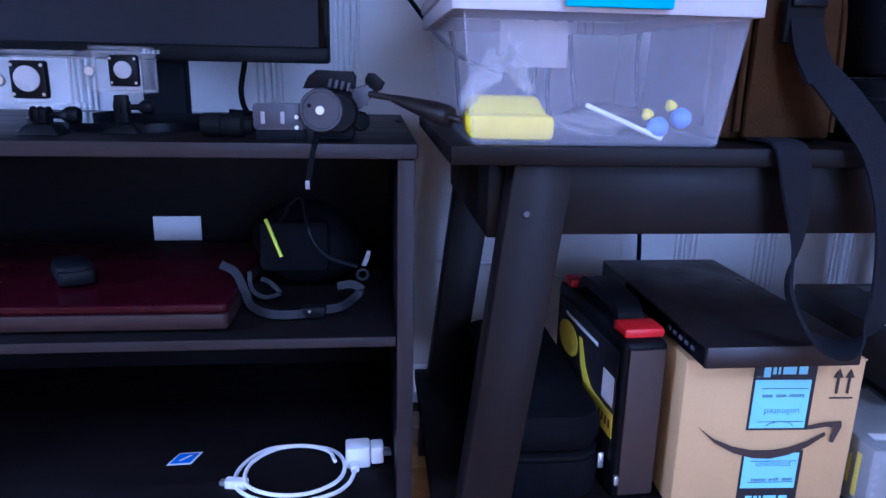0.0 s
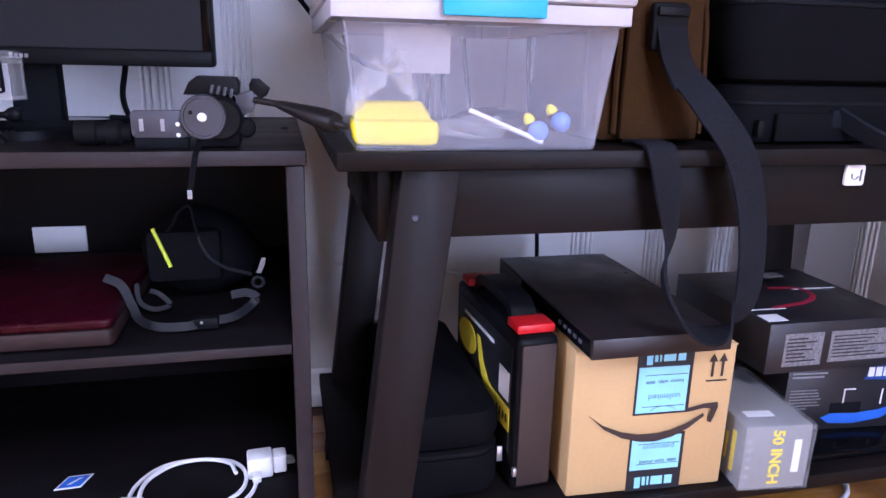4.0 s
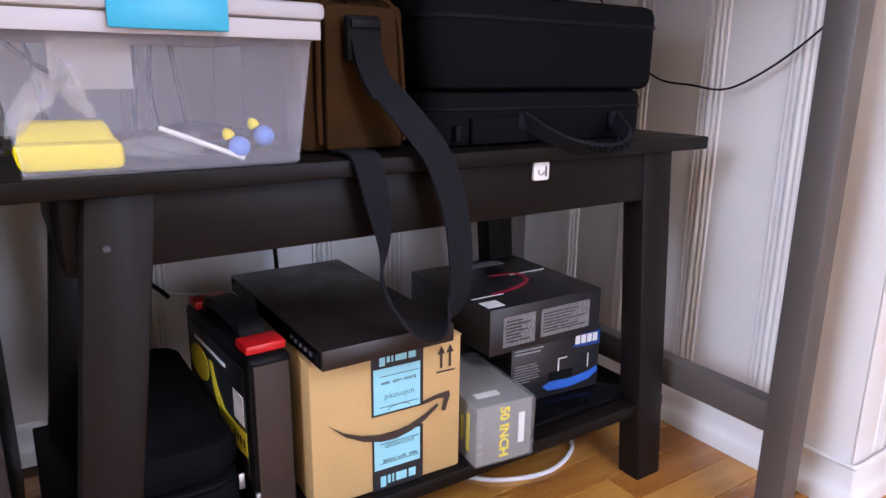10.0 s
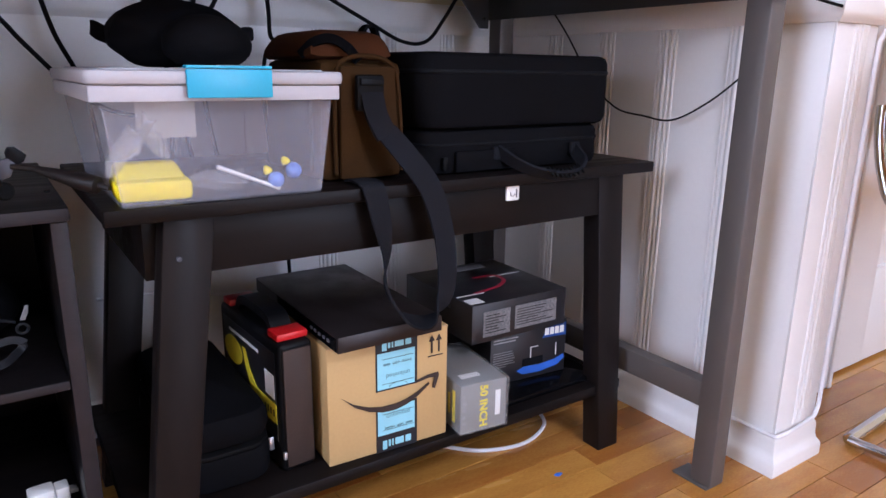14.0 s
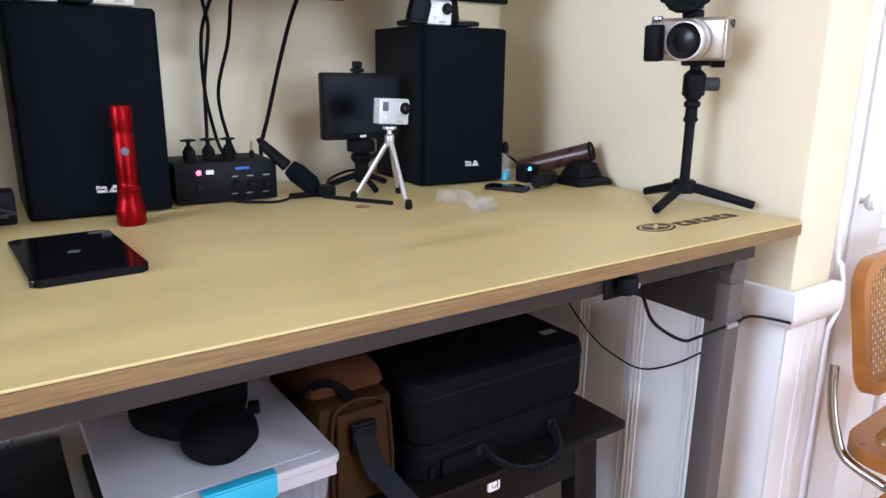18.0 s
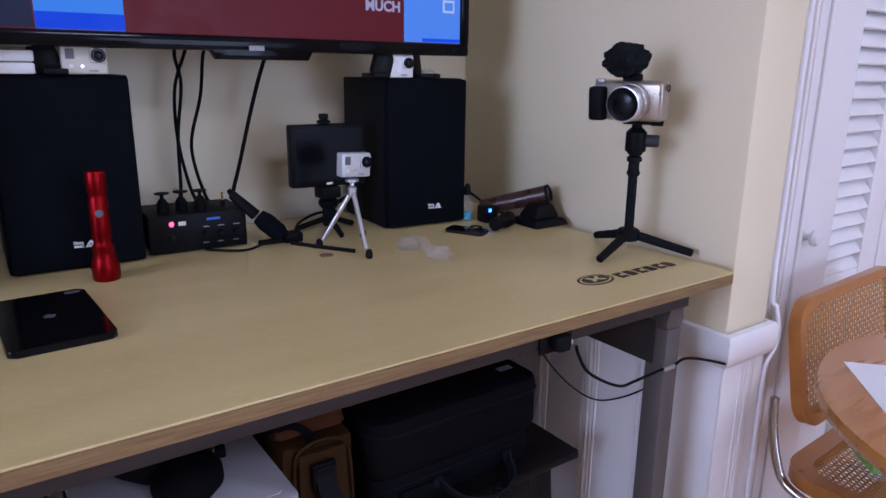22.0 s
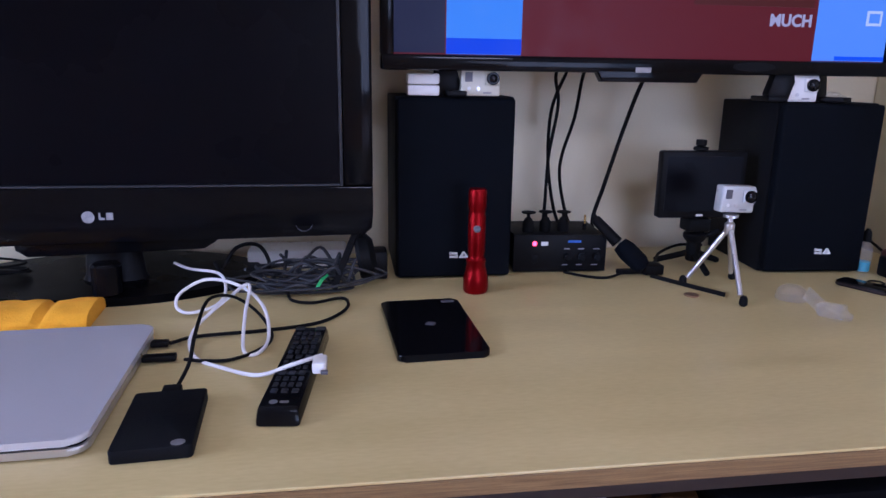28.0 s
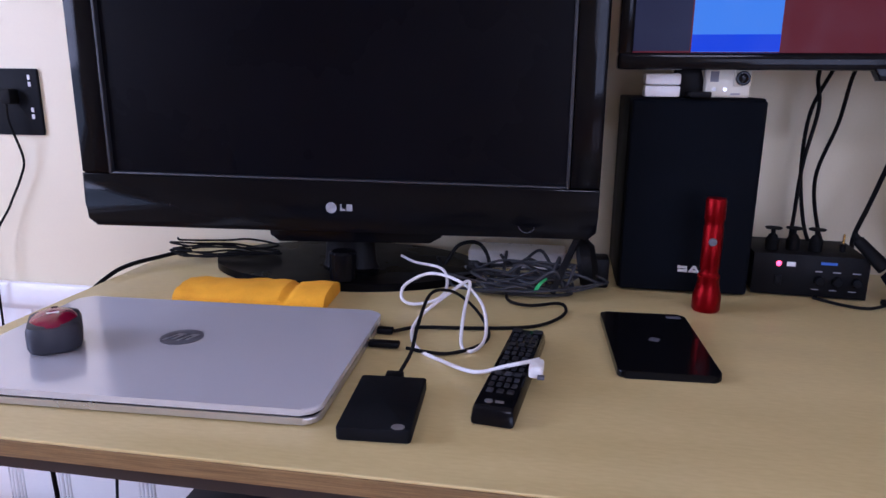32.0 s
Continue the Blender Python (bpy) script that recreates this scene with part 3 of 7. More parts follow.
solid("trim_shoe_cord", cable([(RX0 - 0.008, 0.40, 0.069), (RX0 - 0.009, RY + 0.01, 0.069), (RX0 + 0.003, RY - 0.011, 0.069), (1.27, RY - 0.0095, 0.070), (1.298, RY - 0.0095, 0.082), (1.306, RY - 0.008, 0.14), (1.305, RY - 0.008, 0.45), (1.305, RY - 0.008, 0.66), (1.307, RY - 0.010, 0.69), (1.323, RY - 0.012, 0.715), (1.327, RY - 0.012, 0.745), (1.314, RY - 0.010, 0.79), (1.305, RY - 0.004, 0.83), (1.3055, RY - 0.003, 1.1), (1.3055, RY - 0.003, 2.3)], 0.0036), white_rubber, "white painted cable up the wall corner", "cable")

# door casing and folding louvred door
casing = new("trim_door_casing")
tagged(casing, "white painted door casing", "", "", "structure")
for x0, x1 in ((1.51, 1.605), (2.435, 2.53)):
    part("casing_side", join(box(x0, x1, DY - 0.018, DY, 0, 2.12, 0.003), box(x0 + 0.012, x0 + 0.024, DY - 0.025, DY - 0.017, 0, 2.1, 0.003), box(x0 + 0.034, x0 + 0.040, DY - 0.021, DY - 0.017, 0, 2.1, 0.002), box(x1 - 0.024, x1 - 0.012, DY - 0.024, DY - 0.017, 0, 2.1, 0.003)), white_paint, casing)
part("casing_head", box(1.51, 2.53, DY - 0.019, DY, 2.03, 2.14, 0.003), white_paint, casing)
slat = mesh_of(box(0.158, 0.322, -0.0235, 0.0235, -0.0035, 0.0035, 0.0012), "slat", True)
for name, x, label in (("door_1", 1.612, "closed white louvred folding door with a round knob"), ("door_2", 2.021, "second leaf of the white louvred folding door")):
    leaf = thing(name, pose(x, DY + 0.004, 0.008), label, "door", kind="structure")
    for x0, x1 in ((0, 0.16), (0.32, 0.405)):
        part("stile", box(x0, x1, 0, 0.032, 0, 2.02, 0.002), white_paint, leaf)
    for z0, z1 in ((0, 0.22), (0.60, 0.72), (1.92, 2.02)):
        part("rail", box(0.16, 0.32, 0.001, 0.031, z0, z1, 0.002), white_paint, leaf)
    part("panel", box(0.16, 0.32, 0.012, 0.022, 0.22, 0.60, 0), white_paint, leaf)
    for i in range(33):
        part("slat", slat, white_paint, leaf, m=pose(0, 0.016, 0.741 + i * 0.036, 57, 0, 0))
    if name == "door_1":
        part("knob", lathe([(0.0, 0), (0.012, 0), (0.012, 0.003), (0.006, 0.007), (0.006, 0.014), (0.015, 0.020), (0.018, 0.028), (0.013, 0.035), (0.0, 0.037)], 20, pose(0.035, 0, 0.835, 90, 0, 0)), white_plastic, leaf, "round white knob")

# ceiling fixtures
for x, y in ((0.45, -2.0), (3.0, -1.0)):
    lamp = thing("ceiling_light", pose(x, y, TOP), "round white flush ceiling light, switched on", "ceiling light", "ceiling lights")
    part("base", cyl(0.34, -0.012, -0.001, 40), white_plastic, lamp)
    part("diffuser", lathe([(0.37, -0.013), (0.375, -0.025), (0.36, -0.034)], 40), lamp_glow, lamp)

# ---- adjustable desk ----
D = 0.883
desk = thing("desk", pose(0, 0, 0), "sit-stand work desk with birch plywood top and grey steel frame", "desk")
top_out = [(1.152, 0.243), (1.152, 0.955), (-0.53, 0.955), (-0.53, 0.239), (-0.526, 0.235), (1.146, 0.237), (1.150, 0.239)]
part("desktop", slab(top_out[::-1], D - 0.003, D, 0.0012), ply_top, desk, "pale birch plywood top", smooth=False)
part("plywood_edge", slab([(x * 1.0, y) for x, y in top_out[::-1]], D - 0.0192, D - 0.0031, 0.001), ply_edge, desk, "exposed plywood edge layers", smooth=False)
# beams and side plates carry the overhang's shade in their steel colour
part("front_beam", box(-0.48, 1.071, 0.257, 0.297, D - 0.0455, D - 0.0194, 0.002), shaded_beam_steel, desk)
part("rear_beam", box(-0.48, 1.071, 0.88, 0.92, D - 0.075, D - 0.0194, 0.002), shaded_beam_steel, desk)
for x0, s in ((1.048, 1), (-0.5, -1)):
    part("side_plate", box(x0 + 0.004, x0 + 0.0068, 0.299, 0.88, 0.733, D - 0.0195, 0.001), shaded_beam_steel, desk)
    part("side_channel", box(x0 + 0.0415, x0 + 0.05, 0.30, 0.88, D - 0.05, D - 0.0195, 0.002), shaded_beam_steel, desk)
    for y in (0.277, 0.842):
        leg = part("leg", box(x0 + 0.007, x0 + 0.041, y, y + 0.038, 0.004, 0.795, 0.003), desk_steel, desk)
        part("upper_bracket", slab([(0, 0), (0.034, 0), (0.038, 0.014), (0.034, 0.03), (0.034, 0.069), (0.004, 0.069), (0.004, 0.03), (-0.004, 0.014)], -0.036, 0.0, 0.001), desk_steel, leg, m=pose(x0 + 0.007, y + 0.001, 0.7955, 90, 0, 0))
        part("foot", box(x0 + 0.003, x0 + 0.045, y + 0.004, y + 0.068, 0.0, 0.0035, 0.001), desk_steel, leg)
    part("lower_brace", box(x0 + 0.014, x0 + 0.04, 0.3155, 0.8415, 0.128, 0.170, 0.002), desk_steel, desk)
    part("gusset", slab([(0, 0), (0.11, 0), (0.11, -0.02), (0.02, -0.12), (0, -0.12)] if s < 0 else [(0, 0), (0, -0.12), (-0.02, -0.12), (-0.11, -0.02), (-0.11, 0)], 0, 0.003), shaded_beam_steel, desk, m=pose(x0 if s > 0 else x0 + 0.05, 0.876, D - 0.046, 90, 0, 0))
part("sticker", box(1.0508, 1.0518, 0.4955, 0.5225, 0.757, 0.777, 0), paper, desk, "small paper label lettered B")
part("sticker_letter", lettering("B", 0.014, 0.0004), grey_print, desk, m=pose(1.0506, 0.509, 0.767, 90, 0, -90))
part("sticker", box(0.962, 0.984, 0.871, 0.872, 0.80, 0.822, 0), paper, desk, m=None)
for x, z in ((1.035, 0.80), (1.035, 0.735), (0.97, 0.832)):
    part("bolt", cyl(0.004, 0, 0.003, 10, m=pose(x, 0.8725, z, 90, 0, 0)), chrome, desk)
emblem = part("emblem_ring", join(slab(ellipse(0.033, 0.021, 40), 0, 0.0004)), brown_print, desk, "burnt oval emblem", m=pose(0.940, 0.326, D + 0.0002, 0, 0, 3), smooth=False)
part("emblem_field", slab(ellipse(0.029, 0.017, 40), 0, 0.0004), ply_top, emblem, m=pose(0, 0, 0.0004), smooth=False)
part("emblem_core", slab(ellipse(0.026, 0.0145, 40), 0, 0.0004), brown_print, emblem, m=pose(0, 0, 0.0008), smooth=False)
part("emblem_mark", slab([(-0.013, -0.008), (-0.006, -0.008), (0.0, -0.001), (0.009, -0.008), (0.016, -0.008), (0.006, 0.001), (0.014, 0.009), (0.007, 0.009), (-0.002, 0.002), (-0.007, 0.009), (-0.014, 0.009), (-0.008, 0.001)], 0, 0.0004), ply_top, emblem, m=pose(0, 0, 0.0012), smooth=False)
for i in range(6):  # the maker's word stands as plain heavy strokes
    w = 0.017
    part("burnt_stroke", slab([(0, -0.011), (w, -0.011), (w, -0.005), (w * 0.45, -0.003), (w * 0.45, 0.003), (w, 0.005), (w, 0.011), (0, 0.011)] if i % 2 == 0 else [(0, -0.011), (w * 0.9, -0.011), (w, 0.0), (w * 0.8, 0.011), (0, 0.011)], 0, 0.0004), brown_print, desk, m=pose(0.980 + i * 0.0222, 0.321, D + 0.0003, 0, 0, 2), smooth=False)

# ---- bench under the desk ----
BZ = 0.499
bench = thing("bench", pose(0, 0, 0), "dark espresso wooden trestle bench with a lower shelf", "bench")
part("benchtop", box(0.265, 1.067, 0.451, 0.846, BZ - 0.0165, BZ, 0.002), espresso, bench)
part("apron", box(0.35, 0.99, 0.463, 0.484, 0.421, BZ - 0.0170, 0.001), espresso, bench)
part("apron", box(0.35, 0.99, 0.815, 0.830, 0.421, BZ - 0.0170, 0.001), espresso, bench)
for y in (0.462, 0.802):
    for top0, bot0, w in ((0.321, 0.266, 0.053), (0.955, 0.995, 0.054)):
        leg = part("leg", taper_box((bot0, bot0 + w - 0.007, y - 0.006, y + 0.032), (top0, top0 + w, y, y + 0.034), 0, BZ - 0.0170, 0.002), espresso_up, bench)
for x0 in (0.305, 0.985):
    part("end_rail", box(x0, x0 + 0.02, 0.497, 0.801, 0.41, BZ - 0.0170, 0.001), espresso, bench)
for x, z in ((0.333, 0.440),):
    part("screw", cyl(0.0033, 0, 0.002, 14, m=pose(x, 0.4606, z, 90, 0, 0)), slate_metal, bench)
part("lower_shelf", box(0.262, 1.044, 0.464, 0.84, 0.104, 0.122, 0.002), espresso, bench)

# ---- media stand beside the bench ----
SZ = 0.491
stand = thing("media_stand", pose(0, 0, 0), "low dark laminate media stand with open shelves", "media stand")
part("top_board", box(-0.455, 0.244, 0.534, 0.945, SZ - 0.0145, SZ, 0.002), stand_laminate, stand)
part("side_panel", box(0.2245, 0.2415, 0.537, 0.94, 0.0, SZ - 0.0150, 0.0015), stand_laminate, stand)
part("side_panel", box(-0.45, -0.431, 0.537, 0.94, 0.0, SZ - 0.0150, 0.0015), stand_laminate, stand)
part("shelf", box(-0.4305, 0.2240, 0.539, 0.93, 0.2865, 0.2975, 0.0015), stand_laminate, stand)
part("bottom_board", box(-0.4305, 0.2240, 0.539, 0.93, 0.08, 0.096, 0.0015), stand_laminate, stand)
part("back_panel", box(-0.4305, 0.2240, 0.9305, 0.936, 0.08, SZ - 0.0152, 0), stand_laminate, stand)
part("plinth", box(-0.4305, 0.2240, 0.562, 0.59, 0.0, 0.0795, 0), stand_laminate, stand)

# thin greyer strips paint the highlight along the front edges
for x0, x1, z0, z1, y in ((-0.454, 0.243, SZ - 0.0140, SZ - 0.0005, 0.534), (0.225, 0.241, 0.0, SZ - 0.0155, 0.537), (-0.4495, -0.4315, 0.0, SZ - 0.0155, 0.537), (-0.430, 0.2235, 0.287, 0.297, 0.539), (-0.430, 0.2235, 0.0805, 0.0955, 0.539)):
    part("lit_edge_strip", box(x0, x1, y - 0.0012, y - 0.0001, z0, z1, 0.0004), stand_lit_edge, stand, "greyer strip with the edge highlight painted in")

bx = thing("floor_bin", pose(-0.84, 0.86, 0), "low dark plastic bin on the floor by the wall", "bin")
part("tub", taper_box((-0.22, 0.22, -0.055, 0.055), (-0.235, 0.235, -0.06, 0.06), 0, 0.245, 0.006), black_plastic, bx)
part("lid", box(-0.24, 0.24, -0.063, 0.063, 0.2455, 0.262, 0.004), black_plastic, bx)
# ---- things on and above the desk ----
# wall television
TVX0, TVX1, TVZ = 0.217, 1.025, 1.202
tv = thing("wall_television", pose((TVX0 + TVX1) / 2, 0.756, TVZ), "flat black wall television showing a dim red cartoon scene", "television")
hw = (TVX1 - TVX0) / 2
part("back_shell", box(-hw + 0.03, hw - 0.03, 0.035, 0.075, 0.03, 0.47, 0.012, 3), black_plastic, tv)
part("wall_mount", box(-0.12, 0.12, 0.075, W - 0.756 - 0.0005, 0.13, 0.37, 0.003), black_plastic, tv)
part("frame", join(soft_box(-hw, hw, 0, 0.036, 0, 0.022, 0.006, 0.004), box(-hw, hw, 0, 0.036, 0.4805, 0.50, 0.005), box(-hw, -hw + 0.0195, 0.0005, 0.0355, 0.02, 0.482, 0.004), box(hw - 0.0195, hw, 0.0005, 0.0355, 0.02, 0.482, 0.004)), gloss_black, tv)
part("chin", slab([(-0.085, 0.004), (-0.075, -0.013), (0.075, -0.013), (0.085, 0.004)], 0, 0.02, 0.002), gloss_black, tv, "lower lip below the frame", m=pose(0.0, 0.0205, 0.0, 90, 0, 0))
part("maker_mark", bars(-0.02, 0.02, 0.003, 0.0125, 1, -0.0004, 0.8), grey_print, tv, "small grey maker's mark", m=pose(-0.005, 0, -0.003))
part("sensor_window", slab(ellipse(0.035, 0.007, 24), 0, 0.0006), black_plastic, tv, m=pose(0.165, 0.0, 0.012, 90, 0, 0))


def glow(name, colour, strength):
    return material(name, tuple(c * 0.1 for c in colour), 0.4, spec=0.15, emit=colour, strength=strength, bump=0, vary=0.05)


screen = part("screen", box(-hw + 0.019, hw - 0.019, 0.006, 0.03, 0.021, 0.481, 0), glow("screen_dim_red", (0.13, 0.012, 0.014), 0.9), tv, "lit screen", smooth=False)
for n, x0, x1, z0, z1, c, s in (
        ("picture_block", -0.395, -0.312, 0.024, 0.13, (0.018, 0.02, 0.045), 0.8),
        ("picture_block", -0.31, -0.20, 0.023, 0.14, (0.10, 0.30, 0.75), 0.9),
        ("picture_block", -0.31, -0.20, 0.0235, 0.045, (0.02, 0.07, 0.60), 1.0),
        ("picture_block", 0.262, 0.395, 0.023, 0.16, (0.16, 0.34, 0.80), 0.9),
        ("picture_block", 0.30, 0.395, 0.024, 0.03, (0.03, 0.10, 0.70), 1.0),
        ("picture_block", -0.20, 0.02, 0.14, 0.30, (0.11, 0.03, 0.02), 0.8),
        ("picture_block", 0.06, 0.255, 0.10, 0.26, (0.10, 0.018, 0.012), 0.8)):
    part(n, box(x0, x1, 0.0052 if z1 > 0.06 else 0.0046, 0.0058, z0, z1, 0), glow("screen_tone", c, s), screen, smooth=False)
part("picture_frame_white", join(box(0.345, 0.371, 0.0044, 0.005, 0.076, 0.098, 0)), glow("screen_white", (0.75, 0.8, 0.85), 0.8), screen, smooth=False)
part("picture_frame_blue", box(0.349, 0.367, 0.0038, 0.0043, 0.080, 0.094, 0), glow("screen_pane", (0.16, 0.34, 0.80), 0.9), screen, smooth=False)
part("caption", lettering("MUCH", 0.024, 0.0006, 0.0008), glow("screen_caption", (0.55, 0.5, 0.55), 0.8), screen, m=pose(0.219, 0.0048, 0.080, 90, 0, 0))

# television on its foot
lg = thing("television", pose(-0.196, 0.742, D + 0.017), "glossy black television switched off on an oval foot", "television")
part("back_shell", box(-0.37, 0.37, 0.045, 0.10, 0.11, 0.57, 0.02, 3), black_plastic, lg)
frame_z0, frame_z1 = 0.062, 0.61
part("frame_bottom", slab([(-0.407, 0.09), (-0.405, 0.064), (-0.39, 0.053), (0.387, 0.066), (0.398, 0.076), (0.400, 0.10), (0.400, 0.138), (-0.407, 0.138)], 0, 0.045, 0.003), gloss_black, lg, m=pose(0, 0.045, 0, 90, 0, 0))
for s in (-1, 1):
    part("frame_side", box(-0.407 if s < 0 else 0.358, -0.358 if s < 0 else 0.400, 0, 0.045, 0.1385, frame_z1, 0.004), gloss_black, lg)
    part("bezel_strip", box(min(0.353 * s, 0.3575 * s), max(0.353 * s, 0.3575 * s), -0.0015, 0.02, 0.138, 0.57, 0.001), bezel_grey, lg, "grey inner bezel line")
part("frame_top", box(-0.358, 0.358, 0, 0.045, 0.565, frame_z1, 0.004), gloss_black, lg)
part("bezel_strip", box(-0.3525, 0.3525, -0.0015, 0.02, 0.1385, 0.1415, 0.0008), bezel_grey, lg, "grey inner bezel line")
part("screen", box(-0.3525, 0.3525, 0.006, 0.03, 0.142, 0.5645, 0), screen_glass, lg, "dark matte screen", smooth=False)
part("maker_badge", slab(ellipse(0.0085, 0.0085, 24), 0, 0.0006), grey_print, lg, "round grey badge", m=pose(0.007, -0.0006, 0.098, 90, 0, 0))
part("maker_mark", join(box(0.021, 0.029, -0.0012, -0.0004, 0.094, 0.097, 0), box(0.021, 0.0235, -0.0012, -0.0004, 0.097, 0.104, 0), box(0.031, 0.04, -0.0012, -0.0004, 0.094, 0.104, 0)), grey_print, lg)
part("lower_lip", slab([(-0.105, 0.0895), (-0.100, 0.048), (-0.085, 0.038), (0.155, 0.046), (0.172, 0.056), (0.178, 0.0895)], 0, 0.03, 0.003), gloss_black, lg, "drooping glossy lower lip", m=pose(0, 0.044, 0, 90, 0, 0))
part("power_ring", strap([(0.30 + 0.012 * math.cos(a), -0.0006, 0.085 + 0.012 * math.sin(a)) for a in [math.pi * (1.08 + 0.12 * k) for k in range(8)]], 0.0014, 0.0006, (0, -1, 0)), grey_plastic, lg, "silver arc of the power key")
part("neck", lathe([(0.055, -0.0045), (0.05, 0.004), (0.045, 0.05), (0.05, 0.08)], 28, pose(0.02, 0.05, 0) @ Matrix.Diagonal((0.85, 0.45, 1, 1))), black_plastic, lg)
part("pivot", cyl(0.02, 0.0, 0.045, 24, 0.003, pose(0.033, -0.030, -0.005)), gloss_black, lg)
part("foot", slab(ellipse(0.222, 0.135, 64, 0.004, 0.083), -0.017, -0.005, 0.004), foot_black, lg)

# loudspeakers
def speaker(m, label, mark):
    sp = thing("loudspeaker", m, label, "loudspeaker", "pair of loudspeakers")
    part("cabinet", box(-0.0875, 0.0875, 0.0185, 0.20, 0, 0.275, 0.003), matte_black, sp)
    part("grille", box(-0.0855, 0.0855, 0.0, 0.018, 0.003, 0.273, 0.005, 3), cloth_grille, sp, "black cloth grille")
    badge = part("badge", join(box(-0.014, -0.002, -0.0025, -0.0005, 0.034, 0.037, 0), box(-0.014, -0.002, -0.0025, -0.0005, 0.039, 0.042, 0), box(-0.0145, -0.011, -0.0025, -0.0005, 0.0385, 0.043, 0), box(-0.005, -0.0015, -0.0025, -0.0005, 0.0335, 0.038, 0), box(0.003, 0.011, -0.0025, -0.0005, 0.0335, 0.0365, 0)), white_print, sp, "small silver badge", m=pose(mark, 0, 0))
    part("badge_peak", slab([(0.0, 0.0), (0.006, 0.0095), (0.009, 0.0095), (0.015, 0.0), (0.0115, 0.0), (0.0075, 0.006), (0.0035, 0.0)], 0, 0.002), white_print, badge, m=pose(0.0, -0.0005, 0.0335, 90, 0, 0))
    return sp


speaker(pose(0.332, 0.780, D) @ Matrix.Diagonal((1.05, 1, 1.025, 1)), "black bookshelf loudspeaker behind the red torch", 0.006)
speaker(pose(0.931, 0.752, D, 0, 0, -3.5) @ Matrix.Diagonal((0.98, 1, 1.012, 1)), "black bookshelf loudspeaker beside the small monitor", 0.013)


# small action cameras
def action_camera(name, m, label, body_mat, parent=None):
    ac = thing(name, m, label, "camera")
    part("body", box(-0.0295, 0.0295, 0, 0.021, 0, 0.041, 0.003, 3), body_mat, ac)
    part("lens_collar", box(0.006, 0.028, -0.004, 0.0, 0.016, 0.037, 0.003), body_mat, ac)
    lens = part("lens", cyl(0.0095, 0, 0.006, 24, 0.001, pose(0.017, -0.003, 0.026, 90, 0, 0)), gloss_black, ac)
    part("lens_glass", lathe([(0.0065, 0), (0.005, 0.001), (0.0, 0.0016)], 20, pose(0.017, -0.009, 0.026, 90, 0, 0)), lens_glass, lens)
    part("display", box(-0.024, -0.013, -0.0007, 0.0002, 0.021, 0.035, 0), grey_plastic, ac, "small grey display")
    part("button", cyl(0.003, 0, 0.001, 14, 0.0003, pose(-0.004, 0, 0.011, 90, 0, 0)), silver, ac)
    part("button", cyl(0.0028, 0, 0.001, 14, 0.0003, pose(-0.018, 0, 0.011, 90, 0, 0)), white_plastic, ac)
    part("mark", bars(0.004, 0.024, 0.003, 0.007, 1, -0.0001), grey_print, ac)
    return ac


SPZ = D + 0.2825
action_camera("action_camera", pose(0.368, 0.786, SPZ), "cream and white action camera lying on the loudspeaker", material("ivory_plastic", (0.62, 0.60, 0.50), 0.4, vary=0.04))
action_camera("action_camera", pose(0.876, 0.768, SPZ - 0.0035, 0, 0, -4), "white action camera standing on the loudspeaker", white_plastic)


def clip_mount(m, label):
    mt = thing("camera_clamp", m, label, "camera mount")
    part("arm", slab([(-0.012, 0), (0.014, 0), (0.02, 0.012), (0.012, 0.04), (-0.016, 0.05), (-0.02, 0.03)], -0.012, 0.012, 0.002), black_plastic, mt, m=pose(0, 0.02, 0.0, 90, 0, 0))
    part("jaw", box(-0.006, 0.022, -0.03, 0.04, 0.0, 0.008, 0.002), black_plastic, mt)
    part("knob", cyl(0.007, 0, 0.02, 14, 0.001, pose(-0.022, 0.02, 0.03, 0, 90, 0)), rubber, mt)
    return mt


clip_mount(pose(0.322, 0.795, SPZ), "black plastic camera clamp between box and camera")
clip_mount(pose(0.928, 0.775, SPZ - 0.0035, 0, 0, 30), "black plastic camera clamp beside the white camera")
clip_mount(pose(0.850, 0.80, SPZ - 0.0035, 0, 0, 170), "black plastic bracket behind the white camera")
pk = thing("battery_box", pose(0.282, 0.785, SPZ), "two stacked white plastic battery boxes", "battery box")
part("lower_box", box(-0.024, 0.024, 0, 0.03, 0, 0.0155, 0.003), white_plastic, pk)
part("upper_box", box(-0.024, 0.024, 0, 0.03, 0.0165, 0.032, 0.003), white_plastic, pk)
bag = blob(0.02, 1.6, 1.2, 0.35, 0.5, 60, 3)
solid("plastic_bag", bag, film, "crumpled clear plastic bag on the loudspeaker", "bag", m=pose(0.957, 0.81, SPZ + 0.005))

# red torch standing on its head
solid("torch", lathe([(0.0, 0), (0.0165, 0), (0.0185, 0.003), (0.0185, 0.022), (0.0155, 0.032), (0.0135, 0.044), (0.0145, 0.046), (0.0145, 0.050), (0.0125, 0.052), (0.0115, 0.056), (0.0128, 0.062), (0.0128, 0.115), (0.0118, 0.118), (0.0118, 0.124), (0.0132, 0.127), (0.0132, 0.152), (0.012, 0.155), (0.0, 0.155)], 32), red_metal, "red anodised metal torch standing on its head", "torch", m=pose(0.353, 0.712, D))
torch = bpy.data.objects["torch"]
part("switch", cyl(0.0055, 0, 0.004, 18, 0.001, pose(-0.002, -0.0105, 0.098, 90, 0, 0)), grey_plastic, torch, "round grey switch")

# tablet
tab = thing("tablet", pose(0.267, 0.560, D, 0, 0, 3), "black tablet lying face down with a square emblem", "tablet")
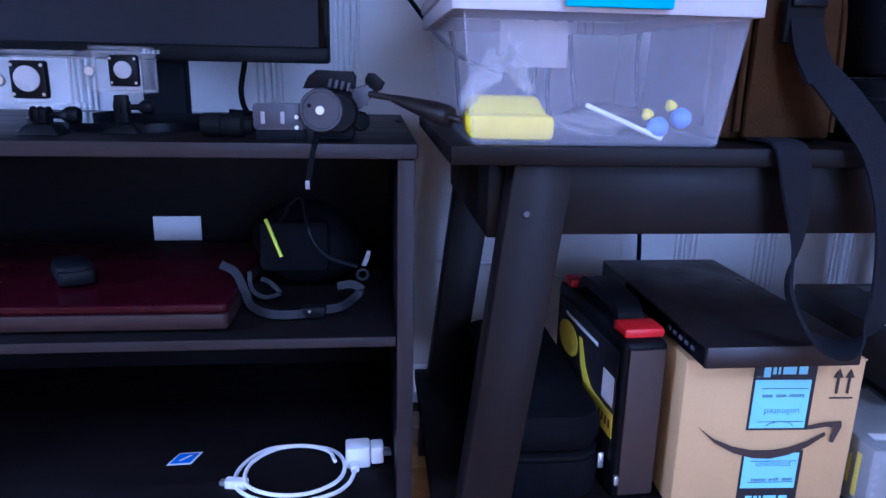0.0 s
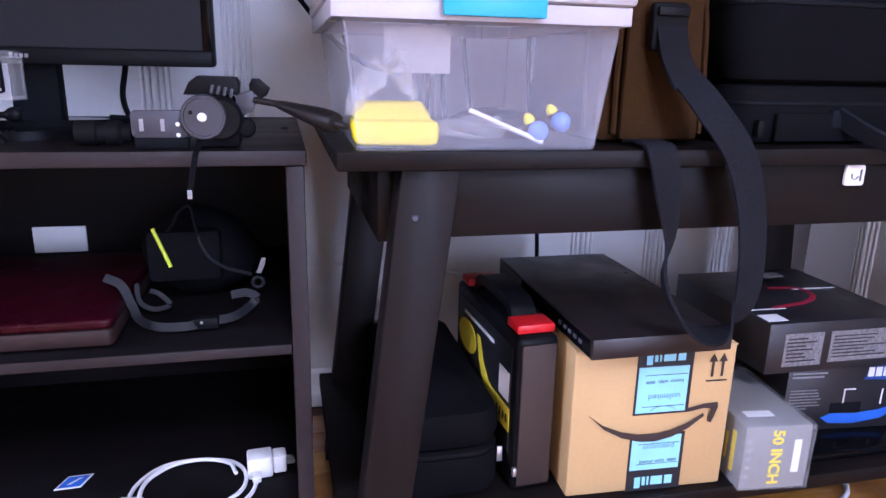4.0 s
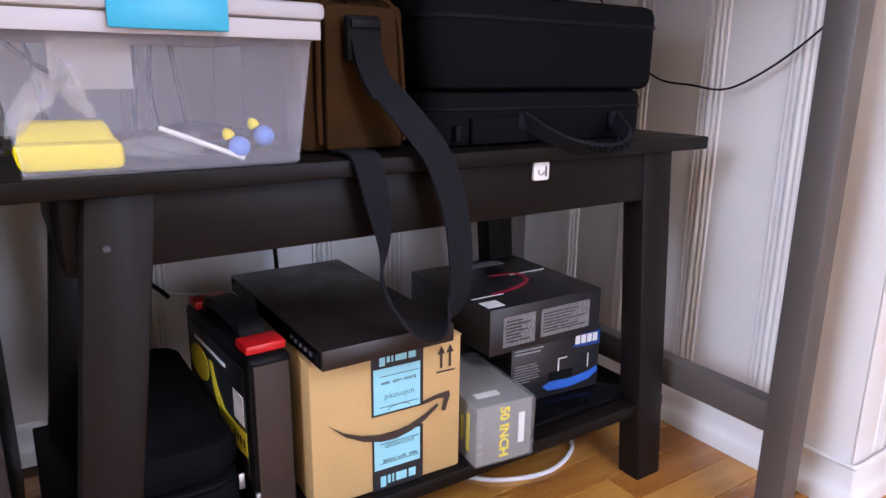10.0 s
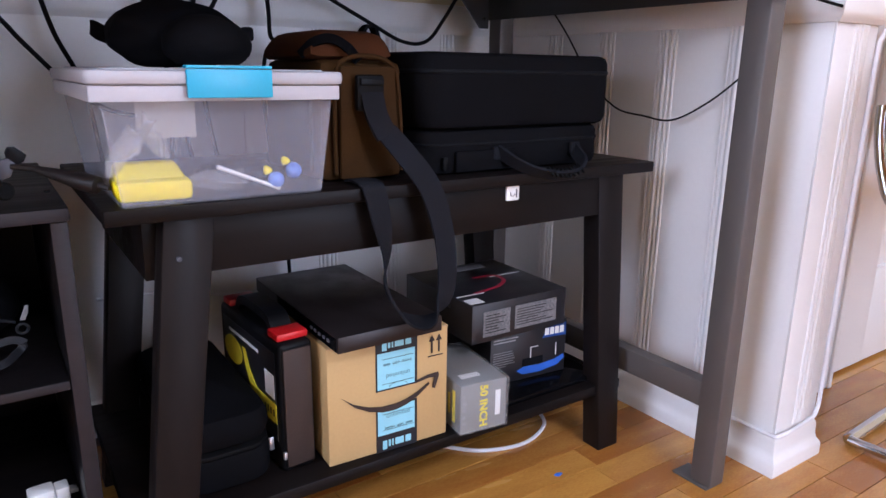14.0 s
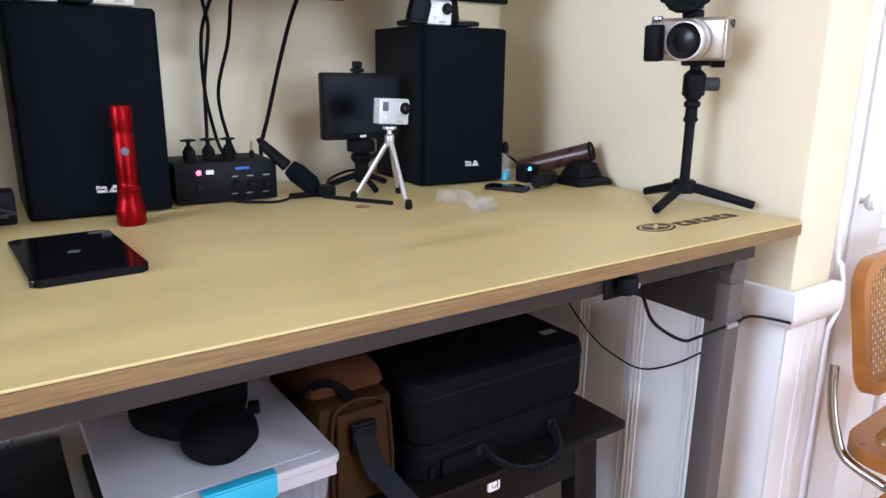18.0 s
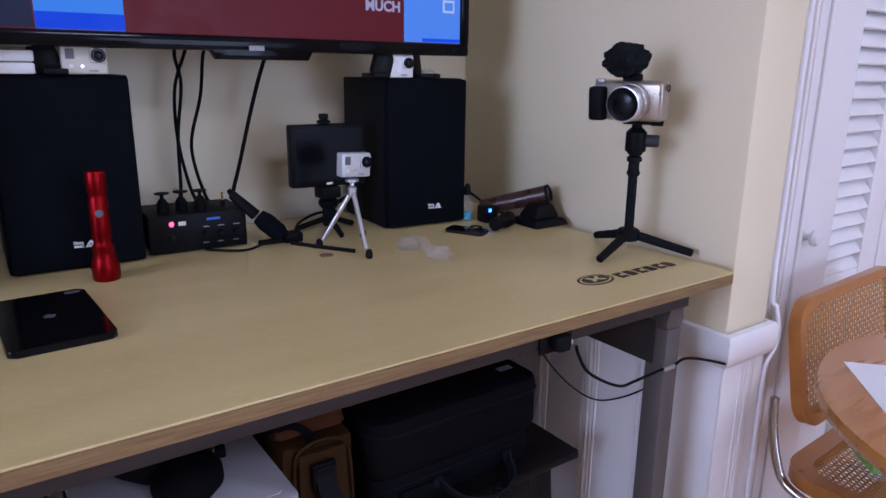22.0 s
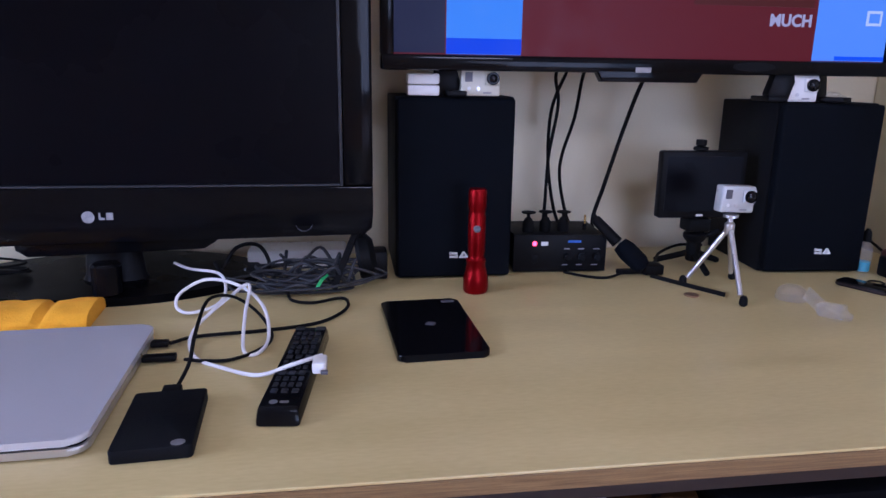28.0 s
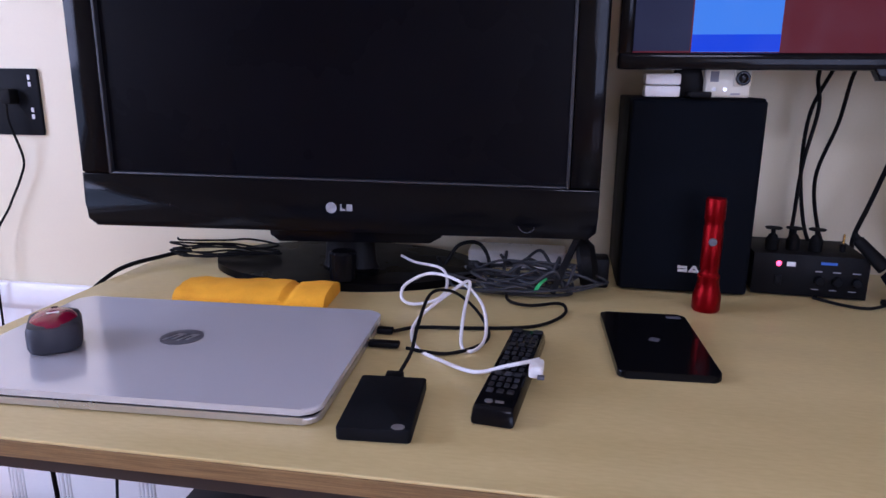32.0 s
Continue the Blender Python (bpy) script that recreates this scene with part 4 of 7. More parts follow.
part("body", slab(round_rect(0.107, 0.192, 0.008), 0.0, 0.0085, 0.002), gloss_black, tab, smooth=False)
part("emblem", slab([(0, -0.008), (0.008, 0), (0, 0.008), (-0.008, 0)], 0, 0.0003), grey_plastic, tab, "grey diamond emblem", m=pose(0.0, 0.0, 0.0086, 0, 0, 20), smooth=False)
part("camera_bar", slab(round_rect(0.018, 0.009, 0.002), 0, 0.0004), grey_plastic, tab, m=pose(0.038, 0.083, 0.0086), smooth=False)

# amplifier with three knurled adapters on it
amp = thing("amplifier", pose(0.509, 0.797, D, 0, 0, -4) @ Matrix.Diagonal((1.06, 1, 1.2, 1)), "small black mini amplifier with a red light", "amplifier")
part("case", box(-0.072, 0.072, 0.004, 0.12, 0.003, 0.052, 0.003), matte_black, amp)
part("front_panel", box(-0.0725, 0.0725, 0, 0.0035, 0.002, 0.053, 0.001), black_plastic, amp)
for x in (0.012, 0.034, 0.058):
    part("knob", cyl(0.0055, 0, 0.008, 18, 0.001, pose(x, 0, 0.023, 90, 0, 0)), matte_black, amp)
    part("knob_print", bars(x - 0.006, x + 0.006, 0.0325, 0.0350, 1, -0.0001, 0.6, seed=int(x * 1000)), grey_print, amp)
    part("scale_print", bars(x - 0.008, x + 0.007, 0.0105, 0.0125, 1, -0.0001, 0.5), grey_print, amp)
part("maker_mark", bars(-0.03, -0.012, 0.038, 0.044, 1, -0.0001, 0.9), white_print, amp)
part("model_print", bars(0.012, 0.045, 0.042, 0.046, 1, -0.0001, 0.8), blue_print, amp)
part("power_light", lathe([(0.0035, 0), (0.003, 0.001), (0.0, 0.0018)], 16, pose(-0.04, -0.0002, 0.041, 90, 0, 0)), led_red, amp, "glowing red light")
part("power_key", box(-0.044, -0.035, -0.003, 0, 0.014, 0.026, 0.001), black_plastic, amp)
for x, y in ((0.462, 0.828), (0.492, 0.831), (0.522, 0.828)):
    ad = thing("camera_adapter", pose(x, y, D + 0.0636), "small black screw adapter with a round disc", "adapter", "adapters on the amplifier")
    part("barrel", lathe([(0.009, 0), (0.0095, 0.002), (0.0095, 0.016), (0.007, 0.019), (0.006, 0.022), (0.003, 0.024), (0.003, 0.034)], 18), rubber, ad)
    part("disc", lathe([(0.003, 0.030), (0.011, 0.031), (0.012, 0.033), (0.004, 0.0345), (0.0, 0.0345)], 20), rubber, ad)
jack = thing("audio_jack", pose(0.560, 0.83, D + 0.0636), "gold plated audio plug standing on the amplifier", "plug")
part("sleeve", cyl(0.004, 0, 0.012, 12), black_plastic, jack)
part("pin", lathe([(0.0018, 0.012), (0.0018, 0.025), (0.0, 0.027)], 10), gold, jack)

# microphone leaning beside the amplifier
mic = thing("microphone", pose(0.632, 0.765, D), "black shotgun microphone with foam windshield leaning on a clip", "microphone")
part("windshield", lathe([(0.0, 0), (0.011, 0.002), (0.0155, 0.012), (0.0165, 0.04), (0.013, 0.055), (0.0, 0.057)], 24, between((0.004, -0.015, 0.017), (-0.04, 0.02, 0.062))), cloth_grille, mic)
part("tube", rod((-0.033, 0.014, 0.053), (-0.064, 0.040, 0.088), 0.010, 0.008, 16), black_plastic, mic)
part("tip", rod((-0.058, 0.034, 0.078), (-0.068, 0.042, 0.096), 0.006, 0.004), rubber, mic)
part("clip", box(0.012, 0.045, 0.0, 0.03, 0.0, 0.017, 0.003), rubber, mic)
part("clip_foot", box(-0.03, 0.02, 0.01, 0.022, 0.0, 0.008, 0.002), rubber, mic)

# small field monitor on a stand
mon = thing("field_monitor", pose(0.748, 0.80, D), "small black field monitor on a folding stand, switched off", "monitor")
part("body", box(-0.072, 0.072, 0, 0.022, 0.087, 0.198, 0.004), black_plastic, mon, m=pose(0, 0, 0, 0, 0, -4))
part("screen", box(-0.063, 0.063, -0.0008, 0, 0.099, 0.190, 0), screen_glass, mon, m=pose(0, 0, 0, 0, 0, -4), smooth=False)
part("shoe_knob", lathe([(0.006, 0.203), (0.012, 0.205), (0.012, 0.209), (0.006, 0.211), (0.0085, 0.213), (0.0085, 0.221), (0.0, 0.222)], 16, pose(-0.005, 0.01, -0.005)), rubber, mon)
part("maker_mark", bars(-0.008, 0.012, 0.090, 0.095, 1, -0.001, 0.8), white_print, mon)
part("head", box(-0.020, 0.020, -0.005, 0.03, 0.064, 0.0865, 0.004), rubber, mon)
part("ball_joint", lathe([(0.0, 0.044), (0.014, 0.046), (0.019, 0.053), (0.019, 0.059), (0.013, 0.0635), (0.0, 0.064)], 20, pose(0, 0.01, 0)), black_plastic, mon)
part("clamp_lever", rod((0.016, 0.004, 0.056), (0.036, -0.004, 0.066), 0.004, 0.005), rubber, mon)
part("column", cyl(0.012, 0.012, 0.05, 16, 0.002, pose(0, 0.01, 0)), rubber, mon)
for a in (20, 150, 265):
    part("leg", rod((0, 0.01, 0.028), (0.062 * math.cos(radians(a)), 0.01 + 0.062 * math.sin(radians(a)), 0.0055), 0.0055, 0.005), rubber, mon)

# action camera on a silver table tripod
tp = thing("mini_tripod", pose(0.7195, 0.679, D), "small silver table tripod with black feet", "tripod")
part("head", lathe([(0.006, 0.088), (0.0075, 0.092), (0.0075, 0.104), (0.004, 0.107), (0.004, 0.112), (0.011, 0.114), (0.011, 0.118), (0.0, 0.118)], 18, pose(0.010, 0, 0)), silver, tp)
for dx, dy in ((0.0, -0.073), (-0.037, 0.034), (0.058, 0.055)):
    lg_ = part("leg", rod((0.010 + dx * 0.06, dy * 0.06, 0.094), (dx * 0.88, dy * 0.88, 0.013), 0.0042, 0.0036), silver, tp)
    part("foot", lathe([(0.0035, 0), (0.006, 0.003), (0.0055, 0.011), (0.0035, 0.015)], 14, pose(dx, dy, 0)), rubber, lg_)
action_camera("action_camera", pose(0.7375, 0.678, D + 0.1205, 0, 3, 4) @ Matrix.Diagonal((0.93, 0.93, 0.97, 1)), "silver grey action camera mounted on the small tripod", material("pale_silver_plastic", (0.55, 0.56, 0.57), 0.35, 0.2, vary=0.04))

# wrist strap, coin and clear bubble pouch
solid("wrist_strap", strap([(0.650, 0.757, D + 0.003), (0.675, 0.715, D + 0.003), (0.695, 0.683, D + 0.003), (0.717, 0.650, D + 0.003)], 0.006, 0.004, (0, 0, 1)), rubber, "black rubber wrist strap lying on the desk", "strap")
solid("coin", lathe([(0.0, 0.0), (0.0105, 0.0), (0.011, 0.0008), (0.0105, 0.0016), (0.0, 0.0014)], 28), material("old_copper", (0.33, 0.20, 0.12), 0.4, 0.8), "worn copper coin on the desk", "coin", m=pose(0.670, 0.660, D))
bub = thing("earbud_cover", pose(0.810, 0.630, D), "clear moulded plastic dome cover and loose film", "plastic cover")
part("dome", lathe([(0.022, 0.0005), (0.0215, 0.008), (0.018, 0.016), (0.010, 0.021), (0.0, 0.0225)], 24), thin_film, bub)
part("tail", strap([(0.012, -0.014, 0.014), (0.010, -0.036, 0.010), (0.004, -0.062, 0.008), (0.010, -0.090, 0.010)], 0.019, 0.001, (0.4, 0, 1)), thin_film, bub)
part("tail_end", blob(0.017, 1.3, 1.0, 0.62, 0.7, 80, 3), thin_film, bub, m=pose(0.006, -0.086, 0.0105))

# leather handled mount, phone, clip, bottle in the corner
dk = thing("leather_grip", pose(1.118, 0.660, D), "dark brown leather covered grip on a black base", "grip")
part("base", taper_box((-0.035, 0.055, -0.05, 0.03), (-0.030, 0.048, -0.042, 0.025), 0, 0.014, 0.004), black_plastic, dk)
part("socket", taper_box((-0.024, 0.042, -0.036, 0.020), (-0.006, 0.030, -0.026, 0.010), 0.0142, 0.042, 0.006), rubber, dk)
part("tube", rod((-0.05, 0.10, 0.020), (0.026, -0.014, 0.060), 0.0165, 0.0175, 20), coffee_leather, dk)
part("mouth", ring(0.0155, 0.003, between((0.026, -0.014, 0.060), (0.030, -0.021, 0.0625))), rubber, dk)
ph = thing("music_player", pose(0.960, 0.666, D, 0, 0, -62), "small flat black music player", "music player")
part("body", slab(round_rect(0.075, 0.034, 0.004), 0, 0.0075, 0.0015), gloss_black, ph)
part("rim", slab(round_rect(0.0765, 0.0355, 0.0045), 0.0022, 0.0045), bronze_edge, ph)
gc = thing("cable_clip", pose(1.030, 0.645, D, 0, 0, 15), "black rubber camera grip lying on its side", "grip")
part("body", lathe([(0.009, 0), (0.012, 0.003), (0.011, 0.03), (0.013, 0.045), (0.015, 0.05), (0.015, 0.066), (0.0, 0.067)], 18, pose(-0.03, 0, 0.0152, 0, 90, 10)), rubber, gc)
part("loop", ring(0.011, 0.0015, pose(-0.02, 0.05, 0.0015)), rubber, gc)
bt = thing("cleaner_bottle", pose(1.027, 0.756, D), "small clear bottle of blue lens cleaner with black cap", "bottle")
part("bottle", lathe([(0.0, 0), (0.011, 0), (0.012, 0.003), (0.012, 0.040), (0.006, 0.048), (0.006, 0.052)], 20), clear_plastic, bt)
part("fluid", lathe([(0.0, 0.002), (0.0108, 0.002), (0.0108, 0.018), (0.0, 0.018)], 20), latch_blue, bt)
part("cap", lathe([(0.0065, 0.0525), (0.007, 0.055), (0.006, 0.068), (0.003, 0.074), (0.0, 0.074)], 16), rubber, bt)
ct = thing("charger_puck", pose(1.052, 0.720, D), "black charging block with a glowing blue light", "charger")
part("block", box(-0.016, 0.016, -0.0145, 0.016, 0, 0.034, 0.004), black_plastic, ct)
part("light", lathe([(0.0035, 0), (0.003, 0.001), (0.0, 0.0015)], 14, pose(-0.006, -0.0147, 0.026, 90, 0, 0)), led_blue, ct, "glowing blue light")
solid("charger_cable", cable([(1.042, 0.798, D + 0.045), (1.058, 0.818, D + 0.055), (1.098, 0.818, D + 0.03), (1.118, 0.788, D + 0.006), (1.123, 0.758, D + 0.004)], 0.0025), rubber, "short black charger cable in the corner", "cable")

# mirrorless camera on a black table tripod
ft = thing("table_tripod", pose(1.100, 0.405, D), "black table tripod with a ball head", "tripod")
part("hub", cyl(0.018, 0.022, 0.042, 24, 0.003), matte_black, ft)
for dx, dy in ((-0.092, -0.023), (0.066, -0.080), (0.028, 0.095)):
    part("leg", rod((dx * 0.16, dy * 0.16, 0.030), (dx, dy, 0.0075), 0.0078, 0.0066), matte_black, ft)
part("hook", ring(0.006, 0.0008, pose(0, 0, 0.016, 90, 0, 40)), silver, ft)
part("column", lathe([(0.0075, 0.042), (0.0075, 0.13), (0.010, 0.131), (0.011, 0.135), (0.009, 0.139), (0.0085, 0.152), (0.012, 0.154), (0.012, 0.160), (0.008, 0.163), (0.012, 0.166), (0.012, 0.169)], 20), matte_black, ft)
part("ball_head", lathe([(0.0145, 0.169), (0.0165, 0.172), (0.0165, 0.200), (0.013, 0.204), (0.008, 0.208), (0.008, 0.215)], 24), black_plastic, ft)
part("lock_knob", cyl(0.010, 0.014, 0.036, 18, 0.002, pose(0, 0, 0.187, 0, 90, -52)), slate_rubber, ft)
part("plate", box(-0.02, 0.022, -0.022, 0.022, 0.2135, 0.2235, 0.002), matte_black, ft, m=pose(0, 0, 0, 0, 0, -58))
part("plate_knob", cyl(0.007, 0.02, 0.04, 16, 0.001, pose(0, 0, 0.218, 0, 90, -58)), rubber, ft)
mc = thing("mirrorless_camera", pose(1.077, 0.401, D + 0.2205, 0, 0, -74) @ pose(0, 0, 0, 5, 0, 0), "champagne mirrorless camera with a furry microphone", "camera")
part("body", box(-0.058, 0.055, -0.012, 0.022, 0, 0.060, 0.006, 3), champagne, mc)
part("grip", soft_box(-0.062, -0.034, -0.026, -0.005, 0.0, 0.052, 0.008, 0.004), matte_black, mc)
part("shutter_key", cyl(0.008, 0.058, 0.064, 18, 0.001, pose(-0.047, -0.01, 0)), silver, mc)
ln = part("lens_barrel", lathe([(0.028, 0.0), (0.0285, 0.002), (0.0285, 0.010), (0.0265, 0.011), (0.0265, 0.018), (0.0278, 0.020), (0.0278, 0.032), (0.0265, 0.035), (0.0245, 0.0355), (0.023, 0.031)], 36, pose(0.008, -0.012, 0.03, 90, 0, 0)), silver, mc, "silver lens barrel")
part("front_ring", lathe([(0.0245, 0), (0.0246, 0.002), (0.020, 0.0005), (0.0165, -0.001)], 36, pose(0.008, -0.0462, 0.03, 90, 0, 0)), black_plastic, ln, "black front ring")
part("lens_glass", lathe([(0.0175, 0), (0.012, 0.002), (0.0, 0.003)], 28, pose(0.008, -0.0455, 0.03, 90, 0, 0)), lens_glass, ln)
part("strap_lug", ring(0.0048, 0.001, pose(0.058, 0.004, 0.05, 0, 90, 0)), rubber, mc)
part("screen", box(-0.03, 0.05, 0.0225, 0.028, 0.006, 0.056, 0.002), matte_black, mc)
part("cold_shoe", box(-0.012, 0.014, -0.008, 0.012, 0.06, 0.07, 0.002), rubber, mc)
part("mic_body", box(-0.006, 0.014, -0.012, 0.012, 0.07, 0.112, 0.004), black_plastic, mc)
fm = bmesh.new()
bmesh.ops.create_icosphere(fm, subdivisions=5, radius=1.0)
for v in fm.verts:
    k = 1 + 0.20 * noise.noise(v.co * 2.5) + 0.07 * noise.noise(v.co * 13) + 0.045 * noise.noise(v.co * 38)
    v.co = Vector((v.co.x * 0.034 * k - 0.006, v.co.y * 0.036 * k - 0.010, v.co.z * 0.0245 * k + 0.092))
part("windshield", fm, fur, mc, "grey furry wind cover")

# laptop with a mouse on it
lap = thing("laptop", pose(-0.263, 0.426, D, 0, 0, 2.5), "closed silver laptop with a round maker's badge", "laptop")
part("base", slab(round_rect(0.408, 0.270, 0.014), 0.002, 0.009, 0.002), silver, lap, smooth=False)
part("seam", slab(round_rect(0.404, 0.266, 0.013), 0.0091, 0.0114), gloss_black, lap, "dark seam under the lid")
part("lid", slab(round_rect(0.410, 0.272, 0.016), 0.0115, 0.018, 0.0025), laptop_silver, lap, "brushed silver lid", smooth=False)
bd = part("badge", slab(ellipse(0.0235, 0.0235, 36), 0, 0.0004), grey_plastic, lap, "round grey badge", m=pose(0.0, 0.012, 0.0181), smooth=False)
for x in (-0.008, 0.008):
    part("badge_stroke", slab([(x - 0.009, -0.012), (x - 0.006, -0.012), (x, 0.004), (x + 0.004, 0.004), (x, -0.008), (x + 0.003, -0.008), (x + 0.009, 0.009), (x + 0.001, 0.009)], 0, 0.0004), silver, bd, m=pose(0, 0, 0.0005), smooth=False)
for x, y in ((-0.16, -0.11), (0.16, -0.11), (-0.16, 0.11), (0.16, 0.11)):
    part("rubber_foot", cyl(0.008, 0, 0.0021, 12, m=pose(x, y, 0)), rubber, lap)
for y, n in ((0.101, 0.020), (0.058, 0.036)):
    part("plug", box(0.205, 0.205 + n, y - 0.006, y + 0.006, 0.002, 0.009, 0.002), black_plastic, lap, "black plug in the side port")
ms = thing("mouse", pose(-0.385, 0.392, D + 0.0181, 0, 0, 37) @ Matrix.Scale(0.88, 4), "dark grey and wine red mouse on the laptop lid", "mouse")
part("shell", soft_box(-0.030, 0.030, -0.042, 0.042, 0.0005, 0.036, 0.020, 0.008, 6), slate_rubber, ms)
part("top", lathe([(0.026, 0), (0.022, 0.004), (0.010, 0.007), (0.0, 0.008)], 24, pose(0, 0.0, 0.0345) @ Matrix.Diagonal((1, 1.5, 1, 1))), magenta_plastic, ms, "wine red glossy top")
part("wheel", cyl(0.008, -0.004, 0.004, 18, 0.001, pose(0, 0.034, 0.031, 0, 90, 0)), rubber, ms)
part("sticker", box(-0.007, 0.007, -0.004, 0.001, 0.0415, 0.0425, 0), paper, ms)

# portable drive, remote control, yellow cloth
hd = thing("portable_drive", pose(-0.005, 0.338, D, 0, 0, 4), "black portable hard drive with a cable", "hard drive")
part("case", soft_box(-0.030, 0.036, -0.052, 0.057, 0, 0.0125, 0.004, 0.0015), matte_black, hd)
part("mark", slab(ellipse(0.006, 0.005, 20), 0, 0.0003), silver, hd, m=pose(0.024, -0.046, 0.0126), smooth=False)
part("plug", box(-0.008, 0.010, 0.0575, 0.075, 0.002, 0.011, 0.002), rubber, hd)
rm = thing("remote_control", pose(0.110, 0.436, D, 0, 0, -6), "black television remote control with many buttons", "remote control")
part("body", taper_box((-0.021, 0.021, -0.106, 0.106), (-0.019, 0.019, -0.100, 0.105), 0, 0.018, 0.004), gloss_black, rm)
for j in range(12):
    for i in range(4 if j % 3 else 3):
        w = 0.03 / (4 if j % 3 else 3)
        part("button", box(-w * 0.3, w * 0.36, -0.004, 0.004, 0.0175, 0.0195, 0.001), key_black if (i + 2 * j) % 7 else slate_rubber, rm, m=pose(-0.015 + w * (i + 0.5), -0.068 + j * 0.0135, 0))
for x in (-0.012, 0.012):
    part("key", soft_box(-0.006, 0.006, -0.005, 0.005, 0.0175, 0.0195, 0.003, 0.001), key_black, rm, m=pose(x, 0.097, 0))
part("maker_mark", slab(ellipse(0.004, 0.004, 16), 0, 0.0003), silver, rm, m=pose(-0.006, -0.09, 0.0181), smooth=False)
part("maker_word", slab(round_rect(0.008, 0.004, 0.0005), 0, 0.0003), silver, rm, m=pose(0.004, -0.09, 0.0181), smooth=False)
cl = bmesh.new()
N = 40
grid = [[None] * 18 for _ in range(N + 1)]
for i in range(N + 1):
    for j in range(18):
        u, a = i / N, j / 17 * math.pi
        y = -math.cos(a) * 0.046
        z = 0.023 * math.sin(a) ** 0.6 + 0.003 * noise.noise(Vector((u * 9, a * 2, 0)))
        if 0.70 < u < 0.78:
            z -= 0.006 * math.sin((u - 0.70) / 0.08 * math.pi)
        grid[i][j] = cl.verts.new((-0.115 + 0.212 * u, y * (1 + 0.08 * noise.noise(Vector((u * 6, j * 0.2, 3)))), max(0.0005, z)))
for i in range(N):
    for j in range(17):
        cl.faces.new((grid[i][j], grid[i + 1][j], grid[i + 1][j + 1], grid[i][j + 1]))
cl.faces.new([grid[0][j] for j in range(18)])
cl.faces.new([grid[N][j] for j in range(18)][::-1])
cl.faces.new([grid[i][0] for i in range(N + 1)] + [grid[i][17] for i in range(N, -1, -1)])
solid("cleaning_cloth", cl, yellow_cloth, "folded yellow orange microfibre cloth", "cloth", m=pose(-0.255, 0.640, D, 0, 0, 4))

# ---- cables on and behind the desk ----
def lead(name, pts, r, mat, label):
    return solid(name, cable(pts, r), mat, label, "cable", group="")


Z = D + 0.003
lead("white_cable", [(0.137, 0.433, 0.909), (0.106, 0.419, 0.9055), (0.072, 0.421, 0.895), (0.028, 0.465, 0.886), (-0.004, 0.494, 0.886), (-0.020, 0.539, 0.889), (-0.013, 0.567, 0.901), (0.013, 0.606, 0.917), (0.036, 0.641, 0.925), (0.038, 0.580, 0.903), (0.045, 0.511, 0.886), (0.062, 0.500, 0.886), (0.070, 0.542, 0.889), (0.059, 0.597, 0.908), (0.025, 0.647, 0.921), (-0.023, 0.677, 0.923), (-0.056, 0.665, 0.909), (-0.059, 0.648, 0.895), (-0.041, 0.639, 0.889), (-0.009, 0.649, 0.895), (-0.001, 0.681, 0.905), (-0.016, 0.722, 0.918), (-0.066, 0.769, 0.913), (-0.097, 0.811, 0.911)], 0.0022, white_rubber, "white charging cable looped over the remote control")
wp = thing("white_plug", pose(0.135, 0.411, D + 0.0185, 0, 0, -2), "white plug lying on the remote control", "plug")
part("body", soft_box(-0.007, 0.007, -0.013, 0.012, 0.0015, 0.013, 0.003, 0.002), white_plastic, wp)
part("pin", box(0.002, 0.009, -0.020, -0.0135, 0.004, 0.007, 0.0005), grey_plastic, wp)
lead("drive_cable", [(-0.006, 0.414, 0.889), (0.001, 0.440, 0.903), (0.000, 0.477, 0.918), (-0.003, 0.550, 0.928), (0.003, 0.585, 0.928), (0.021, 0.612, 0.918), (0.043, 0.616, 0.901), (0.062, 0.595, 0.887), (0.073, 0.545, 0.886), (0.061, 0.509, 0.886), (0.034, 0.485, 0.886), (0.006, 0.483, 0.887), (-0.015, 0.487, 0.888)], 0.0021, rubber, "black drive cable curling beside the laptop")
lead("laptop_cable", [(-0.041, 0.535, 0.889), (-0.014, 0.559, 0.887), (0.062, 0.573, 0.886), (0.124, 0.592, 0.886), (0.155, 0.628, 0.886), (0.165, 0.664, 0.886), (0.155, 0.688, 0.887), (0.117, 0.665, 0.889), (0.088, 0.678, 0.889), (0.079, 0.707, 0.893)], 0.0023, rubber, "black cable from the laptop port")
rnd = random.Random(7)
pile = bmesh.new()
for k in range(16):
    cx, cy = 0.108 + rnd.uniform(-0.03, 0.03), 0.755 + rnd.uniform(-0.03, 0.03)
    rx, ry, a0 = rnd.uniform(0.035, 0.095), rnd.uniform(0.02, 0.055), rnd.uniform(0, 6)
    pts = [(cx + rx * math.cos(a0 + i * 0.7) + rnd.uniform(-0.006, 0.006), cy + ry * math.sin(a0 + i * 0.7), Z + 0.003 + 0.0020 * k * (0.4 + rnd.random())) for i in range(rnd.randint(8, 12))]
    join(pile, cable(pts, rnd.choice((0.0016, 0.002, 0.0026)), 6, 6))
solid("cable_tangle", pile, material("grey_cable_sheath", (0.022, 0.024, 0.029), 0.5, vary=0.3, scale=40), "tangle of black cables beside the television foot", "cables", kind="stuff")
solid("cable_tie", strap([(0.120, 0.694, Z + 0.012), (0.128, 0.700, Z + 0.024), (0.136, 0.710, Z + 0.030)], 0.005, 0.0012, (-0.002, 0.546, 1)), green_print, "green velcro cable tie on the tangle", "cable tie")
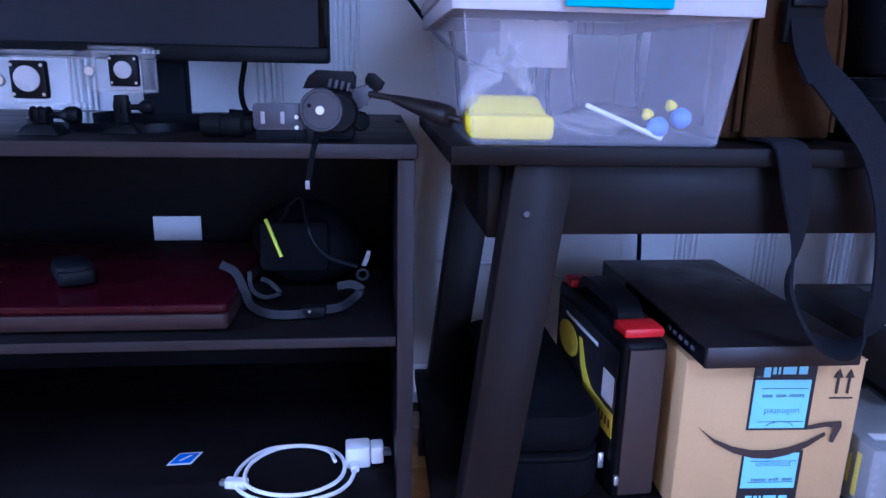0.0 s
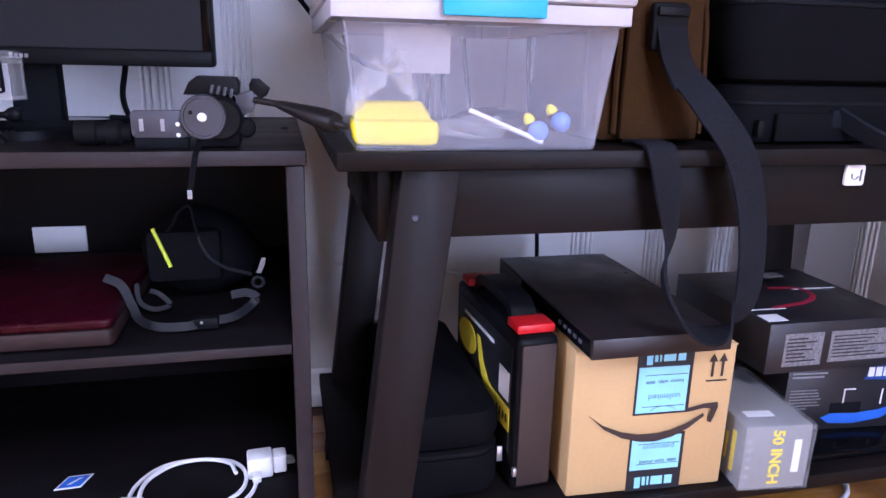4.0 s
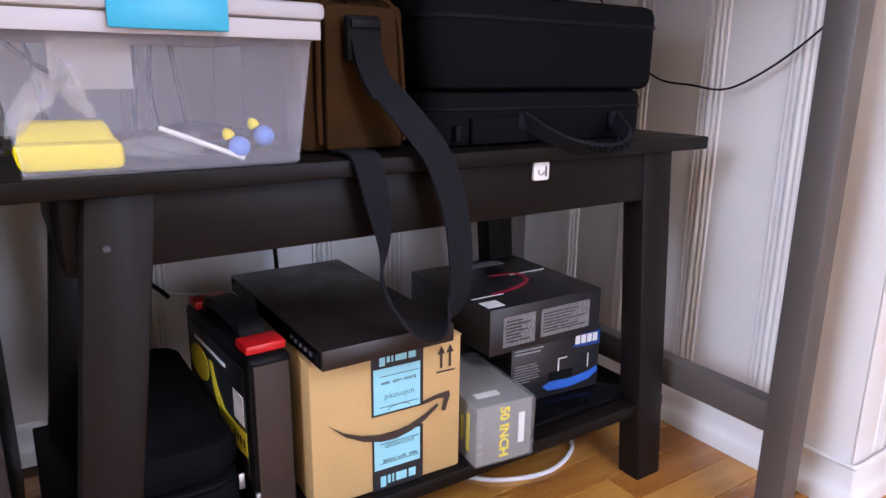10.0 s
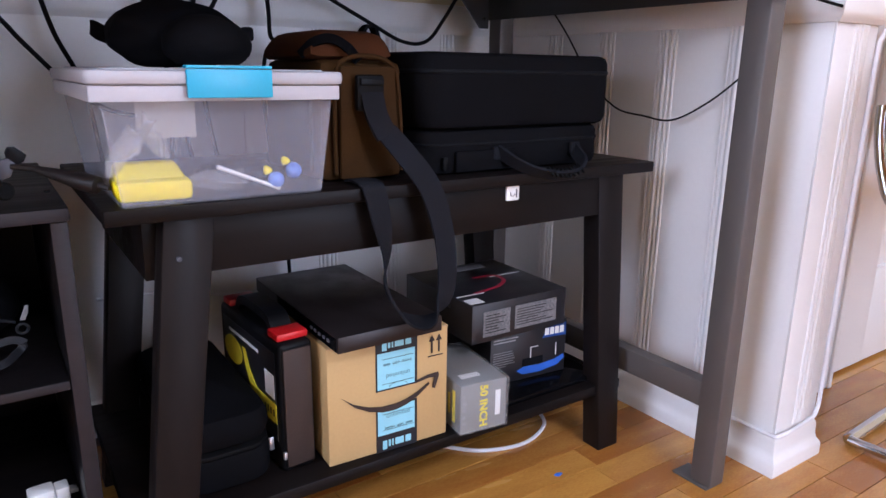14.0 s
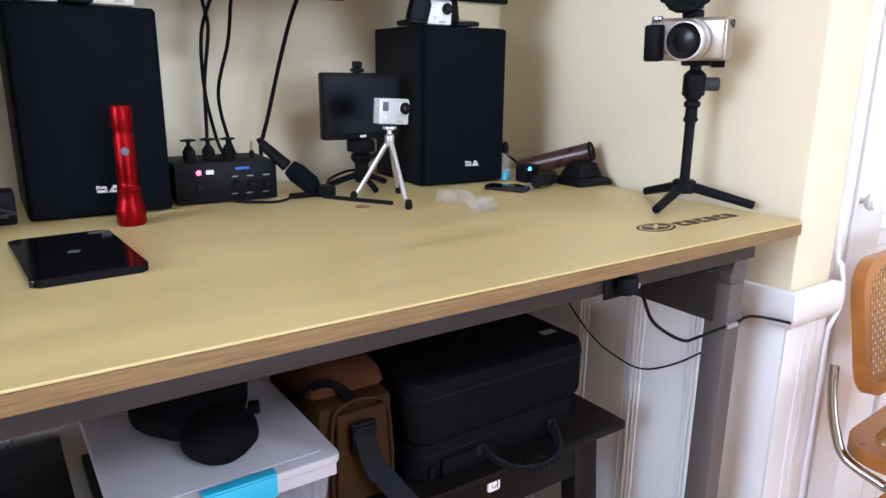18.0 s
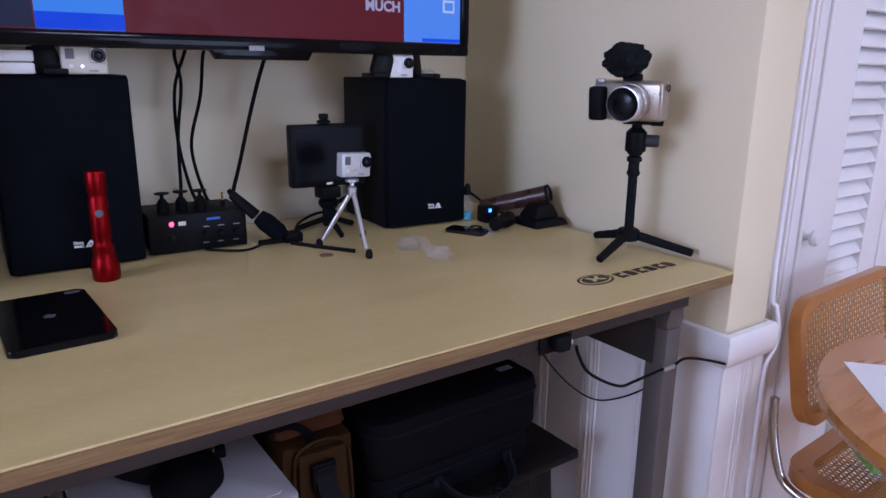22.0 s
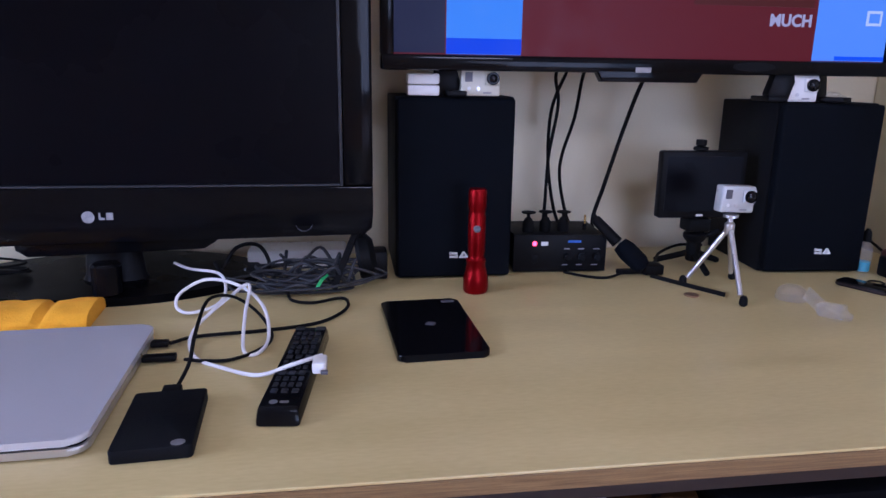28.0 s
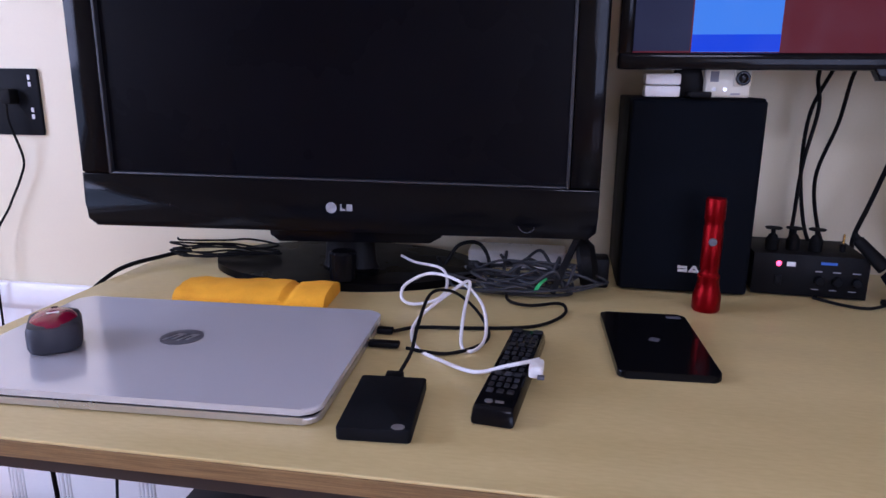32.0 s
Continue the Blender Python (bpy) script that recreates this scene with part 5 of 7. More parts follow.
turns = [(-0.405 + (0.080 + 0.022 * math.sin(i * 1.7)) * math.cos(i * 0.785 + i * 0.03), 0.815 + 0.028 * math.sin(i * 0.785 + i * 0.03), Z + 0.003 + 0.0006 * i + rnd.uniform(0, 0.012)) for i in range(36)]
lead("coiled_cable", turns, 0.0018, rubber, "coil of thin black cable behind the laptop")
lead("mains_cable", [(-0.47, 0.82, Z + 0.012), (-0.505, 0.79, Z + 0.008), (-0.535, 0.70, Z + 0.002), (-0.56, 0.63, D - 0.05), (-0.60, 0.60, D - 0.2), (-0.62, 0.62, 0.5)], 0.0036, rubber, "black mains cable going over the desk end")
pb = thing("power_brick", pose(-0.035, 0.875, D), "dark adapter box behind the television foot", "power adapter")
part("brick", box(0.225, 0.262, -0.09, -0.05, 0.0, 0.045, 0.004), black_plastic, pb)
solid("white_box", soft_box(0.003, 0.163, 0.865, 0.93, D + 0.0, D + 0.030, 0.006, 0.004), white_plastic, "flat white plastic box behind the cables", "box")
lead("black_headphone_cable", [(-0.023, 0.790, Z + 0.02), (-0.002, 0.800, Z + 0.05), (0.029, 0.811, Z + 0.05), (0.045, 0.800, Z + 0.02), (0.019, 0.779, Z + 0.004), (-0.013, 0.774, Z + 0.004), (-0.034, 0.790, Z + 0.03)], 0.003, rubber, "loop of black cable under the television")
# cords hanging from the wall television to the amplifier
for pts in ([(0.518, 0.86, 1.23), (0.520, 0.905, 1.197), (0.528, 0.91, 1.148), (0.516, 0.91, 1.062), (0.513, 0.91, 0.974), (0.506, 0.90, 0.92), (0.491, 0.905, D + 0.03)],
            [(0.538, 0.86, 1.23), (0.536, 0.905, 1.198), (0.518, 0.914, 1.139), (0.517, 0.916, 1.053), (0.529, 0.91, 0.972), (0.543, 0.90, 0.93), (0.546, 0.90, D + 0.03)],
            [(0.569, 0.86, 1.23), (0.568, 0.905, 1.199), (0.559, 0.91, 1.129), (0.537, 0.91, 1.042), (0.554, 0.91, 0.955), (0.571, 0.90, 0.93), (0.576, 0.905, D + 0.03)]):
    lead("hanging_cable", pts, 0.003, rubber, "black cable hanging from the wall television")
lead("antenna_cable", [(0.686, 0.860, 1.23), (0.677, 0.905, 1.194), (0.652, 0.910, 1.118), (0.620, 0.910, 1.007), (0.604, 0.910, 0.95), (0.606, 0.900, 0.91), (0.616, 0.890, D + 0.004)], 0.0036, rubber, "flat dark cable hanging beside the monitor")
lead("microphone_cable", [(0.514, 0.788, Z + 0.001), (0.544, 0.763, Z), (0.574, 0.753, Z), (0.604, 0.763, Z + 0.004)], 0.0022, rubber, "thin black microphone cable")
lead("monitor_cable", [(0.670, 0.790, Z + 0.01), (0.705, 0.845, Z + 0.014), (0.755, 0.875, Z + 0.02), (0.805, 0.885, Z + 0.016)], 0.0025, rubber, "thin dark cable behind the monitor")
# headphones at the speaker's side
hp = thing("headphones", pose(0.180, 0.735, D), "black folded headphones beside the loudspeaker", "headphones")
part("ear_cup", lathe([(0.0, 0), (0.032, 0), (0.036, 0.006), (0.034, 0.02), (0.024, 0.028), (0.0, 0.029)], 24, pose(0.0, 0.05, 0.037, 0, 80, 0)), rubber, hp)
part("headband", strap([(0.005, 0.05, 0.06), (0.0, 0.02, 0.085), (-0.02, -0.02, 0.05), (-0.035, -0.03, 0.012)], 0.009, 0.005, (1, 0, 0.2)), rubber, hp)
# wall plates and cords beyond the television
wl = thing("wall_outlet", pose(-0.915, W, 1.137), "black wall outlet plate with a plug", "outlet")
part("plate", soft_box(-0.055, 0.055, -0.064, 0.064, 0, 0.006, 0.004, 0.002), matte_black, wl, m=pose(0, -0.0005, 0, 90, 0, 0))
part("plug", soft_box(-0.014, 0.010, -0.004, 0.026, 0.006, 0.030, 0.005, 0.003), rubber, wl, m=pose(0, -0.0005, 0, 90, 0, 0))
for z in (0.03, -0.032):
    part("slot", join(box(0.034, 0.040, -0.0085, -0.007, z, z + 0.009, 0.001), box(0.034, 0.040, -0.0085, -0.007, z + 0.013, z + 0.022, 0.001)), white_print, wl)
lead("outlet_cord", [(-0.917, W - 0.028, 1.137), (-0.915, W - 0.03, 1.10), (-0.903, W - 0.02, 1.03), (-0.915, W - 0.02, 0.99), (-0.95, W - 0.02, 0.93), (-0.99, W - 0.03, 0.84), (-1.0, W - 0.03, 0.6)], 0.0024, rubber, "black cord hanging from the wall outlet")
lead("floor_mains_cable", [(-0.62, 0.80, 0.70), (-0.66, 0.83, 0.60), (-0.68, 0.84, 0.45), (-0.66, 0.80, 0.33), (-0.60, 0.74, 0.30), (-0.56, 0.74, 0.36), (-0.60, 0.78, 0.42)], 0.003, rubber, "loop of black cable beside the stand")
# ---- things on the bench ----
# clear storage box with a blue latch
sb = thing("storage_box", pose(0, 0, 0), "frosted clear plastic storage box with white lid and blue latch", "storage box")
lo, hi = (0.284, 0.495, 0.456, 0.725), (0.271, 0.503, 0.440, 0.740)
for (a0, a1, b0, b1), (c0, c1, d0, d1) in (((lo[0], lo[1], lo[2], lo[2] + 0.002), (hi[0], hi[1], hi[2], hi[2] + 0.002)), ((lo[0], lo[1], lo[3] - 0.002, lo[3]), (hi[0], hi[1], hi[3] - 0.002, hi[3])),
                                           ((lo[0], lo[0] + 0.002, lo[2] + 0.0022, lo[3] - 0.0022), (hi[0], hi[0] + 0.002, hi[2] + 0.0022, hi[3] - 0.0022)), ((lo[1] - 0.002, lo[1], lo[2] + 0.0022, lo[3] - 0.0022), (hi[1] - 0.002, hi[1], hi[2] + 0.0022, hi[3] - 0.0022))):
    part("wall", taper_box((a0, a1, b0, b1), (c0, c1, d0, d1), BZ + 0.0025, 0.604, 0.0006), bin_front if b1 < 0.5 else bin_plastic, sb)
part("bottom", soft_box(lo[0] - 0.001, lo[1] + 0.001, lo[2] - 0.001, lo[3] + 0.001, BZ, BZ + 0.0024, 0.008, 0.0008), bin_plastic, sb)
rim = bmesh.new()
for y in (0.4325, 0.7465):
    join(rim, box(0.262, 0.508, y - 0.001, y + 0.001, 0.603, 0.6175, 0.0004))
    for x in (0.264, 0.30, 0.345, 0.355, 0.45, 0.46, 0.47, 0.506):
        join(rim, box(x - 0.001, x + 0.001, y - 0.004 if y > 0.5 else y + 0.0012, y - 0.0012 if y > 0.5 else y + 0.008, 0.603, 0.6175, 0))
for x in (0.2625, 0.5075):
    join(rim, box(x - 0.001, x + 0.001, 0.435, 0.744, 0.603, 0.6175, 0.0004))
part("rim", rim, lid_plastic, sb)
part("lid", soft_box(0.259, 0.514, 0.427, 0.752, 0.6185, 0.632, 0.012, 0.004), lid_plastic, sb, "milky white lid")
part("lid_panel", soft_box(0.274, 0.498, 0.445, 0.735, 0.632, 0.6335, 0.010, 0.0005), lid_plastic, sb)
latch = part("latch", box(0.346, 0.430, 0.4215, 0.4265, 0.606, 0.6335, 0.0015), latch_blue, sb, "aqua blue latch")
part("latch_lip", box(0.346, 0.430, 0.4215, 0.436, 0.634, 0.637, 0.001), latch_blue, latch)

yt = thing("yellow_tray", pose(0.320, 0.494, BZ + 0.0026, 0, 0, -4), "bright yellow plastic tray inside the storage box", "tray")
part("tray", taper_box((-0.036, 0.036, -0.03, 0.03), (-0.04, 0.036, -0.031, 0.030), 0, 0.022, 0.006), yellow_plastic, yt)
part("raised_back", taper_box((-0.038, 0.034, -0.022, 0.028), (-0.034, 0.026, 0.006, 0.028), 0.0165, 0.036, 0.004), yellow_plastic, yt)
solid("plastic_wrap", join(moved(blob(0.026, 0.42, 0.4, 1.1, 1.2, 75, 2), pose(-0.008, 0, 0.0, 0, 36, 0)), moved(blob(0.020, 0.4, 0.4, 1.0, 1.2, 90, 2), pose(0.016, 0.003, 0.006, 0, -30, 0))), film, "crumpled clear film inside the storage box", "wrap", m=pose(0.310, 0.495, BZ + 0.058), smooth=False)
solid("plastic_wrap", blob(0.035, 1.0, 0.6, 0.28, 0.6, 45, 3), film, "flat clear film on the floor of the box", "wrap", m=pose(0.395, 0.50, BZ + 0.016))
solid("leaflet", box(0.312, 0.372, 0.505, 0.5055, 0.562, 0.601, 0), material("grey_white_leaflet", (0.5, 0.5, 0.52), 0.6), "white paper leaflet behind the clear wall", "leaflet", smooth=False)
solid("white_stick", rod((0.383, 0.475, 0.532), (0.449, 0.466, 0.5045), 0.0022), white_plastic, "thin white plastic stick in the box", "stick")
# two small blue balls with yellow tips, of unknown use
for x, z, y in ((0.446, 0.514, 0.470), (0.473, 0.521, 0.485)):
    gl = thing("blue_ball_part", pose(x, y, z), "small blue ball ended part with yellow tip", "small part", "parts in the box")
    part("ball", blob(0.0092, 1, 1, 1, 0, 1, 3), material("periwinkle_plastic", (0.16, 0.28, 0.75), 0.4), gl)
    part("tip", lathe([(0.005, 0), (0.005, 0.004), (0.002, 0.008), (0.0, 0.008)], 12, pose(-0.006, 0.006, 0.008, 0, -30, 0)), yellow_plastic, gl)
part_bag = thing("dark_tools", pose(0.44, 0.55, BZ + 0.0026), "dark small tools lying at the back of the box", "tools")
part("bundle", blob(0.03, 1.7, 0.9, 0.5, 0.5, 40, 3), slate_rubber, part_bag, m=pose(0, 0.02, 0.012))

# black cap on the lid
cap = thing("cap", pose(0.380, 0.602, 0.634, 0, 0, -12), "black cap lying on the lid with its bill to the front", "cap")
dome = bmesh.new()
bmesh.ops.create_uvsphere(dome, u_segments=40, v_segments=20, radius=1)
for v in dome.verts:
    k = 1 + 0.07 * noise.noise(v.co * 2.2) + 0.02 * noise.noise(v.co * 7)
    z = v.co.z * 0.040 * k + 0.036
    v.co = Vector((v.co.x * 0.074 * k, v.co.y * 0.088 * k, max(0.0005, z)))
part("crown", dome, black_cloth, cap)
part("button", lathe([(0.009, 0), (0.008, 0.002), (0.0, 0.003)], 16, pose(-0.005, 0.01, 0.0765)), grey_plastic, cap)
bill = bmesh.new()
bmesh.ops.create_uvsphere(bill, u_segments=32, v_segments=16, radius=1)
for v in bill.verts:
    k = 1 + 0.05 * noise.noise(v.co * 2.5)
    v.co = Vector((v.co.x * 0.046 * k + 0.03, v.co.y * 0.056 * k - 0.088, max(0.0038, v.co.z * 0.03 * k + 0.025)))
part("bill", bill, black_cloth, cap, "curved bill")
part("back_strap", strap([(-0.06, 0.045, 0.03), (-0.082, 0.055, 0.038), (-0.09, 0.062, 0.046), (-0.078, 0.068, 0.04)], 0.016, 0.003, (0, 0, 1)), black_cloth, cap)
part("tab", box(0.068, 0.082, -0.07, -0.055, 0.03, 0.045, 0.003), black_cloth, cap)

# brown camera bag with its strap
cb = thing("camera_bag", pose(0, 0, 0.011), "brown canvas camera bag with a grey shoulder strap", "camera bag")
part("body", taper_box((0.515, 0.632, 0.505, 0.70), (0.522, 0.638, 0.515, 0.70), 0.488, 0.635, 0.012), tan_canvas, cb)
part("flap", taper_box((0.512, 0.645, 0.53, 0.715), (0.535, 0.632, 0.555, 0.70), 0.6355, 0.672, 0.016), rust_canvas, cb, "rust brown top flap")
part("front_panel", taper_box((0.538, 0.622, 0.494, 0.5045), (0.542, 0.618, 0.499, 0.5095), 0.488 + 0.004, 0.628, 0.004), tan_canvas, cb)
part("flap_trim", strap([(0.517, 0.56, 0.640), (0.530, 0.548, 0.655), (0.548, 0.536, 0.660), (0.565, 0.526, 0.650), (0.572, 0.510, 0.634)], 0.012, 0.003, (0, 0.5, 1)), black_cloth, cb, "dark trim along the flap")
part("side_trim", box(0.508, 0.5145, 0.52, 0.60, 0.50, 0.60, 0.003), black_cloth, cb, "dark zipped side pocket")
part("piping", cable([(0.534, 0.500, 0.488 + 0.01), (0.535, 0.503, 0.56), (0.54, 0.507, 0.62), (0.56, 0.508, 0.638), (0.60, 0.508, 0.638), (0.622, 0.507, 0.62), (0.626, 0.502, 0.56), (0.626, 0.500, 0.488 + 0.01)], 0.003), tan_canvas, cb)
part("top_handle", strap([(0.628, 0.62, 0.655), (0.636, 0.62, 0.678), (0.650, 0.62, 0.682), (0.658, 0.62, 0.664)], 0.018, 0.004, (0, 1, 0)), black_cloth, cb)
buckle = part("buckle", box(0.556, 0.593, 0.482, 0.493, 0.575, 0.618, 0.004), rubber, cb, "black plastic strap buckle")
part("buckle_bar", box(0.559, 0.59, 0.478, 0.4815, 0.606, 0.614, 0.001), black_plastic, buckle)
part("strap_end", strap([(0.575, 0.485, 0.60), (0.577, 0.474, 0.57), (0.585, 0.462, 0.545)], 0.03, 0.004, (1, 0, 0)), webbing, cb)
part("shoulder_strap", ribbon([(0.585, 0.466, 0.552), (0.600, 0.447, 0.527), (0.627, 0.432, 0.485), (0.644, 0.427, 0.431), (0.650, 0.425, 0.373), (0.644, 0.424, 0.338), (0.620, 0.424, 0.314), (0.591, 0.426, 0.322), (0.573, 0.43, 0.345), (0.565, 0.435, 0.373), (0.569, 0.438, 0.412), (0.562, 0.440, 0.456), (0.556, 0.446, 0.488), (0.556, 0.47, 0.4935), (0.556, 0.495, 0.4915)],
     [(1, 0, 0.3), (1, -0.1, 0.3), (1, -0.1, 0.2), (1, 0, 0), (1, 0.1, 0), (0.9, 0.3, 0), (0.45, 0.9, 0.3), (0.2, 1, 0.2), (0.25, 1, 0), (0.4, 0.9, 0), (0.7, 0.6, 0), (1, 0.2, 0), (1, 0, 0), (1, 0, 0), (1, 0, 0)], 0.029, 0.003), webbing, cb, "grey webbing strap hanging in a loop")

# two black padded cases
c1 = thing("padded_case", pose(0, 0, BZ) @ Matrix.Diagonal((1, 1, 0.92, 1)) @ pose(0, 0, -0.488), "flat black padded case with a carrying handle", "case")
part("shell", soft_box(0.652, 0.982, 0.486, 0.70, 0.488, 0.553, 0.03, 0.010, 6), black_cloth, c1)
part("zip", soft_box(0.6505, 0.9835, 0.4845, 0.7015, 0.530, 0.534, 0.031, 0.001, 6), matte_black, c1)
part("front_pocket", soft_box(0.70, 0.80, 0.4795, 0.4855, 0.488 + 0.004, 0.522, 0.002, 0.001), black_cloth, c1)
part("handle", strap([(0.772, 0.484, 0.520), (0.782, 0.462, 0.506), (0.80, 0.446, 0.494), (0.828, 0.438, 0.486), (0.858, 0.436, 0.483), (0.886, 0.440, 0.487), (0.908, 0.455, 0.499), (0.918, 0.484, 0.516)], 0.020, 0.005, (0, -0.8, 0.6)), webbing, c1, "grey ribbed handle over the bench edge")
for i in range(8):
    part("rib", box(-0.0014, 0.0014, -0.0045, 0.0, -0.009, 0.009, 0.001), rubber, c1, m=pose(0.826 + i * 0.0085, 0.4335, 0.4845 + 0.0004 * (i - 3.5) ** 2, -50, 0, 0))
for x in (0.772, 0.918):
    part("handle_tab", box(x - 0.01, x + 0.01, 0.478, 0.4855, 0.506, 0.526, 0.003), webbing, c1)
part("buckle", box(0.678, 0.686, 0.4785, 0.4855, 0.488 + 0.008, 0.515, 0.002), rubber, c1)
c2 = thing("padded_case", pose(0.003, 0, 0.0046), "deep black padded case lying on the flat case", "case")
part("shell", soft_box(0.648, 0.992, 0.480, 0.705, 0.5545, 0.654, 0.034, 0.012, 6), black_cloth, c2)
part("zip", soft_box(0.6465, 0.9935, 0.4785, 0.7065, 0.627, 0.632, 0.035, 0.001, 6), matte_black, c2)
part("sticker", box(0.935, 0.965, 0.53, 0.545, 0.6543, 0.6548, 0), grey_print, c2, "small grey label on top")
lead("thin_black_cable", [(1.090, 0.800, 0.807), (1.151, 0.765, 0.717), (1.166, 0.700, 0.622), (1.166, 0.632, 0.573), (1.146, 0.548, 0.563), (1.152, 0.492, 0.559), (1.158, 0.434, 0.588), (1.162, 0.382, 0.629), (1.146, 0.330, 0.672), (1.085, 0.305, 0.707)], 0.0016, rubber, "thin black cord along the white wainscot")

tag = thing("cabinet_lock_tag", pose(0.782, 0.4625, 0.4710), "small white plastic catch stuck on the bench apron", "catch")
part("plate", soft_box(-0.0115, 0.0115, -0.0105, 0.0105, 0, 0.004, 0.003, 0.001), white_plastic, tag, m=pose(0, 0, 0, 90, 0, 0))
part("moon", strap([(-0.005, -0.0045, 0.002), (-0.004, -0.0045, -0.003), (0.0, -0.0045, -0.004), (0.003, -0.0045, -0.001)], 0.0015, 0.0006, (0, -1, 0)), grey_plastic, tag)
part("slot", box(0.005, 0.007, -0.0047, -0.004, -0.006, 0.006, 0), grey_plastic, tag)

# ---- things on the lower shelf ----
LZ = 0.1225
sc = thing("soft_case", pose(0, 0, 0), "rounded black zipped hard case on the shelf", "case")
part("lower_half", soft_box(0.325, 0.442, 0.505, 0.80, LZ, 0.168, 0.035, 0.006, 6), black_cloth, sc)
part("zip", soft_box(0.3265, 0.4405, 0.5065, 0.7985, 0.1685, 0.173, 0.034, 0.0005, 6), rubber, sc)
part("upper_half", soft_box(0.325, 0.442, 0.505, 0.80, 0.1735, 0.222, 0.035, 0.018, 6), black_cloth, sc)
part("zip_pull", box(0.438, 0.4445, 0.52, 0.523, 0.15, 0.168, 0.0006), silver, sc, m=None)
dc = thing("drill_case", pose(0.4725, 0.502, LZ, 0, 0, 3) @ Matrix.Diagonal((1, 1, 1.04, 1)), "upright black tool case with red latches and yellow labels", "tool case")
part("shell", box(-0.0235, 0.0235, 0.0, 0.21, 0.0, 0.172, 0.007, 3), black_plastic, dc)
part("front_rib", box(-0.019, 0.019, -0.0035, -0.0002, 0.008, 0.165, 0.003), brown_print, dc, "ribbed brown black edge")
part("handle", strap([(0.0, 0.045, 0.172), (0.0, 0.06, 0.188), (0.0, 0.105, 0.191), (0.0, 0.15, 0.188), (0.0, 0.165, 0.172)], 0.028, 0.012, (1, 0, 0)), black_plastic, dc)
for y0, y1 in ((0.008, 0.04), (0.172, 0.20)):
    part("latch", box(-0.0215, 0.0215, y0, y1, 0.1725, 0.1825, 0.003), red_plastic, dc, "bright red latch")
lab = part("label", box(-0.0245, -0.0238, 0.012, 0.195, 0.04, 0.158, 0), carton_black, dc, "printed black side label", smooth=False)
part("yellow_band", slab([(0.012, 0.064), (0.07, 0.062), (0.09, 0.072), (0.112, 0.104), (0.122, 0.132), (0.112, 0.132), (0.096, 0.106), (0.078, 0.092), (0.066, 0.090), (0.012, 0.090)], 0, 0.0005), yellow_print, lab, m=Matrix(((0, 0, -1, -0.0247), (1, 0, 0, 0), (0, 1, 0, 0), (0, 0, 0, 1))), smooth=False)
part("yellow_oval", slab(ellipse(0.034, 0.020, 24, 0.158, 0.116), 0, 0.0005), yellow_print, lab, m=Matrix(((0, 0, -1, -0.0247), (1, 0, 0, 0), (0, 1, 0, 0), (0, 0, 0, 1))), smooth=False)
part("white_label", box(-0.0252, -0.0247, 0.016, 0.045, 0.096, 0.128, 0), paper, lab, smooth=False)
part("print_bar", box(-0.0252, -0.0247, 0.065, 0.17, 0.142, 0.146, 0), white_print, lab, smooth=False)
for k in range(4):
    part("print_mark", box(-0.0255, -0.0252, 0.018 + k * 0.009, 0.022 + k * 0.009, 0.072, 0.081, 0), black_print, lab, smooth=False)
part("tape_tab", box(-0.0238, -0.019, -0.004, 0.001, 0.02, 0.03, 0.001), silver, dc)

ab = thing("cardboard_box", pose(0.595, 0.477, LZ, 0, 0, -2.5) @ Matrix.Diagonal((1.035, 1, 1.01, 1)), "kraft cardboard parcel with a printed curved arrow and tape", "cardboard box")
part("carton", box(-0.088, 0.088, 0, 0.235, 0, 0.168, 0.003, 2), cardboard, ab)
part("flap_edge", box(-0.0875, 0.0875, -0.0012, 0.0, 0.1655, 0.1675, 0.0004), tape_paper, ab)
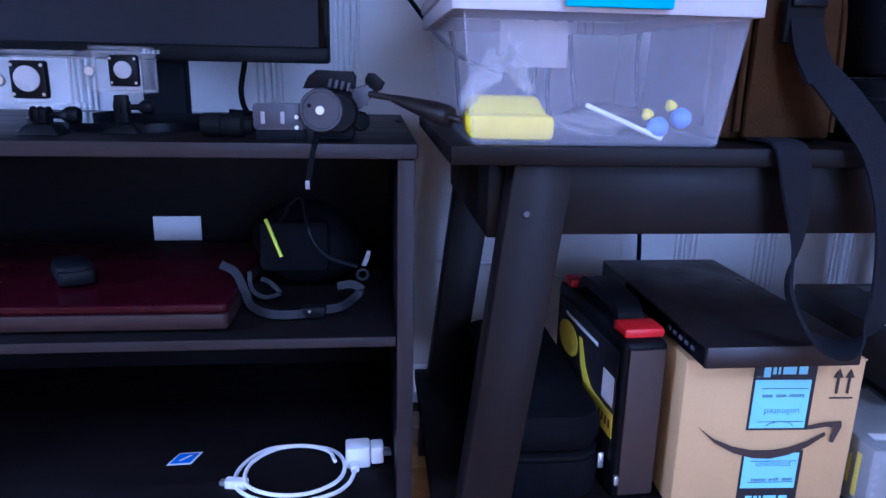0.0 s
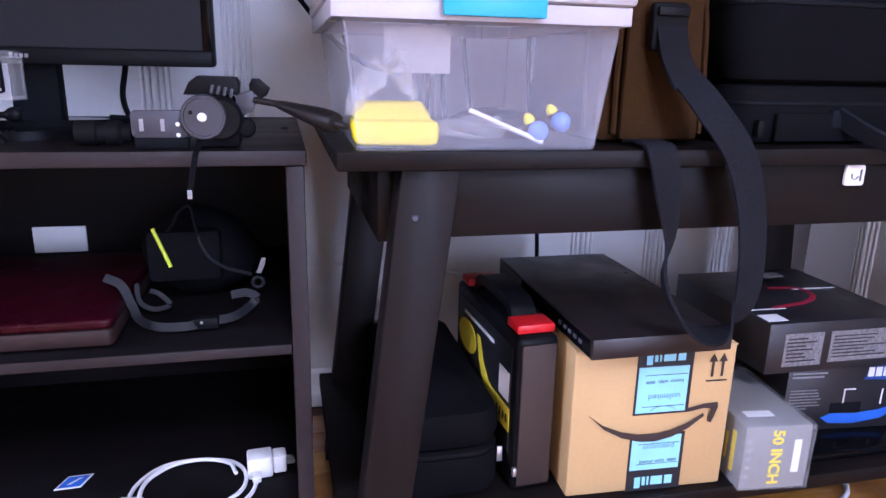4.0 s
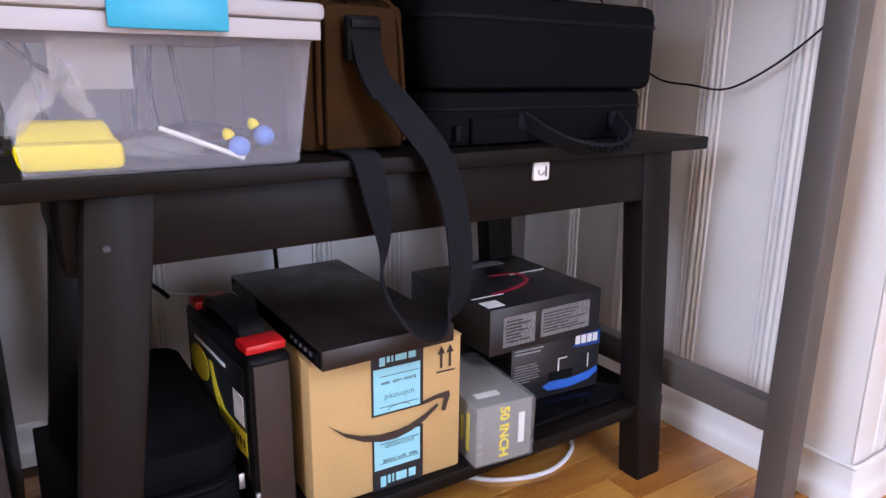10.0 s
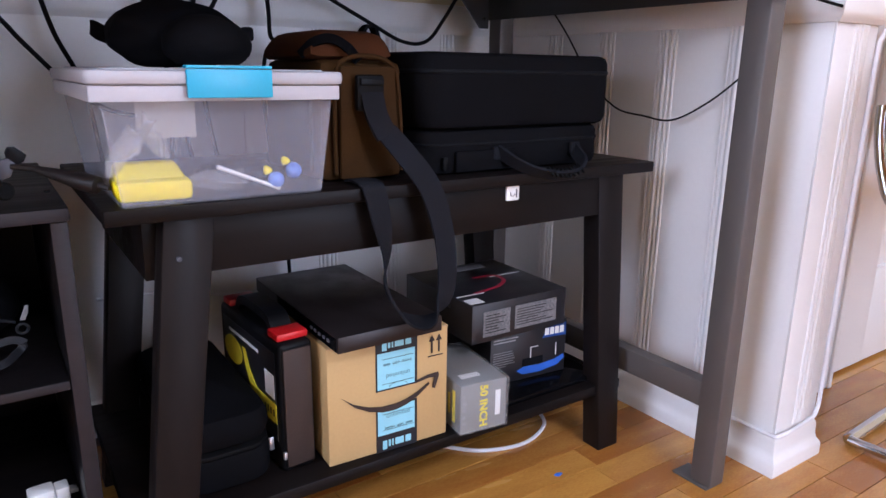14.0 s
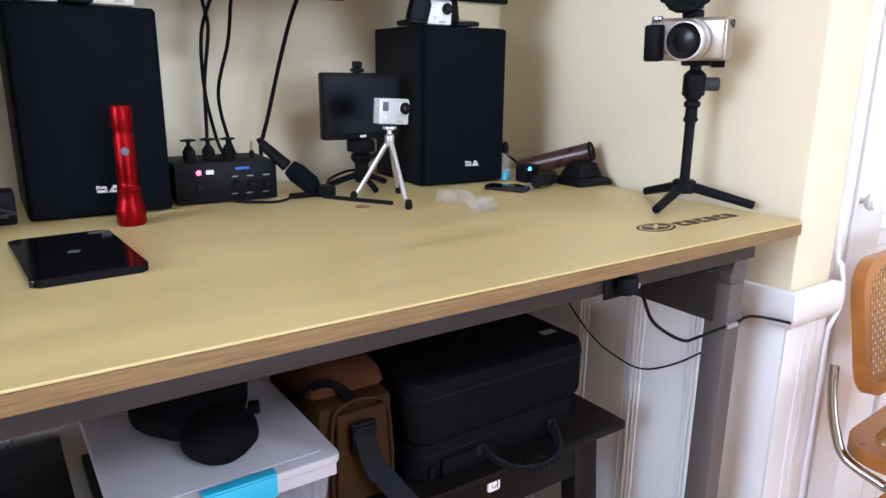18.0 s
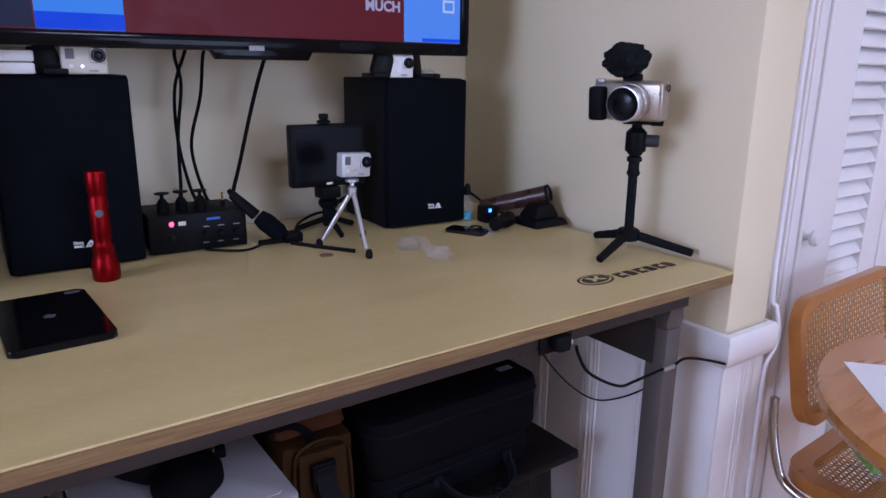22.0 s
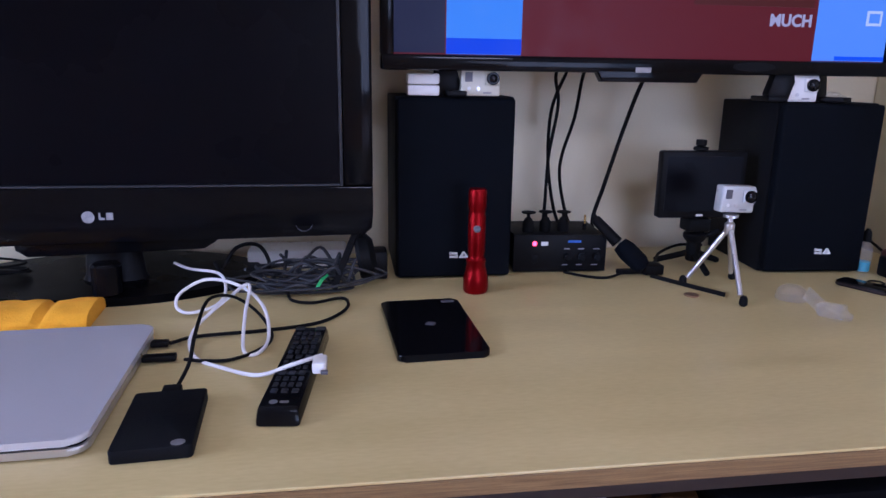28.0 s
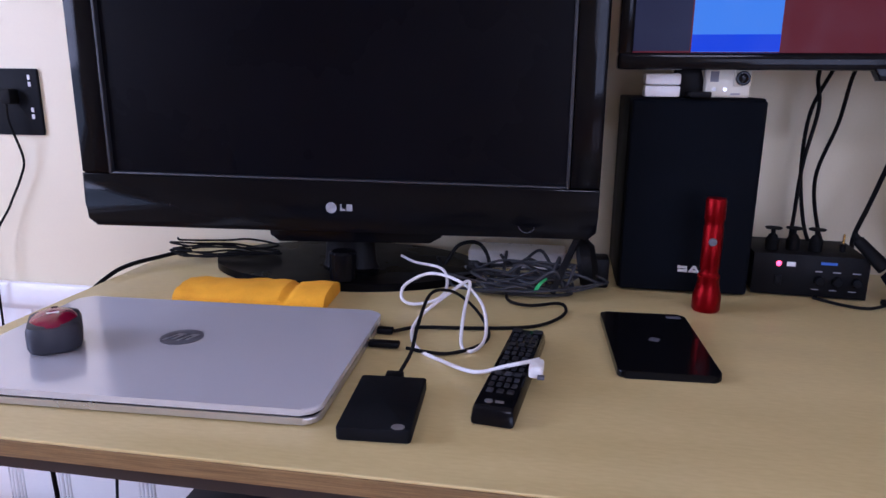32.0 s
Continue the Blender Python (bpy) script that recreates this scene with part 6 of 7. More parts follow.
for z0, z1, b0, b1, m0 in ((0.0005, 0.0685, 0.026, 0.066, 0.013), (0.0915, 0.1665, 0.094, 0.146, 0.158)):
    tape = part("tape", box(-0.0215, 0.0395, -0.0012, -0.0002, z0, z1, 0), black_print, ab, "black printed tape strip", smooth=False)
    part("blue_block", box(-0.0195, 0.0355, -0.0017, -0.0012, b0, b1, 0), cyan_print, tape, smooth=False)
    for z in (b0 + 0.007, b1 - 0.009):
        part("rule", box(-0.0125, 0.0335, -0.002, -0.0017, z - 0.0003, z + 0.0003, 0), black_print, tape, smooth=False)
    sg = 1 if b0 > 0.05 else -1
    zl = (b0 + b1) / 2 + sg * 0.009 - (0.001 if sg < 0 else 0)
    part("lettering", lettering("better with", 0.0062, 0.0003), black_print, tape, m=pose(0.0105 + sg * 0.0058, -0.0018, zl, 90, 90 + sg * 90, 0))
    part("print_line", box(0.0105 - sg * 0.0165 - 0.005, 0.0105 - sg * 0.0165 + 0.005, -0.002, -0.0017, zl - 0.0015, zl + 0.0015, 0), tape_ink, tape, smooth=False)
    part("lettering", lettering("unlimited", 0.0095, 0.0003), tape_ink, tape, m=pose(0.0105, -0.0018, (b0 + b1) / 2 + (-0.008 if b0 > 0.05 else 0.008), 90, 180 if b0 > 0.05 else 0, 0))
    if b0 > 0.05:
        part("arc_print", strap([(0.0105 + 0.0135 * math.cos(a), -0.0018, b0 + 0.001 + 0.006 * math.sin(a)) for a in [math.pi * (0.05 + 0.1 * q) for q in range(10)]], 0.0007, 0.0004, (0, -1, 0)), black_print, tape, smooth=False)
    for k, (x0, x1) in enumerate(((-0.0125, -0.006), (-0.004, -0.0005), (0.0015, 0.0035), (0.006, 0.019), (0.0215, 0.030))):
        part("mark_stroke", box(x0, x1, -0.0017, -0.0012, m0 - 0.006 if k else m0 - 0.009, m0 + 0.004, 0), cyan_print, tape, smooth=False)
arc = [(-0.0705, 0.0965), (-0.054, 0.0835), (-0.034, 0.0745), (-0.014, 0.0698), (0.004, 0.0692), (0.022, 0.0725), (0.040, 0.0795), (0.0565, 0.0895)]
n = len(arc) - 1
lower = [(x + 0.0015, z - 0.0088 * math.sin(math.pi * (0.03 + 0.88 * i / n)) ** 0.8) for i, (x, z) in enumerate(arc)]
part("curved_arrow", slab(arc + lower[::-1], 0, 0.0007), brown_print, ab, "printed curved arrow", m=pose(0.0, -0.0024, 0, 90, 0, 0), smooth=False)
part("arrow_tip", slab([(0.038, 0.0965), (0.056, 0.1005), (0.0715, 0.1015), (0.0725, 0.0955), (0.0665, 0.0775), (0.0625, 0.0795), (0.0655, 0.0945), (0.056, 0.0955), (0.039, 0.0925)], 0, 0.0007), brown_print, ab, m=pose(0.0, -0.0024, 0, 90, 0, 0), smooth=False)
for x in (0.062, 0.073):
    part("up_arrow", join(box(x - 0.0012, x + 0.0012, -0.0016, -0.0008, 0.131, 0.150, 0), moved(slab([(x - 0.0045, 0.148), (x + 0.0045, 0.148), (x, 0.157)], 0, 0.0008), pose(0, -0.0008, 0, 90, 0, 0))), brown_print, ab, smooth=False)
part("arrow_base", box(0.056, 0.079, -0.0016, -0.0008, 0.1255, 0.127, 0), brown_print, ab, smooth=False)

dv = thing("disc_player", pose(0.583, 0.449, LZ + 0.1709, 0, 0, 0) @ Matrix.Diagonal((1.06, 1.1, 1, 1)), "slim dark disc player lying on the cardboard parcel", "disc player")
part("cover", box(-0.0725, 0.0725, 0.0005, 0.27, 0.002, 0.0235, 0.0015), material("dark_brown_metal", (0.022, 0.017, 0.017), 0.35, 0.3, vary=0.1), dv)
part("side_face", box(-0.0735, -0.0727, 0.004, 0.265, 0.004, 0.0215, 0), gloss_black, dv)
for k in range(5):
    part("key", box(-0.0748, -0.0736, 0.02 + k * 0.012, 0.026 + k * 0.012, 0.011, 0.015, 0.0004), grey_plastic, dv)
for x, y in ((-0.06, 0.02), (0.06, 0.02), (-0.06, 0.21), (0.06, 0.21)):
    part("foot", cyl(0.006, -0.0008, 0.0018, 10, 0.0003, pose(x, y, 0)), rubber, dv)

tg = thing("silver_carton", pose(0.737, 0.452, LZ, 0, 0, -6) @ Matrix.Diagonal((1.08, 1.05, 1.08, 1)), "small silver grey carton printed 50 INCH in yellow", "carton")
part("carton", box(-0.036, 0.036, 0, 0.135, 0, 0.071, 0.0015), carton_grey, tg)
part("lettering", lettering("50 INCH", 0.0165, 0.0005, 0.0005), yellow_print, tg, m=pose(-0.001, -0.0004, 0.036, 90, 90, 0))
part("maker_mark", box(0.018, 0.026, -0.0006, -0.0001, 0.018, 0.055, 0), white_print, tg, smooth=False)
part("maker_mark", box(-0.024, 0.006, 0.02, 0.032, 0.0711, 0.0715, 0), white_print, tg, m=pose(0, 0, 0), smooth=False)
part("small_print", bars(-0.033, -0.027, 0.01, 0.06, 5, -0.0001, 0.4), grey_print, tg, smooth=False)
part("side_print", join(box(-0.0367, -0.0362, 0.015, 0.022, 0.012, 0.058, 0), box(-0.0367, -0.0362, 0.03, 0.034, 0.02, 0.05, 0)), yellow_print, tg, smooth=False)
part("seal", slab(ellipse(0.006, 0.006, 20), 0, 0.0005), yellow_print, tg, m=pose(-0.0367, 0.05, 0.02, 90, 0, -90), smooth=False)
wrap = box(-0.038, 0.038, -0.002, 0.137, 0.0006, 0.073, 0)
bmesh.ops.subdivide_edges(wrap, edges=wrap.edges[:], cuts=7, use_grid_fill=True)
for v in wrap.verts:
    n3 = noise.noise_vector(v.co * 90)
    v.co += Vector((0.0016 * n3.x, 0.0016 * n3.y - 0.0006, 0.0012 * n3.z if v.co.z > 0.005 else 0))
part("crumpled_film", wrap, thin_film, tg, "crumpled clear wrapping film", smooth=False)

fb = thing("folded_bag", pose(0.90, 0.62, LZ), "flat black plastic bag under the cartons", "bag")
part("sheet", soft_box(-0.11, 0.115, -0.135, 0.12, 0, 0.010, 0.02, 0.003), gloss_black, fb)
pc = thing("amplifier_carton", pose(0.893, 0.533, LZ + 0.0105, 0, 0, -5) @ Matrix.Diagonal((1.1, 1, 0.97, 1)), "black and blue printed amplifier carton", "carton")
part("carton", box(-0.07, 0.07, 0, 0.18, 0, 0.098, 0.0015), carton_black, pc)
part("blue_flash", slab([(-0.022, 0.018), (-0.012, 0.010), (0.02, 0.008), (0.055, 0.014), (0.068, 0.024), (0.066, 0.032), (0.05, 0.026), (0.02, 0.022), (-0.01, 0.024)], 0, 0.0005), blue_print, pc, m=pose(0, -0.0003, 0, 90, 0, 0), smooth=False)
part("blue_corner", slab([(0.024, 0.070), (0.069, 0.068), (0.069, 0.092), (0.034, 0.088)], 0, 0.0005), navy_print, pc, m=pose(0, -0.0003, 0, 90, 0, 0), smooth=False)
part("maker_mark", join(*[box(0.028 + k * 0.0095, 0.0355 + k * 0.0095, -0.0013, -0.0009, 0.074, 0.087, 0) for k in range(4)]), white_print, pc, smooth=False)
part("small_print", bars(-0.065, 0.0, 0.074, 0.084, 2, -0.0003, 0.45, seed=4), grey_print, pc, smooth=False)
part("list_print", bars(-0.065, -0.025, 0.03, 0.060, 7, -0.0003, 0.4, seed=5), panel_print, pc, smooth=False)
part("picture_unit", box(-0.012, 0.026, -0.0012, -0.0003, 0.024, 0.038, 0), matte_black, pc, smooth=False)
for x0, x1, z0, z1 in ((0.002, 0.0035, 0.038, 0.0563), (0.002, 0.016, 0.0565, 0.058), (0.05, 0.0515, 0.034, 0.056)):
    part("picture_line", box(x0, x1, -0.0012, -0.0003, z0, z1, 0), white_print, pc, smooth=False)
kb = thing("headset_carton", pose(0.853, 0.512, LZ + 0.1060, 0, 0, -1) @ Matrix.Diagonal((1, 1, 1.08, 1)), "wide flat black carton with red and grey print", "carton")
part("carton", box(-0.095, 0.095, 0, 0.20, 0, 0.058, 0.0015), carton_black, kb)
part("spec_panel", box(-0.074, -0.022, -0.0008, -0.0003, 0.008, 0.046, 0), panel_print, kb, smooth=False)
part("spec_print", bars(-0.070, -0.030, 0.012, 0.042, 7, -0.0009, 0.35, seed=8), carton_black, kb, smooth=False)
part("spec_panel", box(-0.012, 0.074, -0.0008, -0.0003, 0.010, 0.046, 0), panel_print, kb, smooth=False)
part("spec_print", bars(-0.008, 0.070, 0.014, 0.042, 7, -0.0009, 0.3, seed=9), carton_black, kb, smooth=False)
part("price_tag", box(-0.092, -0.066, 0.008, 0.03, 0.0582, 0.0586, 0), paper, kb, smooth=False)
part("red_cable_print", strap([(-0.055, 0.05, 0.0586), (0.0, 0.062, 0.0586), (0.03, 0.085, 0.0586), (0.03, 0.115, 0.0586), (-0.01, 0.12, 0.0586)], 0.007, 0.0004, (0.3, 1, 0)), material("crimson_print", (0.35, 0.01, 0.04), 0.4), kb)
for x0, x1, y0 in ((-0.092, -0.04, 0.045), (0.02, 0.085, 0.11)):
    part("white_line_print", box(x0, x1, y0, y0 + 0.003, 0.0582, 0.0586, 0), white_print, kb, smooth=False)
part("back_print", box(-0.02, 0.05, 0.165, 0.185, 0.0582, 0.0586, 0), grey_print, kb, smooth=False)

# cords round the bench
lead("floor_cable", [(0.70, 0.68, 0.0035), (0.762, 0.622, 0.0035), (0.820, 0.563, 0.0035), (0.900, 0.541, 0.0035), (0.972, 0.570, 0.0035), (0.996, 0.617, 0.0035), (0.985, 0.66, 0.0035), (0.95, 0.71, 0.0035)], 0.0035, white_rubber, "white cable curving over the floor")
solid("blue_scrap", blob(0.006, 1.4, 0.8, 0.25, 0.3, 100, 2), blue_print, "tiny blue scrap on the floor", "scrap", m=pose(0.885, 0.440, 0.0014))
for pts in ([(0.243, 0.9, 0.860), (0.244, 0.914, 0.828), (0.265, 0.914, 0.763), (0.285, 0.914, 0.681), (0.318, 0.935, 0.603), (0.333, 0.935, 0.488), (0.353, 0.935, 0.288)],
            [(0.093, 0.91, 0.788), (0.202, 0.914, 0.714), (0.246, 0.93, 0.665), (0.299, 0.935, 0.604), (0.345, 0.938, 0.570), (0.400, 0.940, 0.555)],
            [(0.439, 0.9, 0.860), (0.437, 0.914, 0.823), (0.412, 0.914, 0.732), (0.430, 0.914, 0.683), (0.443, 0.93, 0.588), (0.433, 0.93, 0.438), (0.423, 0.93, 0.298), (0.461, 0.93, 0.240)],
            [(0.485, 0.9, 0.860), (0.488, 0.914, 0.828), (0.490, 0.914, 0.760), (0.475, 0.914, 0.678), (0.463, 0.93, 0.538), (0.493, 0.93, 0.388)],
            [(0.541, 0.9, 0.860), (0.540, 0.914, 0.828), (0.526, 0.914, 0.752), (0.493, 0.93, 0.673), (0.503, 0.93, 0.538), (0.533, 0.93, 0.388)],
            [(0.597, 0.9, 0.860), (0.599, 0.914, 0.828), (0.609, 0.914, 0.734), (0.611, 0.914, 0.688), (0.627, 0.914, 0.678), (0.623, 0.926, 0.660), (0.608, 0.93, 0.663), (0.599, 0.93, 0.588), (0.613, 0.93, 0.438), (0.630, 0.93, 0.298), (0.633, 0.93, 0.188)],
            [(0.593, 0.9, 0.860), (0.598, 0.914, 0.820), (0.695, 0.914, 0.770), (0.798, 0.914, 0.721), (0.873, 0.914, 0.688), (0.928, 0.914, 0.690), (0.968, 0.914, 0.733), (0.993, 0.9, 0.778), (1.003, 0.87, 0.798)]):
    lead("under_desk_cable", pts, 0.0036, rubber, "black cable hanging under the desk")
lead("pale_wall_cable", [(0.30, 0.935, 0.262), (0.42, 0.935, 0.256), (0.49, 0.935, 0.238), (0.6, 0.935, 0.22)], 0.003, white_rubber, "pale cable along the wainscot")
po = thing("desk_power_socket", pose(0.792, 0.2565, 0.8495), "black power socket under the desk edge with a plug", "power socket")
part("plate", box(-0.026, 0.03, -0.003, -0.0005, -0.018, 0.014, 0.0008), black_plastic, po)
part("plug", soft_box(-0.011, 0.013, -0.022, -0.0035, -0.012, 0.009, 0.006, 0.003), rubber, po)
part("prong", box(0.0135, 0.017, -0.018, -0.010, -0.006, 0.0, 0.0005), silver, po)
lead("desk_power_cable", [(0.817, 0.241, 0.838), (0.824, 0.243, 0.824), (0.847, 0.248, 0.794), (0.882, 0.252, 0.769), (0.927, 0.256, 0.746), (0.972, 0.268, 0.736), (1.032, 0.273, 0.735), (1.072, 0.273, 0.735), (1.095, 0.274, 0.739), (1.112, 0.268, 0.739), (1.142, 0.255, 0.732), (1.163, 0.242, 0.726)], 0.0022, rubber, "black cord tied round the desk leg")
part("cord_joint", box(1.047, 1.072, 0.2685, 0.2750, 0.7315, 0.7385, 0.002), silver, bpy.data.objects["desk_power_cable"])

# ---- things on the media stand ----
mn = thing("computer_monitor", pose(-0.172, 0.70, SZ), "black computer monitor with a grey matte screen on its neck", "monitor")
part("panel", box(-0.33, 0.325, 0.0, 0.035, 0.071, 0.385, 0.004), black_plastic, mn)
part("screen", box(-0.316, 0.314, -0.001, 0.0, 0.0885, 0.370, 0), lcd_matte, mn, "grey matte screen switched off", smooth=False)
part("lower_bezel", box(-0.329, 0.324, -0.004, -0.0012, 0.0715, 0.088, 0.0015), black_plastic, mn)
part("side_bezel", box(0.3145, 0.324, -0.003, -0.0002, 0.0885, 0.384, 0.001), gloss_black, mn)
part("maker_badge", join(*[box(0.125 + 0.0048 * k, 0.1285 + 0.0048 * k, -0.0046, -0.0038, 0.0775, 0.0815 if k else 0.0825, 0.0004) for k in range(4)]), grey_print, mn, "small grey maker's mark")
part("neck", box(0.108, 0.157, 0.036, 0.06, 0.006, 0.20, 0.003), matte_black, mn)
part("base", slab(ellipse(0.118, 0.10, 48, 0.116, 0.012), 0, 0.009, 0.003), gloss_black, mn)
lead("monitor_power_cord", [(0.04, 0.80, 0.62), (0.043, 0.80, 0.57), (0.036, 0.80, 0.525), (0.045, 0.80, 0.498), (0.07, 0.80, SZ + 0.004)], 0.0035, rubber, "black cord behind the monitor")


def housing(m, label, up=0.0, port=0.0115, aside=0.0):
    """Clear dive housing on a black quick-release buckle."""
    h = thing("camera_housing", m, label, "camera housing", "clear camera housings")
    part("buckle_foot", taper_box((-0.021, 0.021, -0.016, 0.016), (-0.012, 0.012, -0.010, 0.012), 0, 0.010, 0.002), black_plastic, h)
    part("hinge", box(-0.0075, 0.0075, -0.006, 0.006, 0.0105, 0.024 + up, 0.002), black_plastic, h)
    part("thumb_screw", lathe([(0.003, 0), (0.0035, 0.012), (0.0075, 0.017), (0.0085, 0.020), (0.0085, 0.026), (0.007, 0.029), (0.0, 0.030)], 14, pose(0.006, 0, 0.018 + 0.6 * up, 0, 90, 0)), black_plastic, h)
    part("fork", join(*[cyl(0.0085, k, k + 0.0028, 16, 0.0006, pose(0, 0, 0.018 + 0.6 * up, 0, 90, 0)) for k in (-0.008, -0.0014, 0.0052)]), black_plastic, h)
    part("shell", box(-0.036, 0.036, -0.012, 0.026, 0.025, 0.073, 0.005, 3), clear_plastic, h, m=pose(0, 0, up))
    part("gasket", join(box(-0.036, 0.036, 0.0262, 0.029, 0.026, 0.029, 0.0005), box(-0.036, 0.036, 0.0262, 0.029, 0.07, 0.073, 0.0005), box(-0.036, -0.033, 0.0262, 0.029, 0.029, 0.07, 0.0005), box(0.033, 0.036, 0.0262, 0.029, 0.029, 0.07, 0.0005)), clear_plastic, h, m=pose(0, 0, up))
    window = part("lens_window", box(-0.014, 0.018, -0.022, -0.0122, 0.034, 0.068, 0.003), black_plastic, h, m=pose(aside, 0, up))
    part("port", cyl(port, 0, 0.002, 28, 0.0004, pose(0.002, -0.0222, 0.052, 90, 0, 0)), port_glass, window, "pale round lens port")
    for x, z in ((-0.011, 0.064), (0.015, 0.064), (-0.011, 0.038), (0.015, 0.038)):
        part("screw", cyl(0.0016, 0, 0.001, 8, 0.0002, pose(x, -0.0221, z, 90, 0, 0)), silver, window)
    part("button", cyl(0.006, 0, 0.004, 16, 0.001, pose(-0.027, -0.0121, 0.05 + up, 90, 0, 0)), silver, h)
    part("latch", box(-0.03, 0.036, -0.004, 0.02, 0.0735, 0.078, 0.0015), clear_plastic, h, m=pose(0, 0, up))
    return h


housing(pose(-0.112, 0.590, SZ), "clear camera housing on a black buckle")
housing(pose(-0.045, 0.612, SZ, 0, 0, 4) @ Matrix.Diagonal((0.84, 0.88, 0.86, 1)), "clear camera housing standing before the monitor neck", 0.019, 0.0095, 0.009)
th = thing("tripod_head", pose(0.158, 0.556, SZ) @ Matrix.Scale(0.92, 4), "black and grey pan tripod head with a long handle", "tripod head")
disc = part("pan_disc", lathe([(0.0, -0.008), (0.021, -0.008), (0.0215, -0.006), (0.0215, 0.006), (0.0205, 0.008), (0.0185, 0.008), (0.0178, 0.0068), (0.0, 0.0068)], 40, pose(-0.003, -0.016, 0.032, 90, 0, 0)), slate_metal, th, "slate grey round disc")
part("bolt", cyl(0.0045, 0, 0.003, 14, 0.0008, pose(-0.004, -0.0228, 0.032, 90, 0, 0)), white_plastic, disc, "pale centre bolt")
part("pin_hole", cyl(0.0021, 0, 0.0006, 12, 0, pose(-0.0145, -0.0228, 0.0365, 90, 0, 0)), rubber, disc)
part("body", taper_box((-0.014, 0.030, -0.004, 0.03), (-0.004, 0.026, -0.004, 0.026), 0.0, 0.052, 0.006), matte_black, th)
barrel = part("tilt_barrel", cyl(0.0215, -0.004, 0.026, 28, 0.003, pose(0.012, 0.004, 0.030, 90, 0, 0)), black_plastic, th)
part("top_plate", slab([(-0.026, 0), (0.026, 0), (0.027, 0.012), (0.024, 0.017), (-0.012, 0.018), (-0.020, 0.012)], 0, 0.034, 0.002), black_plastic, th, m=pose(0.004, 0.024, 0.0525, 90, 0, 0))
for k in range(4):
    part("top_rib", box(-0.0015, 0.0015, -0.014, -0.009, 0.0, 0.0085, 0.0006), slate_metal, th, m=pose(0.0045 + 0.006 * k, 0, 0.054 - 0.0012 * k, 0, 14, 0))
part("latch_knob", lathe([(0.0, 0), (0.008, 0), (0.0105, 0.004), (0.0105, 0.012), (0.008, 0.015), (0.0, 0.0155)], 12, pose(0.031, 0.012, 0.020, 90, 0, 20)), rubber, th)
bracket = part("clamp_bracket", slab([(0.0, 0.0), (0.010, 0.004), (0.016, 0.019), (0.012, 0.025), (-0.006, 0.020), (-0.006, 0.010)], 0, 0.012, 0.0015), slate_metal, th, "slate grey clamp", m=pose(0.033, 0.004, 0.033, 90, 0, 0))
part("clamp_bolt", cyl(0.0035, 0, 0.002, 12, 0.0004, pose(0.040, -0.0085, 0.046, 90, 0, 0)), rubber, bracket)
part("wing_knob", slab([(-0.008, -0.006), (0.001, -0.010), (0.008, -0.006), (0.0115, 0.001), (0.008, 0.004), (0.001, 0.010), (-0.006, 0.010), (-0.009, 0.004)], -0.008, 0.008, 0.003), black_plastic, th, m=pose(0.049, 0.000, 0.0585, 90, 0, 0))
part("side_plate", slab(round_rect(0.052, 0.026, 0.004, 5, -0.046, 0.0240), 0, 0.010, 0.001), slate_metal, th, "slate grey side plate", m=pose(0, 0.004, 0, 90, 0, 0))
part("side_plate_foot", box(-0.070, -0.02, -0.004, 0.002, 0.0, 0.0108, 0.001), matte_black, th)
for x in (-0.0625, -0.043):
    part("slot", box(x - 0.002, x + 0.002, -0.0068, -0.0055, 0.017, 0.029, 0.0004), grey_print, th)
for z in (0.024, 0.0135):
    part("plate_bolt", cyl(0.0022, 0, 0.0014, 10, 0.0004, pose(-0.029, -0.0062, z, 90, 0, 0)), white_plastic, th)
part("handle_rod", rod((0.044, -0.006, 0.048), (0.069, -0.018, 0.0445), 0.0034, 0.0032), handle_brown, th)
part("handle_grip", lathe([(0.0032, 0), (0.0045, 0.006), (0.0062, 0.022), (0.0085, 0.044), (0.0102, 0.062), (0.0104, 0.074), (0.0094, 0.080), (0.004, 0.082), (0.003, 0.094), (0.0, 0.095)], 22, between((0.066, -0.016, 0.045), (0.119, -0.073, 0.031))), handle_brown, th, "tapered dark brown grip")
part("loose_strap", strap([(-0.006, -0.03, 0.008), (-0.006, -0.07, 0.005), (-0.008, -0.082, -0.008), (-0.012, -0.084, -0.028)], 0.005, 0.002, (1, 0, 0)), black_cloth, th)
part("strap_tip", box(-0.0145, -0.0105, -0.0855, -0.0835, -0.036, -0.028, 0.0005), grey_print, th)
ml = thing("monocular", pose(0.066, 0.577, SZ) @ Matrix.Diagonal((0.88, 0.66, 0.66, 1)), "black cylindrical lens adapter lying on its side", "lens")
part("barrel", lathe([(0.0, 0), (0.016, 0), (0.0175, 0.003), (0.0175, 0.02), (0.0155, 0.022), (0.0155, 0.03), (0.0175, 0.032), (0.0175, 0.042), (0.013, 0.046), (0.013, 0.054), (0.0, 0.054)], 24, pose(-0.03, 0, 0.0178, 0, 90, 0)), rubber, ml)
part("cap", cyl(0.010, 0, 0.024, 20, 0.002, pose(0.025, 0.002, 0.0178, 0, 90, 0)), black_plastic, ml)
part("pin", cyl(0.003, 0, 0.003, 10, 0.0004, pose(0.032, -0.0095, 0.0178, 90, 0, 0)), silver, ml)
